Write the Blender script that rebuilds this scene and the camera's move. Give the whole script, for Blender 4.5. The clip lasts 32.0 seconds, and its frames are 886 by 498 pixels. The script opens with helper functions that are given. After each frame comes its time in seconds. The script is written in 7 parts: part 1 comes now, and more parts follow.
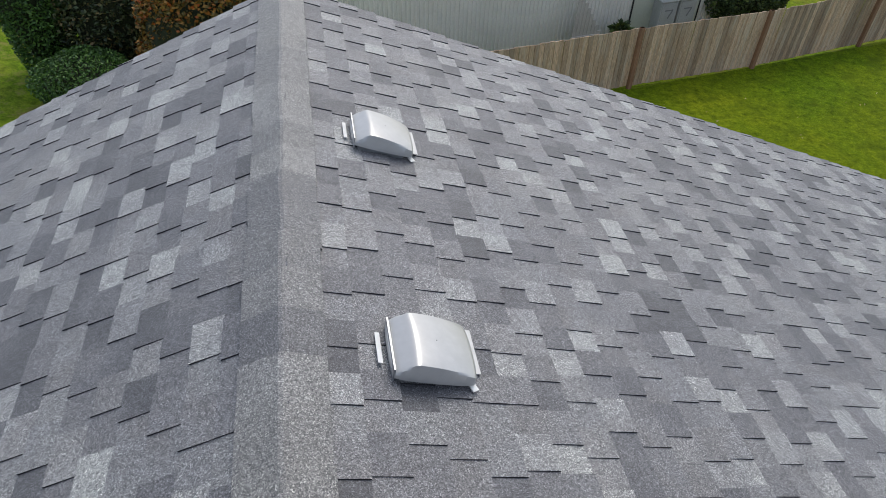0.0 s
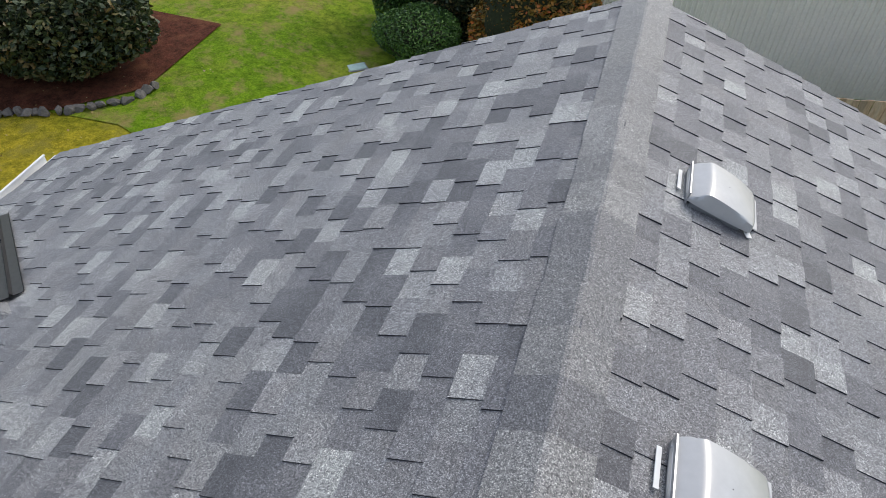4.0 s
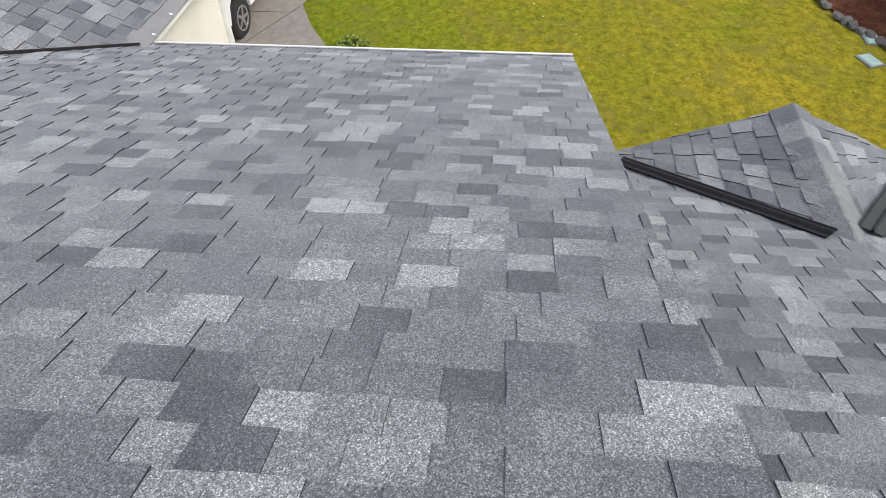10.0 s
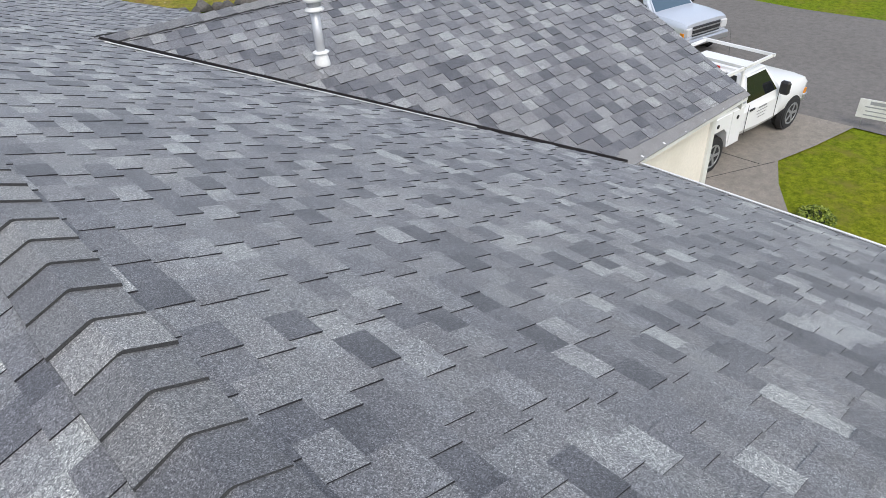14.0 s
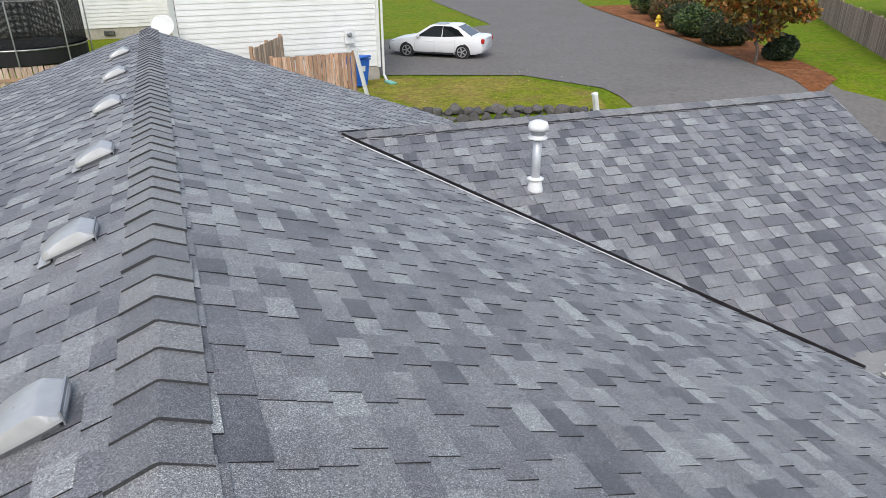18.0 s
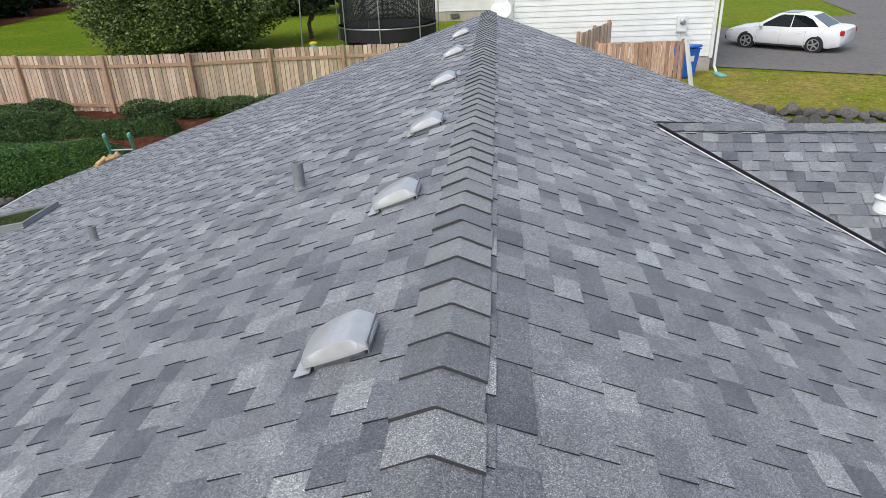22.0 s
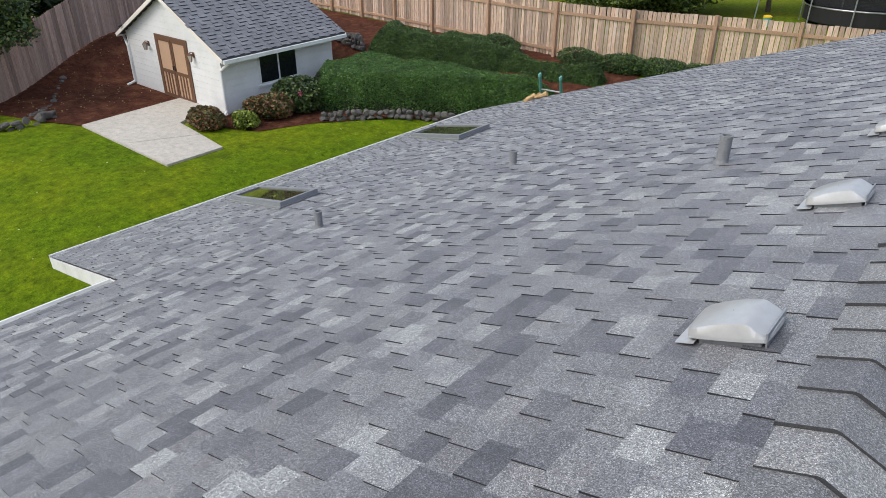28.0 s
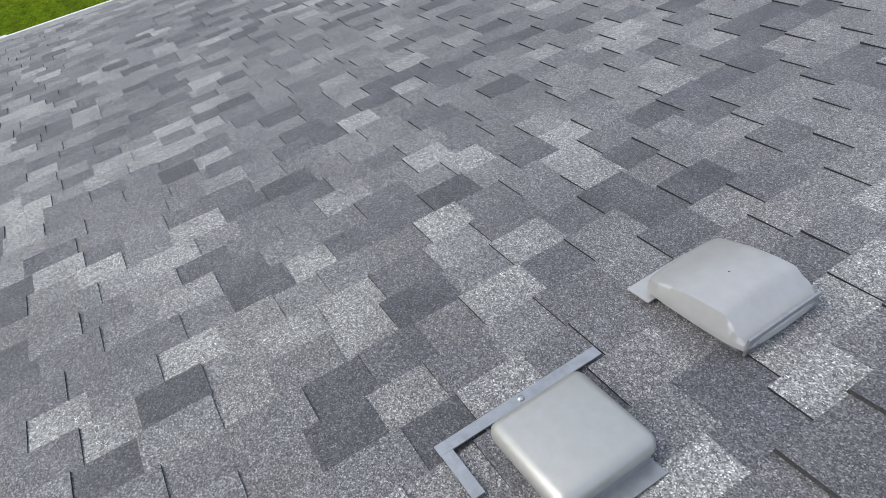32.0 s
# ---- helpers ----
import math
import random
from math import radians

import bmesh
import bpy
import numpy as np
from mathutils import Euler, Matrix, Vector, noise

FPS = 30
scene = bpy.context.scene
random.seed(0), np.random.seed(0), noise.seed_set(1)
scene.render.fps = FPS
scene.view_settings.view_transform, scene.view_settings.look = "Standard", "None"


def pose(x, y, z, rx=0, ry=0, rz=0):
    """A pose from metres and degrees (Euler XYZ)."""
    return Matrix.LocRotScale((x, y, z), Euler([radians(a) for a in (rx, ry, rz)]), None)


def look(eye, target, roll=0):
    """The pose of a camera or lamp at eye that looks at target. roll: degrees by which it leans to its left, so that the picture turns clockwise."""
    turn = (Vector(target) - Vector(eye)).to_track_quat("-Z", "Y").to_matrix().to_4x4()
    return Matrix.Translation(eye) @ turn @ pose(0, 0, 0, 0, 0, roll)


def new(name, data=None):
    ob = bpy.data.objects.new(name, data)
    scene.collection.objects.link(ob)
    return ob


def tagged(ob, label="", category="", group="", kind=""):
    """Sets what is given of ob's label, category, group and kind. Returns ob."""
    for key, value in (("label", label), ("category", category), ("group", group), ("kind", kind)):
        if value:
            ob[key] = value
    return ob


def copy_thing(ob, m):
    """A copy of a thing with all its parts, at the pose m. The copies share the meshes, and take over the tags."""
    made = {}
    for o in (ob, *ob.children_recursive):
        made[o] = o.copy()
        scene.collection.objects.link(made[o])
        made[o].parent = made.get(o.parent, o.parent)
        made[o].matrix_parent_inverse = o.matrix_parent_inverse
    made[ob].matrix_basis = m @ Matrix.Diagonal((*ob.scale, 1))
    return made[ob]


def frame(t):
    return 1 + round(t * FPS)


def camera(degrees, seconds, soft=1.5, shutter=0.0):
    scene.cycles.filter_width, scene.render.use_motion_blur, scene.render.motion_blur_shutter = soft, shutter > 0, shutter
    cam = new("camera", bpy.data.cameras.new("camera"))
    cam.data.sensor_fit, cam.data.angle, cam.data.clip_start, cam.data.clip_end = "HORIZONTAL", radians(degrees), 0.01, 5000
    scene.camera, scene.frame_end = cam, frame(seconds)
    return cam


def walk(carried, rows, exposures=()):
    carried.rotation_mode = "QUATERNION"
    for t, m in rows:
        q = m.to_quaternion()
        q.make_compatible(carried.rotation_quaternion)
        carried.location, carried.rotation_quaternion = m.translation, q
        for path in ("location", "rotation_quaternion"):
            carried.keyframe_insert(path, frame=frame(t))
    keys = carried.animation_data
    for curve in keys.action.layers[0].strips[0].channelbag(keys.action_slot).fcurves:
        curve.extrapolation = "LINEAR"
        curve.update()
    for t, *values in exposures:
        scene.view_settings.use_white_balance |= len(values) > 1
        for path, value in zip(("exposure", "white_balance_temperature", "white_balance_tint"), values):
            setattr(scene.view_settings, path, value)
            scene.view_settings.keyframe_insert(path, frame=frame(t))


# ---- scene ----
cam = camera(67.73, 32.0, soft=0.75)
PATH = [
    (0.0, pose(0.443, -0.003, 6.724, 47.45, -1.45, -10.27)),
    (0.5, pose(0.415, -0.004, 6.717, 47.89, -1.72, -8.56)),
    (1.0, pose(0.396, 0.000, 6.715, 47.82, -2.22, -5.92)),
    (1.5, pose(0.368, 0.017, 6.711, 47.72, -2.35, -3.31)),
    (2.0, pose(0.331, 0.067, 6.699, 47.09, -2.89, -0.15)),
    (2.5, pose(0.285, 0.151, 6.697, 46.34, -3.46, 4.27)),
    (4.5, pose(0.218, 0.353, 6.662, 45.70, -0.79, 23.68)),
    (5.0, pose(0.198, 0.347, 6.650, 44.46, -1.44, 30.64)),
    (5.5, pose(0.190, 0.353, 6.633, 43.76, -0.63, 37.16)),
    (6.0, pose(0.181, 0.352, 6.615, 43.22, -0.23, 43.58)),
    (6.5, pose(0.163, 0.350, 6.591, 42.27, 0.12, 50.14)),
    (7.0, pose(0.125, 0.325, 6.579, 40.90, 0.73, 58.58)),
    (7.5, pose(0.097, 0.275, 6.582, 41.08, 1.08, 67.04)),
    (8.0, pose(0.087, 0.237, 6.580, 41.33, 1.47, 74.72)),
    (8.5, pose(0.085, 0.190, 6.580, 42.11, 1.63, 82.43)),
    (9.0, pose(0.093, 0.114, 6.595, 42.78, 2.34, 88.23)),
    (9.5, pose(0.101, 0.010, 6.597, 43.15, 1.98, 91.36)),
    (10.0, pose(0.102, -0.083, 6.572, 43.89, 1.30, 95.67)),
    (10.5, pose(0.104, -0.156, 6.549, 44.41, 0.29, 101.68)),
    (11.0, pose(0.109, -0.209, 6.533, 45.10, 0.59, 107.72)),
    (11.5, pose(0.119, -0.246, 6.564, 45.88, 1.25, 115.07)),
    (12.0, pose(0.178, -0.275, 6.629, 46.88, 1.18, 121.57)),
    (12.5, pose(0.193, -0.286, 6.657, 49.27, 1.46, 126.90)),
    (13.0, pose(0.196, -0.302, 6.670, 52.15, 2.33, 130.93)),
    (13.5, pose(0.200, -0.313, 6.678, 54.88, 2.89, 133.62)),
    (14.0, pose(0.214, -0.334, 6.692, 55.41, 2.87, 135.98)),
    (14.5, pose(0.246, -0.359, 6.712, 56.00, 2.47, 140.13)),
    (15.0, pose(0.273, -0.365, 6.718, 57.45, 1.81, 143.69)),
    (15.5, pose(0.246, -0.368, 6.693, 59.40, 2.23, 147.01)),
    (17.5, pose(-0.045, -0.536, 6.756, 62.85, 0.33, 151.25)),
    (18.0, pose(-0.179, -0.531, 6.767, 64.99, 0.28, 157.82)),
    (18.5, pose(-0.225, -0.528, 6.750, 64.61, 1.44, 162.61)),
    (19.0, pose(-0.231, -0.530, 6.751, 64.05, 2.20, 166.45)),
    (19.5, pose(-0.224, -0.533, 6.751, 64.00, 2.59, 168.87)),
    (20.0, pose(-0.214, -0.535, 6.752, 63.90, 2.33, 171.24)),
    (20.5, pose(-0.203, -0.540, 6.747, 63.98, 2.09, 174.20)),
    (21.0, pose(-0.191, -0.543, 6.744, 64.16, 1.99, 177.11)),
    (21.5, pose(-0.176, -0.541, 6.745, 64.29, 1.92, 180.54)),
    (22.0, pose(-0.167, -0.548, 6.748, 64.51, 2.22, 184.39)),
    (22.5, pose(-0.154, -0.546, 6.743, 64.85, 2.24, 187.40)),
    (23.0, pose(-0.145, -0.546, 6.745, 64.71, 2.10, 189.78)),
    (23.5, pose(-0.130, -0.548, 6.745, 64.99, 1.76, 193.15)),
    (24.0, pose(-0.110, -0.537, 6.752, 65.32, 1.98, 196.76)),
    (24.5, pose(-0.095, -0.528, 6.757, 65.79, 2.24, 200.28)),
    (25.0, pose(-0.086, -0.523, 6.746, 66.34, 1.95, 203.70)),
    (25.5, pose(-0.074, -0.517, 6.735, 66.23, 1.48, 207.12)),
    (27.5, pose(-0.058, -0.455, 6.735, 64.71, 0.72, 218.70)),
    (28.0, pose(-0.046, -0.452, 6.712, 62.24, -0.13, 220.34)),
    (28.5, pose(-0.024, -0.447, 6.694, 58.57, -0.32, 222.27)),
    (29.0, pose(-0.009, -0.449, 6.680, 54.81, -0.33, 224.34)),
    (29.5, pose(0.008, -0.462, 6.659, 50.40, -0.58, 225.66)),
    (30.0, pose(0.027, -0.455, 6.639, 45.86, -1.29, 226.94)),
    (30.5, pose(0.041, -0.450, 6.626, 41.88, -0.86, 229.58)),
    (31.0, pose(0.056, -0.428, 6.619, 39.54, -0.52, 232.62)),
    (31.5, pose(0.061, -0.431, 6.608, 38.09, 0.76, 235.32)),
    (32.0, pose(0.076, -0.428, 6.615, 36.83, 2.24, 237.57)),
]
walk(cam, PATH, ((0.0, 0.36, 6500, 8), (2.0, 0.34, 6500, 8), (5.0, 0.58, 6580, 8), (6.5, 0.60, 6850, 8), (9.0, 0.72, 6850, 8), (11.0, 0.74, 6550, 8), (12.5, 0.68, 6450, 8), (14.0, 0.59, 6500, 8),
                 (21.0, 0.54, 6450, 8), (25.0, 0.60, 6450, 8), (28.0, 0.57, 6560, 8), (30.0, 0.50, 6560, 8), (32.0, 0.42, 6560, 8)))

# ---------- world, sun, exposure ----------
world = bpy.data.worlds.new("sky")
scene.world = world
world.use_nodes = True
wn = world.node_tree.nodes
sky = wn.new("ShaderNodeTexSky")
sky.sky_type = "NISHITA"
sky.sun_disc = False
sky.sun_elevation = radians(49.0)
sky.sun_rotation = radians(28.3)
sky.air_density = 1.0
sky.dust_density = 3.0
wn["Background"].inputs["Strength"].default_value = 0.162
haze = wn.new("ShaderNodeHueSaturation")            # thin high cloud greys the sky
haze.inputs["Saturation"].default_value = 0.97
world.node_tree.links.new(sky.outputs[0], haze.inputs["Color"])
veil = wn.new("ShaderNodeMix")                      # even white cloud over half of the sky's light
veil.data_type = "RGBA"
veil.inputs["Factor"].default_value = 0.38
for socket in veil.inputs:
    if socket.type == "RGBA" and socket.name == "B":
        socket.default_value = (4.4, 4.65, 5.35, 1)
    if socket.type == "RGBA" and socket.name == "A":
        world.node_tree.links.new(haze.outputs[0], socket)
for socket in veil.outputs:
    if socket.type == "RGBA":
        world.node_tree.links.new(socket, wn["Background"].inputs["Color"])
sun = new("sun", bpy.data.lights.new("sun", "SUN"))
sun.data.energy = 0.85
sun.data.angle = radians(32)
sun.data.color = (1.0, 0.98, 0.96)
sun.matrix_world = look((14, 26, 34), (0, 0, 0))

HR = 5.6            # ridge height over the back lawn


# ---------- materials ----------
def nodes_of(name):
    m = bpy.data.materials.new(name)
    m.use_nodes = True
    nt = m.node_tree
    return m, nt, nt.nodes["Principled BSDF"]


def node(nt, kind, **values):
    n = nt.nodes.new(kind)
    for k, v in values.items():
        n.inputs[k].default_value = v
    return n


def ramp(nt, fac, stops, interpolation="LINEAR"):
    r = nt.nodes.new("ShaderNodeValToRGB")
    r.color_ramp.interpolation = interpolation
    els = r.color_ramp.elements
    while len(els) < len(stops):
        els.new(0.5)
    for e, (p, c) in zip(els, stops):
        e.position = p
        e.color = (*c, 1)
    nt.links.new(fac, r.inputs["Fac"])
    return r.outputs["Color"]


def mixed(nt, a, b, fac, kind="MIX"):
    n = nt.nodes.new("ShaderNodeMix")
    n.data_type = "RGBA"
    n.blend_type = kind
    for socket, value in ((n.inputs[0], fac), (n.inputs[6], a), (n.inputs[7], b)):
        if hasattr(value, "links"):
            nt.links.new(value, socket)
        elif isinstance(value, tuple):
            socket.default_value = (*value, 1)
        else:
            socket.default_value = value
    return n.outputs[2]


def noise_of(nt, scale, detail=4.0, stretch=(1, 1, 1), rough=0.6):
    g = nt.nodes.new("ShaderNodeNewGeometry")
    mp = nt.nodes.new("ShaderNodeMapping")
    mp.inputs["Scale"].default_value = stretch
    nt.links.new(g.outputs["Position"], mp.inputs["Vector"])
    n = node(nt, "ShaderNodeTexNoise", Scale=scale, Detail=detail, Roughness=rough)
    nt.links.new(mp.outputs[0], n.inputs["Vector"])
    return n.outputs["Fac"]


def cells_of(nt, scale):
    """One random value for each small grain."""
    g = nt.nodes.new("ShaderNodeNewGeometry")
    v = node(nt, "ShaderNodeTexVoronoi", Scale=scale)
    nt.links.new(g.outputs["Position"], v.inputs["Vector"])
    c = nt.nodes.new("ShaderNodeSeparateColor")
    nt.links.new(v.outputs["Color"], c.inputs["Color"])
    return c.outputs["Red"]


def bumped(nt, bsdf, height, strength, distance):
    b = node(nt, "ShaderNodeBump", Strength=strength, Distance=distance)
    nt.links.new(height, b.inputs["Height"])
    nt.links.new(b.outputs[0], bsdf.inputs["Normal"])


def plain(name, color, rough=0.6, metal=0.0, fine=60.0, coarse=3.0, vary=0.18, bump=0.15, stretch=(1, 1, 1), dirt=None, each=0.0):
    """Paint, metal, wood and the like: one base colour, grain and larger stains, fine relief."""
    m, nt, b = nodes_of(name)
    dark = tuple(c * (1 - vary) for c in color)
    light = tuple(min(1, c * (1 + vary)) for c in color)
    c = ramp(nt, noise_of(nt, fine, 5, stretch), [(0.3, dark), (0.7, light)])
    if dirt:
        c = mixed(nt, c, dirt, ramp(nt, noise_of(nt, coarse, 4, stretch), [(0.45, (0, 0, 0)), (0.75, (0.7, 0.7, 0.7))]))
    else:
        c = mixed(nt, c, dark, ramp(nt, noise_of(nt, coarse, 3), [(0.4, (0, 0, 0)), (0.8, (0.6, 0.6, 0.6))]))
    if each:
        o = nt.nodes.new("ShaderNodeObjectInfo")
        c = mixed(nt, c, ramp(nt, o.outputs["Random"], [(0, (1 - each,) * 3), (1, (1 + each * 0.4,) * 3)]), 1.0, "MULTIPLY")
    nt.links.new(c, b.inputs["Base Color"])
    b.inputs["Roughness"].default_value = rough
    b.inputs["Metallic"].default_value = metal
    if bump:
        bumped(nt, b, noise_of(nt, fine * 1.5, 4, stretch), bump, 0.004)
    return m


TONES = [(0.0, (0.065, 0.066, 0.074)), (0.07, (0.088, 0.089, 0.098)), (0.15, (0.111, 0.112, 0.122)), (0.26, (0.130, 0.129, 0.136)), (0.37, (0.152, 0.153, 0.161)), (0.47, (0.150, 0.147, 0.149)),
         (0.56, (0.179, 0.181, 0.188)), (0.66, (0.188, 0.190, 0.191)), (0.75, (0.199, 0.196, 0.197)), (0.81, (0.237, 0.240, 0.241)), (0.88, (0.275, 0.277, 0.270)), (0.94, (0.310, 0.317, 0.308))]
CAP_TONES = [(0.0, (0.108, 0.108, 0.114)), (0.25, (0.145, 0.145, 0.147)), (0.5, (0.175, 0.173, 0.168)), (0.75, (0.200, 0.198, 0.190)), (0.95, (0.250, 0.248, 0.240))]


def shingle_material(name, by_island, tones):
    """Asphalt granules: a tone for each tab, mineral speckle, blends of tone across the tab."""
    m, nt, b = nodes_of(name)
    if by_island:
        g = nt.nodes.new("ShaderNodeNewGeometry")
        rnd = g.outputs["Random Per Island"]
    else:
        g = nt.nodes.new("ShaderNodeObjectInfo")
        rnd = g.outputs["Random"]
    lean = node(nt, "ShaderNodeMath")                 # neighbouring tabs come from one blend of granules
    lean.operation = "MULTIPLY_ADD"
    nt.links.new(noise_of(nt, 2.4, 2), lean.inputs[0])
    lean.inputs[1].default_value = 0.7
    lean.inputs[2].default_value = -0.37
    both = node(nt, "ShaderNodeMath")
    both.operation = "MULTIPLY_ADD"
    nt.links.new(rnd, both.inputs[0])
    both.inputs[1].default_value = 0.96
    nt.links.new(lean.outputs[0], both.inputs[2])
    tone = ramp(nt, both.outputs[0], tones)
    tone = mixed(nt, tone, (0.154, 0.156, 0.163), ramp(nt, noise_of(nt, 7.0, 2), [(0.44, (0, 0, 0)), (0.66, (0.12, 0.12, 0.12))]))
    speck = ramp(nt, cells_of(nt, 390), [(0.0, (0.22, 0.22, 0.24)), (0.5, (0.86, 0.86, 0.87)), (0.8, (1.28, 1.28, 1.27)), (0.94, (2.05, 2.05, 2.02)), (1.0, (2.75, 2.75, 2.7))])
    wide = ramp(nt, cells_of(nt, 170), [(0.0, (0.78, 0.78, 0.78)), (0.5, (1.0, 1.0, 1.0)), (1.0, (1.22, 1.22, 1.22))])
    speck = mixed(nt, speck, wide, 1.0, "MULTIPLY")
    patch = ramp(nt, noise_of(nt, 1.1, 3), [(0.3, (0.90, 0.90, 0.92)), (0.7, (1.08, 1.07, 1.04))])
    c = mixed(nt, mixed(nt, tone, speck, 1.0, "MULTIPLY"), patch, 1.0, "MULTIPLY")
    nt.links.new(c, b.inputs["Base Color"])
    b.inputs["Roughness"].default_value = 0.62
    b.inputs["Specular IOR Level"].default_value = 0.7
    b.inputs["Sheen Weight"].default_value = 0.17
    b.inputs["Sheen Roughness"].default_value = 0.5
    bumped(nt, b, noise_of(nt, 300, 2, rough=0.8), 0.5, 0.002)
    return m


def faded(nt, axis, lo, hi):
    """0 to 1 along one axis of the place, with a ragged edge."""
    g = nt.nodes.new("ShaderNodeNewGeometry")
    s = nt.nodes.new("ShaderNodeSeparateXYZ")
    nt.links.new(g.outputs["Position"], s.inputs[0])
    wob = node(nt, "ShaderNodeMath")
    wob.operation = "MULTIPLY_ADD"
    nt.links.new(noise_of(nt, 0.5, 5), wob.inputs[0])
    wob.inputs[1].default_value = 7.0
    nt.links.new(s.outputs[axis], wob.inputs[2])
    r = nt.nodes.new("ShaderNodeMapRange")
    r.inputs["From Min"].default_value = lo + 3.5
    r.inputs["From Max"].default_value = hi + 3.5
    nt.links.new(wob.outputs[0], r.inputs["Value"])
    return r.outputs[0]


def ground_material(name, stops, patches, fine=45.0, bump=0.6, extra=None, depth=0.03, dry=None):
    m, nt, b = nodes_of(name)
    c = ramp(nt, noise_of(nt, fine, 6, rough=0.75), stops)
    if dry:
        c = mixed(nt, c, mixed(nt, c, ramp(nt, noise_of(nt, fine, 6, rough=0.75), dry[0]), faded(nt, 1, dry[2][0], dry[2][1])), faded(nt, 0, dry[1][0], dry[1][1]))
        c = mixed(nt, ramp(nt, noise_of(nt, fine, 6, rough=0.75), stops), c, faded(nt, 1, -6.0, 2.5))
    c = mixed(nt, c, patches, ramp(nt, noise_of(nt, 0.35, 5), [(0.42, (0, 0, 0)), (0.7, (0.75, 0.75, 0.75))]))
    tuft = ramp(nt, noise_of(nt, 5.0, 6, rough=0.8), [(0.3, (0.34, 0.40, 0.34)), (0.5, (1.0, 1.0, 1.0)), (0.68, (1.6, 1.5, 1.45))])
    c = mixed(nt, c, tuft, 1.0 if depth > 0.01 else 0.35, "MULTIPLY")
    if extra:
        c = mixed(nt, c, extra, ramp(nt, noise_of(nt, 1.6, 6, rough=0.7), [(0.50, (0, 0, 0)), (0.68, (0.8, 0.8, 0.8))]))
    nt.links.new(c, b.inputs["Base Color"])
    b.inputs["Roughness"].default_value = 0.95
    b.inputs["Specular IOR Level"].default_value = 0.08
    bumped(nt, b, noise_of(nt, fine * 1.3, 5, rough=0.8), bump, depth)
    return m


def leaf_material(name, stops):
    m, nt, b = nodes_of(name)
    g = nt.nodes.new("ShaderNodeNewGeometry")
    c = ramp(nt, g.outputs["Random Per Island"], stops)
    c = mixed(nt, c, tuple(v * 0.6 for v in stops[0][1]), ramp(nt, noise_of(nt, 2.0, 3), [(0.45, (0, 0, 0)), (0.7, (0.6, 0.6, 0.6))]))
    nt.links.new(c, b.inputs["Base Color"])
    b.inputs["Roughness"].default_value = 0.55
    return m


def glass(name, color, rough=0.03):
    m, nt, b = nodes_of(name)
    b.inputs["Base Color"].default_value = (*color, 1)
    b.inputs["Roughness"].default_value = rough
    b.inputs["Specular IOR Level"].default_value = 0.7
    return m


M_SHINGLE = shingle_material("shingle_granules", False, TONES)
M_SHINGLE_FIELD = shingle_material("shingle_granules_field", True, TONES)
M_CAP = shingle_material("ridge_cap_granules", False, CAP_TONES)
M_EDGE = plain("cut_asphalt_edge", (0.022, 0.022, 0.026), 0.85, 0, 200, 8, 0.3, 0.0)
M_CAPEDGE = plain("cap_edge_granules", (0.050, 0.050, 0.052), 0.9, 0, 260, 20, 0.5, 0.3)
M_SHEDROOF = plain("dark_shed_shingles", (0.150, 0.154, 0.168), 0.85, 0, 45, 1.6, 0.40, 0.4, dirt=(0.24, 0.245, 0.26))
M_FELT = plain("roof_felt", (0.05, 0.05, 0.055), 0.9)
M_VENT = plain("galvanised_vent", (0.48, 0.478, 0.468), 0.30, 0.35, 25, 4, 0.06, 0.03)
M_FLASH = plain("flashing_metal", (0.45, 0.46, 0.47), 0.42, 0.8, 40, 5, 0.15, 0.05)
M_DARKMETAL = plain("dark_bronze_flashing", (0.035, 0.032, 0.034), 0.38, 0.3, 30, 4, 0.25, 0.06)
M_PVC = plain("grey_pipe", (0.21, 0.215, 0.22), 0.6, 0, 60, 6, 0.15)
M_WHITE = plain("white_paint", (0.78, 0.78, 0.76), 0.5, 0, 40, 2, 0.05, 0.05, dirt=(0.55, 0.54, 0.5))
M_CREAM = plain("cream_paint", (0.86, 0.80, 0.715), 0.6, 0, 30, 1.5, 0.05, 0.08, dirt=(0.70, 0.65, 0.56))
M_SIDING = plain("white_siding_paint", (0.80, 0.80, 0.78), 0.55, 0, 30, 1.2, 0.04, 0.05, dirt=(0.66, 0.66, 0.63))
M_CEDAR = plain("new_cedar", (0.55, 0.385, 0.275), 0.85, 0, 9, 2.2, 0.42, 0.3, (7, 7, 0.6), dirt=(0.58, 0.52, 0.46), each=0.50)
M_REDCEDAR = plain("stained_cedar", (0.54, 0.315, 0.20), 0.8, 0, 7, 2.2, 0.45, 0.3, (7, 7, 0.6), dirt=(0.64, 0.54, 0.46), each=0.45)
M_POST = plain("fence_post_wood", (0.45, 0.285, 0.175), 0.8, 0, 12, 2, 0.3, 0.3, (6, 6, 0.7), each=0.2)
M_OLDWOOD = plain("weathered_wood", (0.37, 0.255, 0.205), 0.9, 0, 9, 1.6, 0.4, 0.35, (6, 6, 0.6), dirt=(0.40, 0.34, 0.30), each=0.45)
M_SIDEWOOD = plain("brown_weathered_wood", (0.50, 0.345, 0.235), 0.9, 0, 14, 2.6, 0.45, 0.35, (6, 6, 0.6), dirt=(0.60, 0.535, 0.45), each=0.45)
M_PALEWOOD = plain("bleached_wood", (0.50, 0.48, 0.44), 0.9, 0, 12, 2, 0.2, 0.3, (6, 6, 0.7))
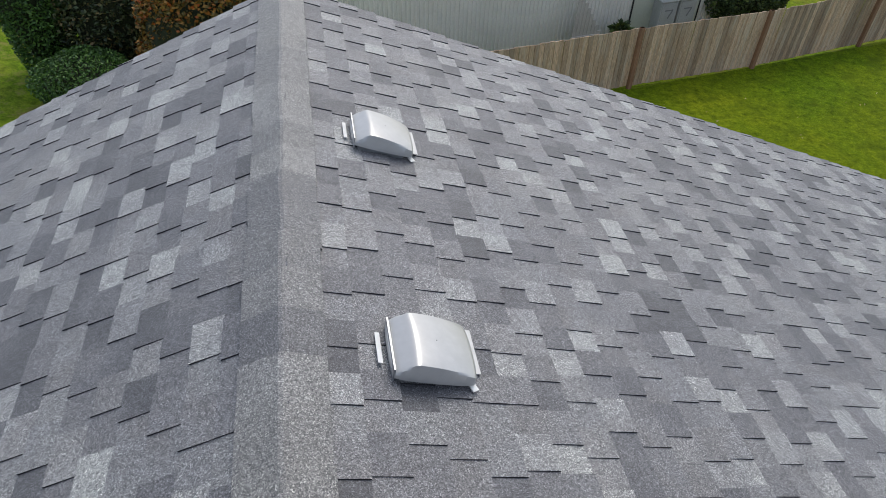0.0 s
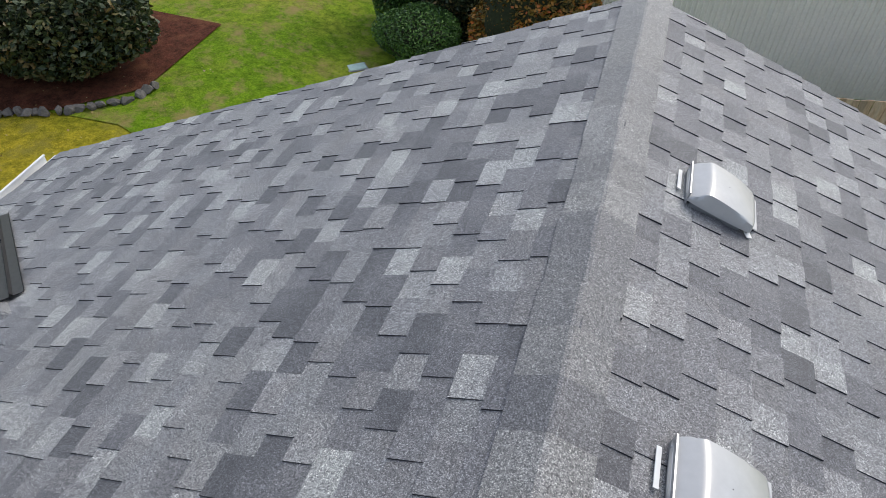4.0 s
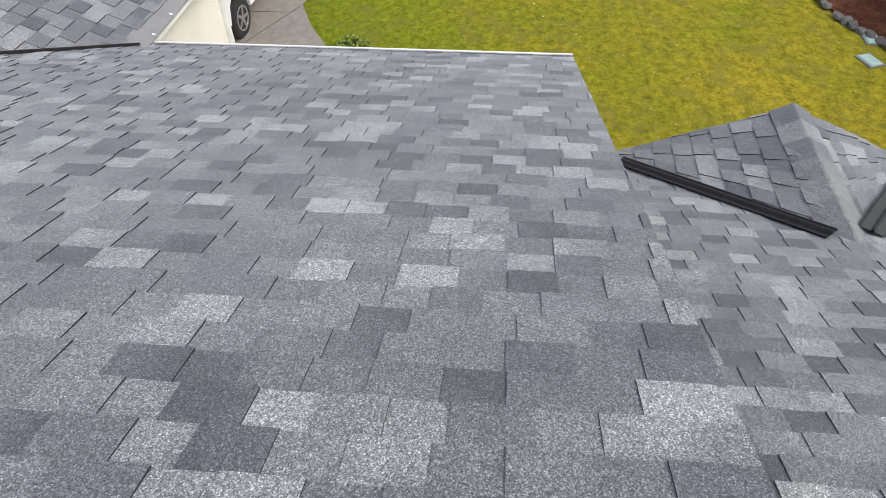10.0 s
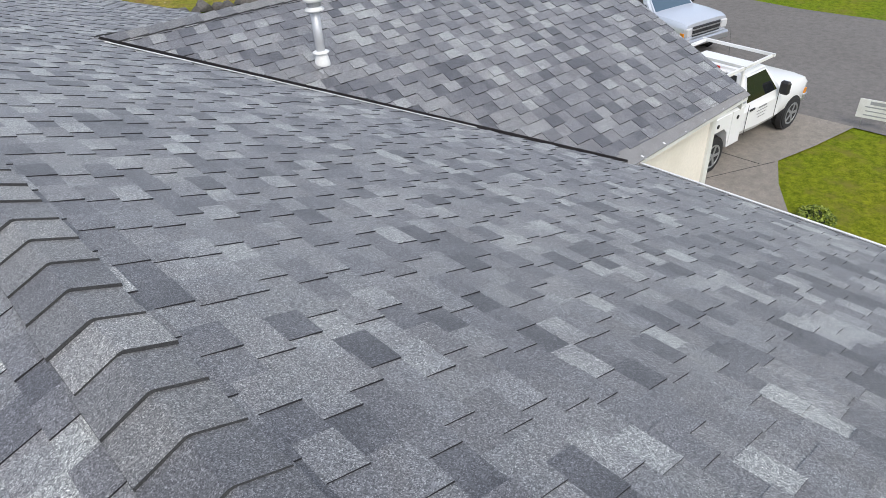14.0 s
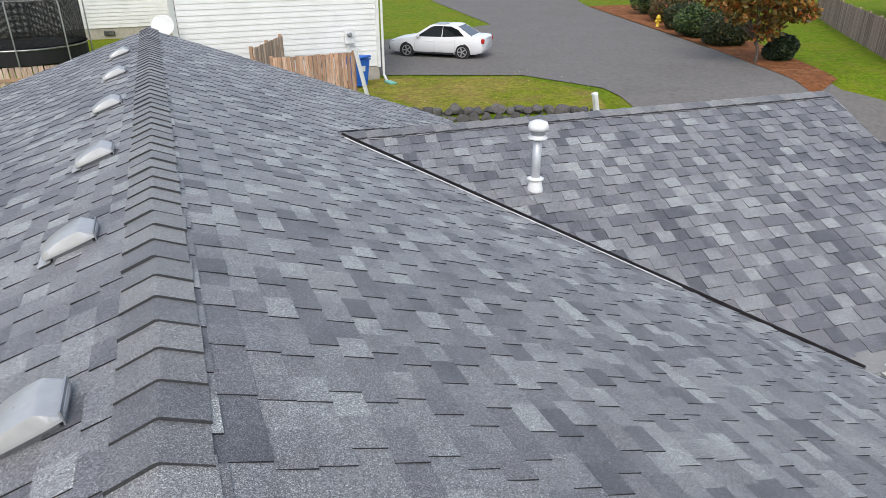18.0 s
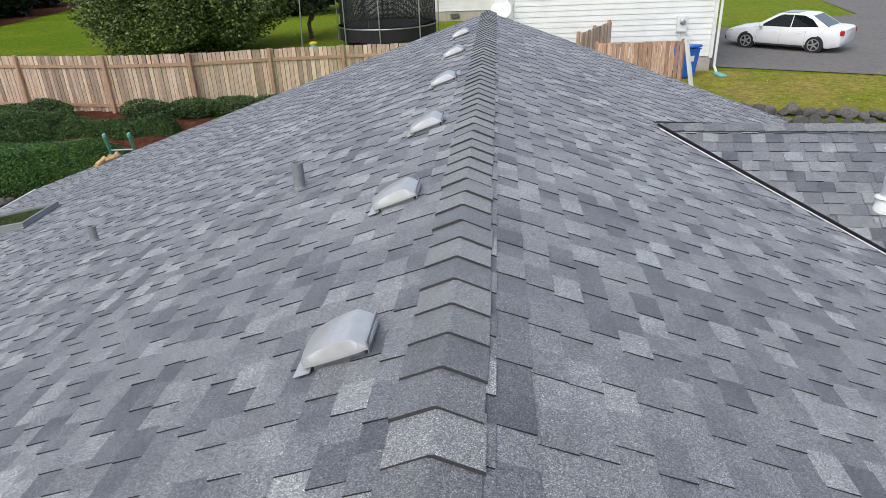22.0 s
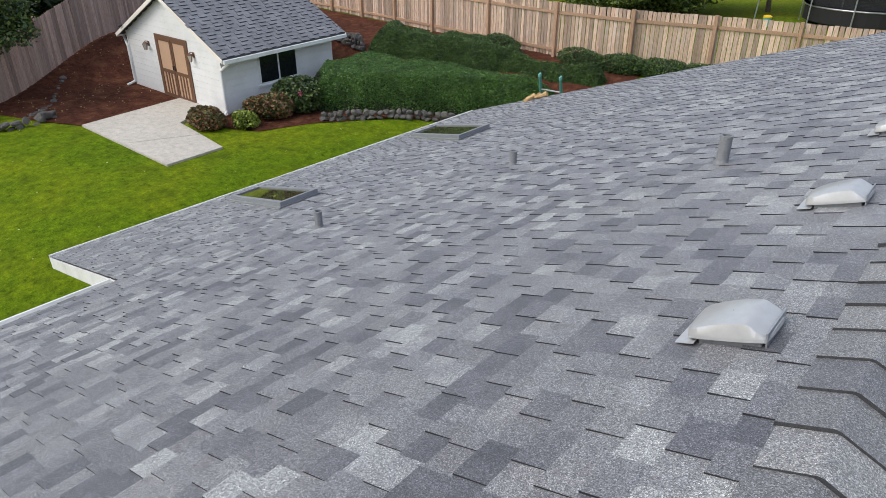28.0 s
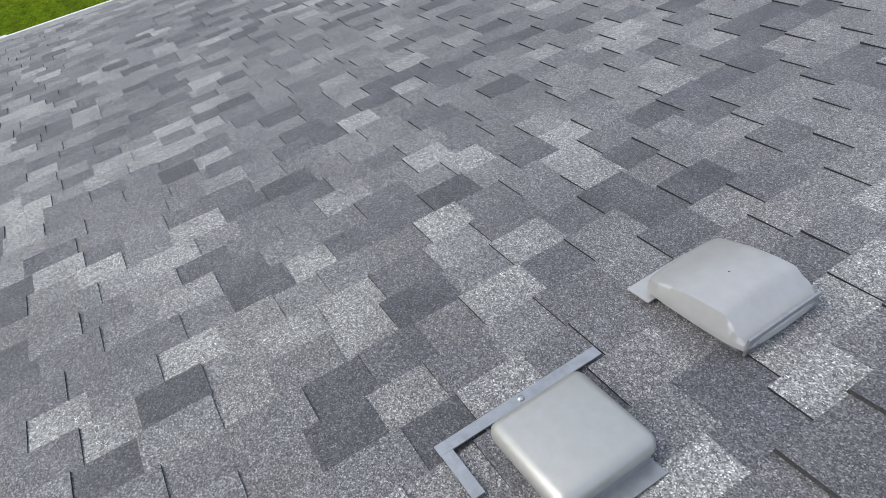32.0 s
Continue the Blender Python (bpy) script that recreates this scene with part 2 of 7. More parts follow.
M_GUTTERMESH = plain("grey_gutter_mesh", (0.27, 0.262, 0.25), 0.7, 0.2, 120, 6, 0.35, 0.2)
M_BROWNPOST = plain("brown_post_wood", (0.27, 0.145, 0.085), 0.85, 0, 12, 2, 0.3, 0.3, (6, 6, 0.7))
M_GRASS = ground_material("lawn", [(0.25, (0.062, 0.118, 0.004)), (0.5, (0.130, 0.205, 0.009)), (0.75, (0.215, 0.280, 0.020))], (0.195, 0.215, 0.014), 24, 0.8, (0.205, 0.180, 0.038), 0.05,
                          ([(0.25, (0.145, 0.130, 0.008)), (0.5, (0.300, 0.248, 0.018)), (0.75, (0.420, 0.335, 0.045))], (-3.0, -8.0), (13.5, 7.5)))
M_ASPHALT = ground_material("asphalt", [(0.3, (0.138, 0.130, 0.121)), (0.7, (0.222, 0.208, 0.194))], (0.160, 0.149, 0.138), 60, 0.3, None, 0.006)
M_CONCRETE = ground_material("concrete", [(0.3, (0.43, 0.40, 0.35)), (0.7, (0.56, 0.52, 0.455))], (0.43, 0.395, 0.34), 40, 0.15, None, 0.004)
M_AGGREGATE = ground_material("exposed_aggregate", [(0.3, (0.19, 0.17, 0.145)), (0.7, (0.34, 0.31, 0.27))], (0.21, 0.19, 0.17), 55, 0.35, None, 0.006)
M_BARK = ground_material("bark_mulch", [(0.3, (0.034, 0.012, 0.008)), (0.7, (0.150, 0.055, 0.032))], (0.065, 0.026, 0.016), 28, 1.0, (0.19, 0.080, 0.042), 0.04)
M_FRESHBARK = ground_material("fresh_bark_mulch", [(0.3, (0.13, 0.045, 0.018)), (0.7, (0.36, 0.145, 0.06))], (0.22, 0.10, 0.05), 28, 1.0, (0.38, 0.19, 0.09), 0.04)
M_STONE = plain("grey_stone", (0.120, 0.110, 0.100), 0.85, 0, 18, 4, 0.4, 0.5, each=0.35)
M_HEDGE = leaf_material("hedge_leaves", [(0.0, (0.014, 0.038, 0.008)), (0.6, (0.045, 0.098, 0.016)), (1.0, (0.120, 0.195, 0.034))])
M_HEDGELIGHT = leaf_material("light_hedge_leaves", [(0.0, (0.018, 0.055, 0.008)), (0.55, (0.064, 0.150, 0.022)), (1.0, (0.125, 0.240, 0.040))])
M_LEAF = leaf_material("green_leaves", [(0.0, (0.016, 0.036, 0.009)), (0.6, (0.050, 0.090, 0.018)), (1.0, (0.14, 0.18, 0.035))])
M_AUTUMN = leaf_material("autumn_leaves", [(0.0, (0.07, 0.065, 0.015)), (0.4, (0.21, 0.14, 0.025)), (0.75, (0.44, 0.20, 0.03)), (1.0, (0.46, 0.10, 0.02))])
M_DARKLEAF = leaf_material("conifer_needles", [(0.0, (0.008, 0.018, 0.007)), (0.7, (0.020, 0.042, 0.012)), (1.0, (0.045, 0.070, 0.018))])
M_TREELEAF = leaf_material("light_green_leaves", [(0.0, (0.030, 0.055, 0.012)), (0.45, (0.085, 0.130, 0.026)), (0.8, (0.17, 0.22, 0.045)), (1.0, (0.26, 0.29, 0.07))])
# near-black colour carries the shade between the leaves
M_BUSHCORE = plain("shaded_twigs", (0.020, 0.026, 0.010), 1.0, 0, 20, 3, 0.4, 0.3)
M_TRUNK = plain("tree_bark", (0.11, 0.085, 0.065), 0.9, 0, 14, 3, 0.4, 0.5, (3, 3, 0.6))
M_GLASS = glass("window_glass", (0.012, 0.014, 0.016))
M_CARPAINT = plain("white_car_paint", (0.80, 0.80, 0.80), 0.22, 0, 20, 1, 0.02, 0.0)
M_SILVER = plain("silver_blue_car_paint", (0.62, 0.65, 0.70), 0.25, 0.4, 20, 1, 0.02, 0.0)
M_TYRE = plain("tyre_rubber", (0.022, 0.022, 0.022), 0.85)
M_RIM = plain("alloy_rim", (0.55, 0.55, 0.56), 0.3, 0.8, 20, 3, 0.08, 0.0)
M_BLACK = plain("black_plastic", (0.022, 0.022, 0.024), 0.5)
M_RED = plain("red_lens", (0.45, 0.02, 0.015), 0.2, 0, 20, 3, 0.1, 0.0)
M_BLUE = plain("blue_bin_plastic", (0.020, 0.13, 0.55), 0.45, 0, 30, 3, 0.1, 0.05)
M_GREENPAINT = plain("green_ladder_paint", (0.045, 0.20, 0.15), 0.5, 0, 40, 5, 0.2, 0.05)
M_TAN = plain("tan_leather", (0.50, 0.33, 0.15), 0.8, 0, 50, 8, 0.25, 0.3)
M_BROWN = plain("brown_trim_paint", (0.15, 0.075, 0.04), 0.6, 0, 30, 3, 0.15, 0.1)
M_TANDOOR = plain("tan_door_paint", (0.52, 0.34, 0.22), 0.6, 0, 30, 2, 0.06, 0.08)
M_METALWALL = plain("beige_metal_cladding", (0.74, 0.72, 0.66), 0.5, 0.0, 20, 1.2, 0.06, 0.03, dirt=(0.64, 0.62, 0.56))
M_YELLOW = plain("yellow_hydrant_paint", (0.75, 0.50, 0.03), 0.45, 0, 40, 4, 0.1, 0.1)
M_TEAL = plain("teal_plastic", (0.16, 0.42, 0.36), 0.5, 0, 40, 4, 0.12, 0.1)
M_LID = plain("faded_teal_lid", (0.34, 0.46, 0.42), 0.6, 0, 40, 4, 0.12, 0.1, dirt=(0.22, 0.27, 0.22))
M_MESH = plain("black_net", (0.012, 0.012, 0.013), 0.8)


# ---------- mesh helpers ----------
def link_mesh(name, me, material, parent=None, label=""):
    if material:
        me.materials.append(material)
    ob = new(name, me)
    if parent:
        ob.parent = parent
    if label:
        ob["label"] = label
    return ob


def part(name, bm, material, parent=None, label="", smooth=False):
    me = bpy.data.meshes.new(name)
    bmesh.ops.recalc_face_normals(bm, faces=bm.faces)
    bm.to_mesh(me)
    bm.free()
    if smooth:
        me.shade_smooth()
    return link_mesh(name, me, material, parent, label)


def raw(name, verts, faces, material, parent=None, label=""):
    me = bpy.data.meshes.new(name)
    me.from_pydata(verts, [], faces)
    me.update()
    return link_mesh(name, me, material, parent, label)


def thing(name, at, label, category, group="", turn=0.0):
    e = new(name)
    e.matrix_basis = pose(*at, 0, 0, turn)
    e.empty_display_size = 0.2
    return tagged(e, label, category, group)


def put(bm, centre, size, turn=(0, 0, 0), bevel=0.0):
    """Adds a box, with bevelled edges if asked."""
    made = bmesh.ops.create_cube(bm, size=1)["verts"]
    bmesh.ops.scale(bm, vec=size, verts=made)
    if bevel:
        edges = list({e for v in made for e in v.link_edges})
        made = [v for v in bmesh.ops.bevel(bm, geom=edges, offset=bevel, segments=1, affect="EDGES", profile=0.5)["verts"]] + [v for v in made if v.is_valid]
        made = list(dict.fromkeys(made))
    bmesh.ops.transform(bm, matrix=pose(*centre, *turn), verts=made)
    return bm


def box(centre, size, turn=(0, 0, 0), bevel=0.0):
    return put(bmesh.new(), centre, size, turn, bevel)


def rod(bm, a, b, r, r2=None, n=10):
    a, b = Vector(a), Vector(b)
    d = b - a
    m = Matrix.Translation((a + b) / 2) @ d.to_track_quat("Z", "Y").to_matrix().to_4x4()
    bmesh.ops.create_cone(bm, cap_ends=True, segments=n, radius1=r, radius2=r if r2 is None else r2, depth=d.length, matrix=m)
    return bm


def tube(points, r, n=8):
    bm = bmesh.new()
    for a, b in zip(points, points[1:]):
        rod(bm, a, b, r, n=n)
    return bm


def lathe(profile, n=20):
    """A turned body: (radius, height) pairs from bottom to top."""
    bm = bmesh.new()
    rings = [[bm.verts.new((r * math.cos(2 * math.pi * i / n), r * math.sin(2 * math.pi * i / n), z)) for i in range(n)] for r, z in profile]
    for a, b in zip(rings, rings[1:]):
        for i in range(n):
            bm.faces.new((a[i], a[(i + 1) % n], b[(i + 1) % n], b[i]))
    bm.faces.new(rings[0])
    bm.faces.new(rings[-1])
    return bm


def prism(outline, depth, bevel=0.0):
    """Extrudes an outline in x-z along y, centred."""
    bm = bmesh.new()
    a = [bm.verts.new((x, -depth / 2, z)) for x, z in outline]
    b = [bm.verts.new((x, depth / 2, z)) for x, z in outline]
    bm.faces.new(a)
    bm.faces.new(b[::-1])
    for i in range(len(a)):
        j = (i + 1) % len(a)
        bm.faces.new((a[i], a[j], b[j], b[i]))
    if bevel:
        caps = [e for e in bm.edges if abs(e.verts[0].co.y - e.verts[1].co.y) < 1e-6]
        bmesh.ops.bevel(bm, geom=caps, offset=bevel, segments=2, affect="EDGES", profile=0.6)
    return bm


def smooth01(a, b, v):
    t = min(1.0, max(0.0, (v - a) / (b - a)))
    return t * t * (3 - 2 * t)


def gz(x, y):
    """Height of the ground: low by the house, up to the shed, the back fence and the neighbours' plots."""
    back = 0.7 * smooth01(9, 14.5, x) * smooth01(-2, -7, y)
    back += (1.8 - back) * max(smooth01(-16.8, -19.4, y), smooth01(25, 29, x) * smooth01(-6, -9, y))
    front = -0.4 + 2.1 * smooth01(-12.0, -20.5, y)
    z = front + (back - front) * smooth01(-3.5, 1.5, x)
    n = smooth01(2.5, 9, y) * (0.4 + 0.6 * smooth01(-9, -5.5, x))
    return z + (-1.2 - z) * n


# ---------- roof plan (x: + towards the back yard, y along the ridge) ----------
SB, SF = 0.36, 0.3785                           # slopes of the main roof: back, front
Y_FAR, Y_SEAM = -11.72, 0.415
HN, SN, SA, XN, X_NORTH = 5.213, 0.3688, 0.4028, 0.239, 8.1   # lower north roof: ridge height, back and front slopes, ridge line, back eave
X_BACK, X_BACK2, X_FRONT = 5.88, 10.13, -4.64
GA, GB = (-1.69, -7.12, HR - 0.642), (-8.09, -6.66, HR - 0.648)       # garage ridge, from the valley to the gable
GC, GD = (-6.83, -3.10, HR - 1.757), (-4.64, -3.14, HR - 1.757)       # garage eave, gable corner and valley foot
HC, HD = (-7.90, -10.40, HR - 1.757), (-4.64, -11.0, HR - 1.757)      # the same on the far side
E_COURSE, E_BACK, E_ENTRY, E_NORTH, E_GARAGE = 0.1208, 0.1201, 0.1110, 0.1175, 0.1520     # exposed length of a shingle course on each plane


def far_edge(x):
    return Y_FAR - 0.205 * max(0.0, x)


def step_edge(x):
    return -2.62 - 0.164 * (x - X_BACK)


def north_edge(x):
    """Far rake of the lower north roof."""
    return 4.025 - (0.117 if x < XN else 0.052) * abs(x - XN)


def north_z(x):
    """Surface of the lower north roof."""
    return HN + SA * (x - XN) if x < XN else HN - SN * (x - XN)



def plate(name, top, thick, material, parent=None, label=""):
    """A slab: the given outline as its top, straight down by thick."""
    n = len(top)
    verts = [tuple(p) for p in top] + [(p[0], p[1], p[2] - thick) for p in top]
    faces = [tuple(range(n)), tuple(range(2 * n - 1, n - 1, -1))] + [(i, n + i, n + (i + 1) % n, (i + 1) % n) for i in range(n)]
    return raw(name, verts, faces, material, parent, label)


PIECES = {}


def piece_mesh(w, th, e, shear=0.0):
    """One shingle tab: flush at its upper edge, proud at its butt."""
    key = (round(w, 3), th, e, shear)
    if key not in PIECES:
        v, f = piece_geometry(0, shear * e, key[0], key[0] + shear * e, th, e)
        me = bpy.data.meshes.new("shingle")
        me.from_pydata(v, [], f)
        me.materials.append(M_SHINGLE)
        me.materials.append(M_EDGE)
        me.polygons.foreach_set("material_index", [0, 1, 1, 1] if th > 0.006 else [0, 0, 1, 1])
        PIECES[key] = me
    return PIECES[key]


def piece_geometry(l_top, l_bot, r_top, r_bot, th, e):
    lift = 0.0042 if th > 0.006 else 0.001
    lift, th = (lift * 0.9, th * 0.9) if e == E_GARAGE else (lift * e / E_BACK, th * e / E_BACK)
    v = [(l_top, 0, lift), (r_top, 0, lift), (r_bot, e, th), (l_bot, e, th), (l_bot, e, -0.004), (r_bot, e, -0.004), (l_top, 0, -0.004), (r_top, 0, -0.004)]
    return v, [(0, 3, 2, 1), (3, 4, 5, 2), (0, 6, 4, 3), (1, 2, 5, 7)]


def shingles(parent, origin, along, down, rows, near, seed, e, limit=290, shear=0.0):
    """Courses of laminated tabs on one roof plane. rows: (course, left at top, left at butt, right at top, right at butt)."""
    rng = random.Random(seed)
    U, D = Vector(along).normalized(), Vector(down).normalized()
    N = U.cross(D).normalized()
    if N.z < 0:
        N = -N
    base = Matrix(((U.x, D.x, N.x, origin[0]), (U.y, D.y, N.y, origin[1]), (U.z, D.z, N.z, origin[2]), (0, 0, 0, 1)))
    M3 = np.array(base)[:3, :3]
    O = np.array(origin)
    verts, faces, edge_of, count = [], [], [], 0
    for k, lt, lb, rt, rb in rows:
        s = k * e
        lo, hi = min(lt, lb), max(rt, rb)
        wide = 0.80 * e if e in (E_NORTH, E_GARAGE) else 1.08 * e if e == E_ENTRY else e
        period = 2.45 * wide                       # the cut-outs step sideways from course to course
        u, tooth = lo - period + (k * 0.62 * wide + rng.choice((0, 0, 0, 0, 0.9, -0.5)) * e + shear * s) % period - period, True
        while u < hi:
            w = wide * rng.choice((1.15, 1.3, 1.4)) if tooth else wide * rng.choice((1.05, 1.15, 1.25))
            th = 0.0100 + rng.choice((0, 0.0012)) if tooth else 0.0046
            a, b = u, u + w
            u += w
            tooth = not tooth
            if b - lo < 0.004 or hi - a < 0.004:
                continue
            if a > max(lt, lb) and b < min(rt, rb) and count < limit and near(a, s):
                ob = new("shingle", piece_mesh(w, th, e, shear))
                ob.parent = parent
                ob.matrix_basis = base @ Matrix.Translation((a, s, 0))
                count += 1
                continue
            q = [min(max(a, lt), rt), min(max(a + shear * e, lb), rb), min(max(b, lt), rt), min(max(b + shear * e, lb), rb)]
            if q[2] - q[0] < 0.003 and q[3] - q[1] < 0.003:
                continue
            v, f = piece_geometry(*q, th, e)
            n = len(verts)
            p = np.array(v) + (0, s, 0)
            verts += (p @ M3.T + O).tolist()
            faces += [tuple(n + i for i in g) for g in f]
            edge_of += [0, 1, 1, 1] if th > 0.006 else [0, 0, 1, 1]
    if verts:
        ob = raw("shingle_courses", verts, faces, M_SHINGLE_FIELD, parent)
        ob.data.materials.append(M_EDGE)
        ob.data.polygons.foreach_set("material_index", edge_of)
        tagged(ob, "overlapping mottled grey asphalt shingle tabs", "", "", "stuff")


def roof_thing(name, label):
    return tagged(new(name), label, "roof", "", "structure")


hb, ha, hf = (math.hypot(1, s) for s in (SB, SA, SF))

# back plane
roof_back = roof_thing("roof_back", "mottled grey asphalt shingle roof slope over the back yard")
plate("roof_deck", [(0, Y_SEAM, HR), (0, Y_FAR, HR), (X_BACK2, far_edge(X_BACK2), HR - SB * X_BACK2), (X_BACK2, step_edge(X_BACK2), HR - SB * X_BACK2),
                    (X_BACK, step_edge(X_BACK), HR - SB * X_BACK), (X_BACK, Y_SEAM, HR - SB * X_BACK)], 0.11, M_FELT, roof_back, "dark felt-covered deck edge")
rows = []
for k in range(int(X_BACK2 * hb / E_BACK) + 1):
    x0, x1 = k * E_BACK / hb, (k + 1) * E_BACK / hb
    upper = (k + 0.6) * E_BACK < X_BACK * hb
    rows.append((k, -Y_SEAM - 0.015 if upper else -step_edge(x0) - 0.015, -Y_SEAM - 0.015 if upper else -step_edge(x1) - 0.015, -far_edge(x0) + 0.015, -far_edge(x1) + 0.015))
shingles(roof_back, (-0.016 / hb, 0, HR + 0.016 * SB / hb), (0, -1, 0), (1, 0, -SB), rows, lambda u, s: 0.16 < u < 2.8 and 0.09 < s < 1.5, 11, E_BACK)

# lower north roof: back plane
hn = math.hypot(1, SN)
roof_north = roof_thing("roof_back_north", "mottled grey asphalt shingle slope of the lower wing towards the side fence")
plate("roof_deck", [(XN, north_edge(XN), HN), (XN, Y_SEAM - 0.1, HN), (X_NORTH, Y_SEAM - 0.1, north_z(X_NORTH)), (X_NORTH, north_edge(X_NORTH), north_z(X_NORTH))], 0.11, M_FELT, roof_north, "dark felt-covered deck edge")
rows = []
for k in range(int((X_NORTH - XN) * hn / E_NORTH) + 1):
    x0, x1 = XN + k * E_NORTH / hn, XN + (k + 1) * E_NORTH / hn
    rows.append((k, -north_edge(x0) - 0.015, -north_edge(x1) - 0.015, -Y_SEAM + 0.08, -Y_SEAM + 0.08))
shingles(roof_north, (XN - 0.008 / hn, 0, HN + 0.008 * SN / hn), (0, -1, 0), (1, 0, -SN), rows, lambda u, s: -2.9 < u < -0.7 and 0.09 < s < 1.7, 16, E_NORTH)

# lower north roof: front plane over the entry
XA0, XA1 = -3.78, -4.00


def eave_a(y):
    return XA0 + (XA1 - XA0) * (y - 0.45) / 3.07


roof_entry = roof_thing("roof_entry", "mottled grey asphalt shingle slope of the lower wing beside the entry gable")
plate("roof_deck", [(XN, Y_SEAM - 0.1, HN), (XA0, Y_SEAM - 0.1, north_z(XA0)), (XA1, north_edge(XA1), north_z(XA1)), (XN, north_edge(XN), HN)], 0.11, M_FELT, roof_entry, "dark felt-covered deck edge")
rows = []
for k in range(int((XN - XA1) * ha / E_ENTRY) + 1):
    x0, x1 = XN - k * E_ENTRY / ha, XN - (k + 1) * E_ENTRY / ha
    left = Y_SEAM - 0.08 if (x0 + x1) / 2 > XA0 else 0.45 + ((x0 + x1) / 2 - XA0) / (XA1 - XA0) * 3.07
    rows.append((k, left, left, north_edge(x0) + 0.015, north_edge(x1) + 0.015))
shingles(roof_entry, (XN + 0.0228 / ha, 0, HN + 0.0228 * SA / ha), (0, 1, 0), (-1, 0, -SA), rows, lambda u, s: 0.07 < s < 2.4, 12, E_ENTRY)

# main front plane, cut by the garage roof
roof_front = roof_thing("roof_front", "mottled grey asphalt shingle slope facing the street")


GX, GY = GA[0], GA[1]


def valley(x, side):
    foot = GD if side > 0 else HD
    return GY + max(0.0, GX - x) / (GX - foot[0]) * (foot[1] - GY)


plate("roof_deck", [(0, Y_SEAM, HR), (0, GY, HR), (GX, GY, HR + SF * GX), (X_FRONT, valley(X_FRONT, 1), HR + SF * X_FRONT), (X_FRONT, Y_SEAM, HR + SF * X_FRONT)],
      0.11, M_FELT, roof_front, "dark felt-covered deck edge")
plate("roof_deck", [(0, GY, HR), (0, Y_FAR, HR), (X_FRONT, Y_FAR, HR + SF * X_FRONT), (X_FRONT, valley(X_FRONT, -1), HR + SF * X_FRONT), (GX, GY, HR + SF * GX)],
      0.11, M_FELT, roof_front, "dark felt-covered deck edge")
rows = []
for k in range(int(-X_FRONT * hf / E_COURSE) + 2):
    x0, x1 = (0.079 - k * E_COURSE) / hf, (0.079 - (k + 1) * E_COURSE) / hf
    if x1 > GX:
        if k == 0:
            continue
        rows.append((k, Y_FAR - 0.015, Y_FAR - 0.015, Y_SEAM + 0.004, Y_SEAM + 0.004))
    else:
        rows.append((k, valley(x0, 1), valley(x1, 1), Y_SEAM + 0.004, Y_SEAM + 0.004))
        if valley(x1, -1) > Y_FAR:
            rows.append((k, Y_FAR - 0.015, Y_FAR - 0.015, valley(x0, -1), valley(x1, -1)))
shingles(roof_front, (0.079 / hf, 0, HR + 0.079 * SF / hf), (0, 1, 0), (-1, 0, -SF), rows, lambda u, s: -3.0 < u < 0.4 and 0.09 < s < 1.7, 13, E_COURSE)

def small_slope(parent, a, b, c, d, seed, singles=400, size=1.0):
    """Courses on the quadrilateral ridge start a, ridge end b, rake foot c, valley foot d; the lowest ones are single tabs."""
    a, b, c, d = (Vector(p) for p in (a, b, c, d))
    n = max(2, round((c - b).length / 0.0915 / size))
    rng = random.Random(seed)
    verts, faces, edge_of, count = [], [], [], 0
    up = (b - a).cross(d - a).normalized()
    up = up if up.z > 0 else -up
    for k in range(n - 1, -1, -1):
        l0, l1 = a.lerp(d, k / n), a.lerp(d, (k + 1) / n)
        r0, r1 = b.lerp(c, k / n), b.lerp(c, (k + 1) / n)
        length = max(0.12, (r0 - l0).length)
        start = ((r0 - b).dot((a - b).normalized()) + k * 0.062 * size + rng.choice((0, 0, 0, 0.05)) * size) % (0.182 * size)
        f, tooth = 0.0, start < 0.095 * size          # cut-outs step sideways from course to course
        first = (0.095 * size - start if tooth else 0.182 * size - start) / length
        while f < 0.995:
            g = min(1.0, f + (first if f == 0.0 else rng.choice((0.090, 0.095, 0.100) if tooth else (0.082, 0.087, 0.092)) * size / length))
            th, lift = (0.0120, 0.0042) if tooth else (0.0046, 0.001)
            edge = [0, 1, 1, 1] if tooth else [0, 0, 1, 1]
            tooth = not tooth
            p = [l0.lerp(r0, f) + up * lift, l0.lerp(r0, g) + up * lift, l1.lerp(r1, g) + up * th, l1.lerp(r1, f) + up * th,
                 l1.lerp(r1, f) - up * 0.004, l1.lerp(r1, g) - up * 0.004]
            quad = [(0, 1, 2, 3), (3, 2, 5, 4), (0, 3, 4), (1, 5, 2)]
            if count < singles:
                ob = raw("shingle", [tuple(q) for q in p], quad, M_SHINGLE, parent)
                ob.data.materials.append(M_EDGE)
                ob.data.polygons.foreach_set("material_index", edge)
                count += 1
            else:
                i = len(verts)
                verts += [tuple(q) for q in p]
                faces += [tuple(i + j for j in q) for q in quad]
                edge_of += edge
            f = g
    if verts:
        ob = raw("shingle_courses", verts, faces, M_SHINGLE_FIELD, parent)
        ob.data.materials.append(M_EDGE)
        ob.data.polygons.foreach_set("material_index", edge_of)
        tagged(ob, "overlapping mottled grey asphalt shingle tabs", "", "", "stuff")
    plate("roof_deck", [a, b, c, d], 0.09, M_FELT, parent, "dark felt-covered deck edge")


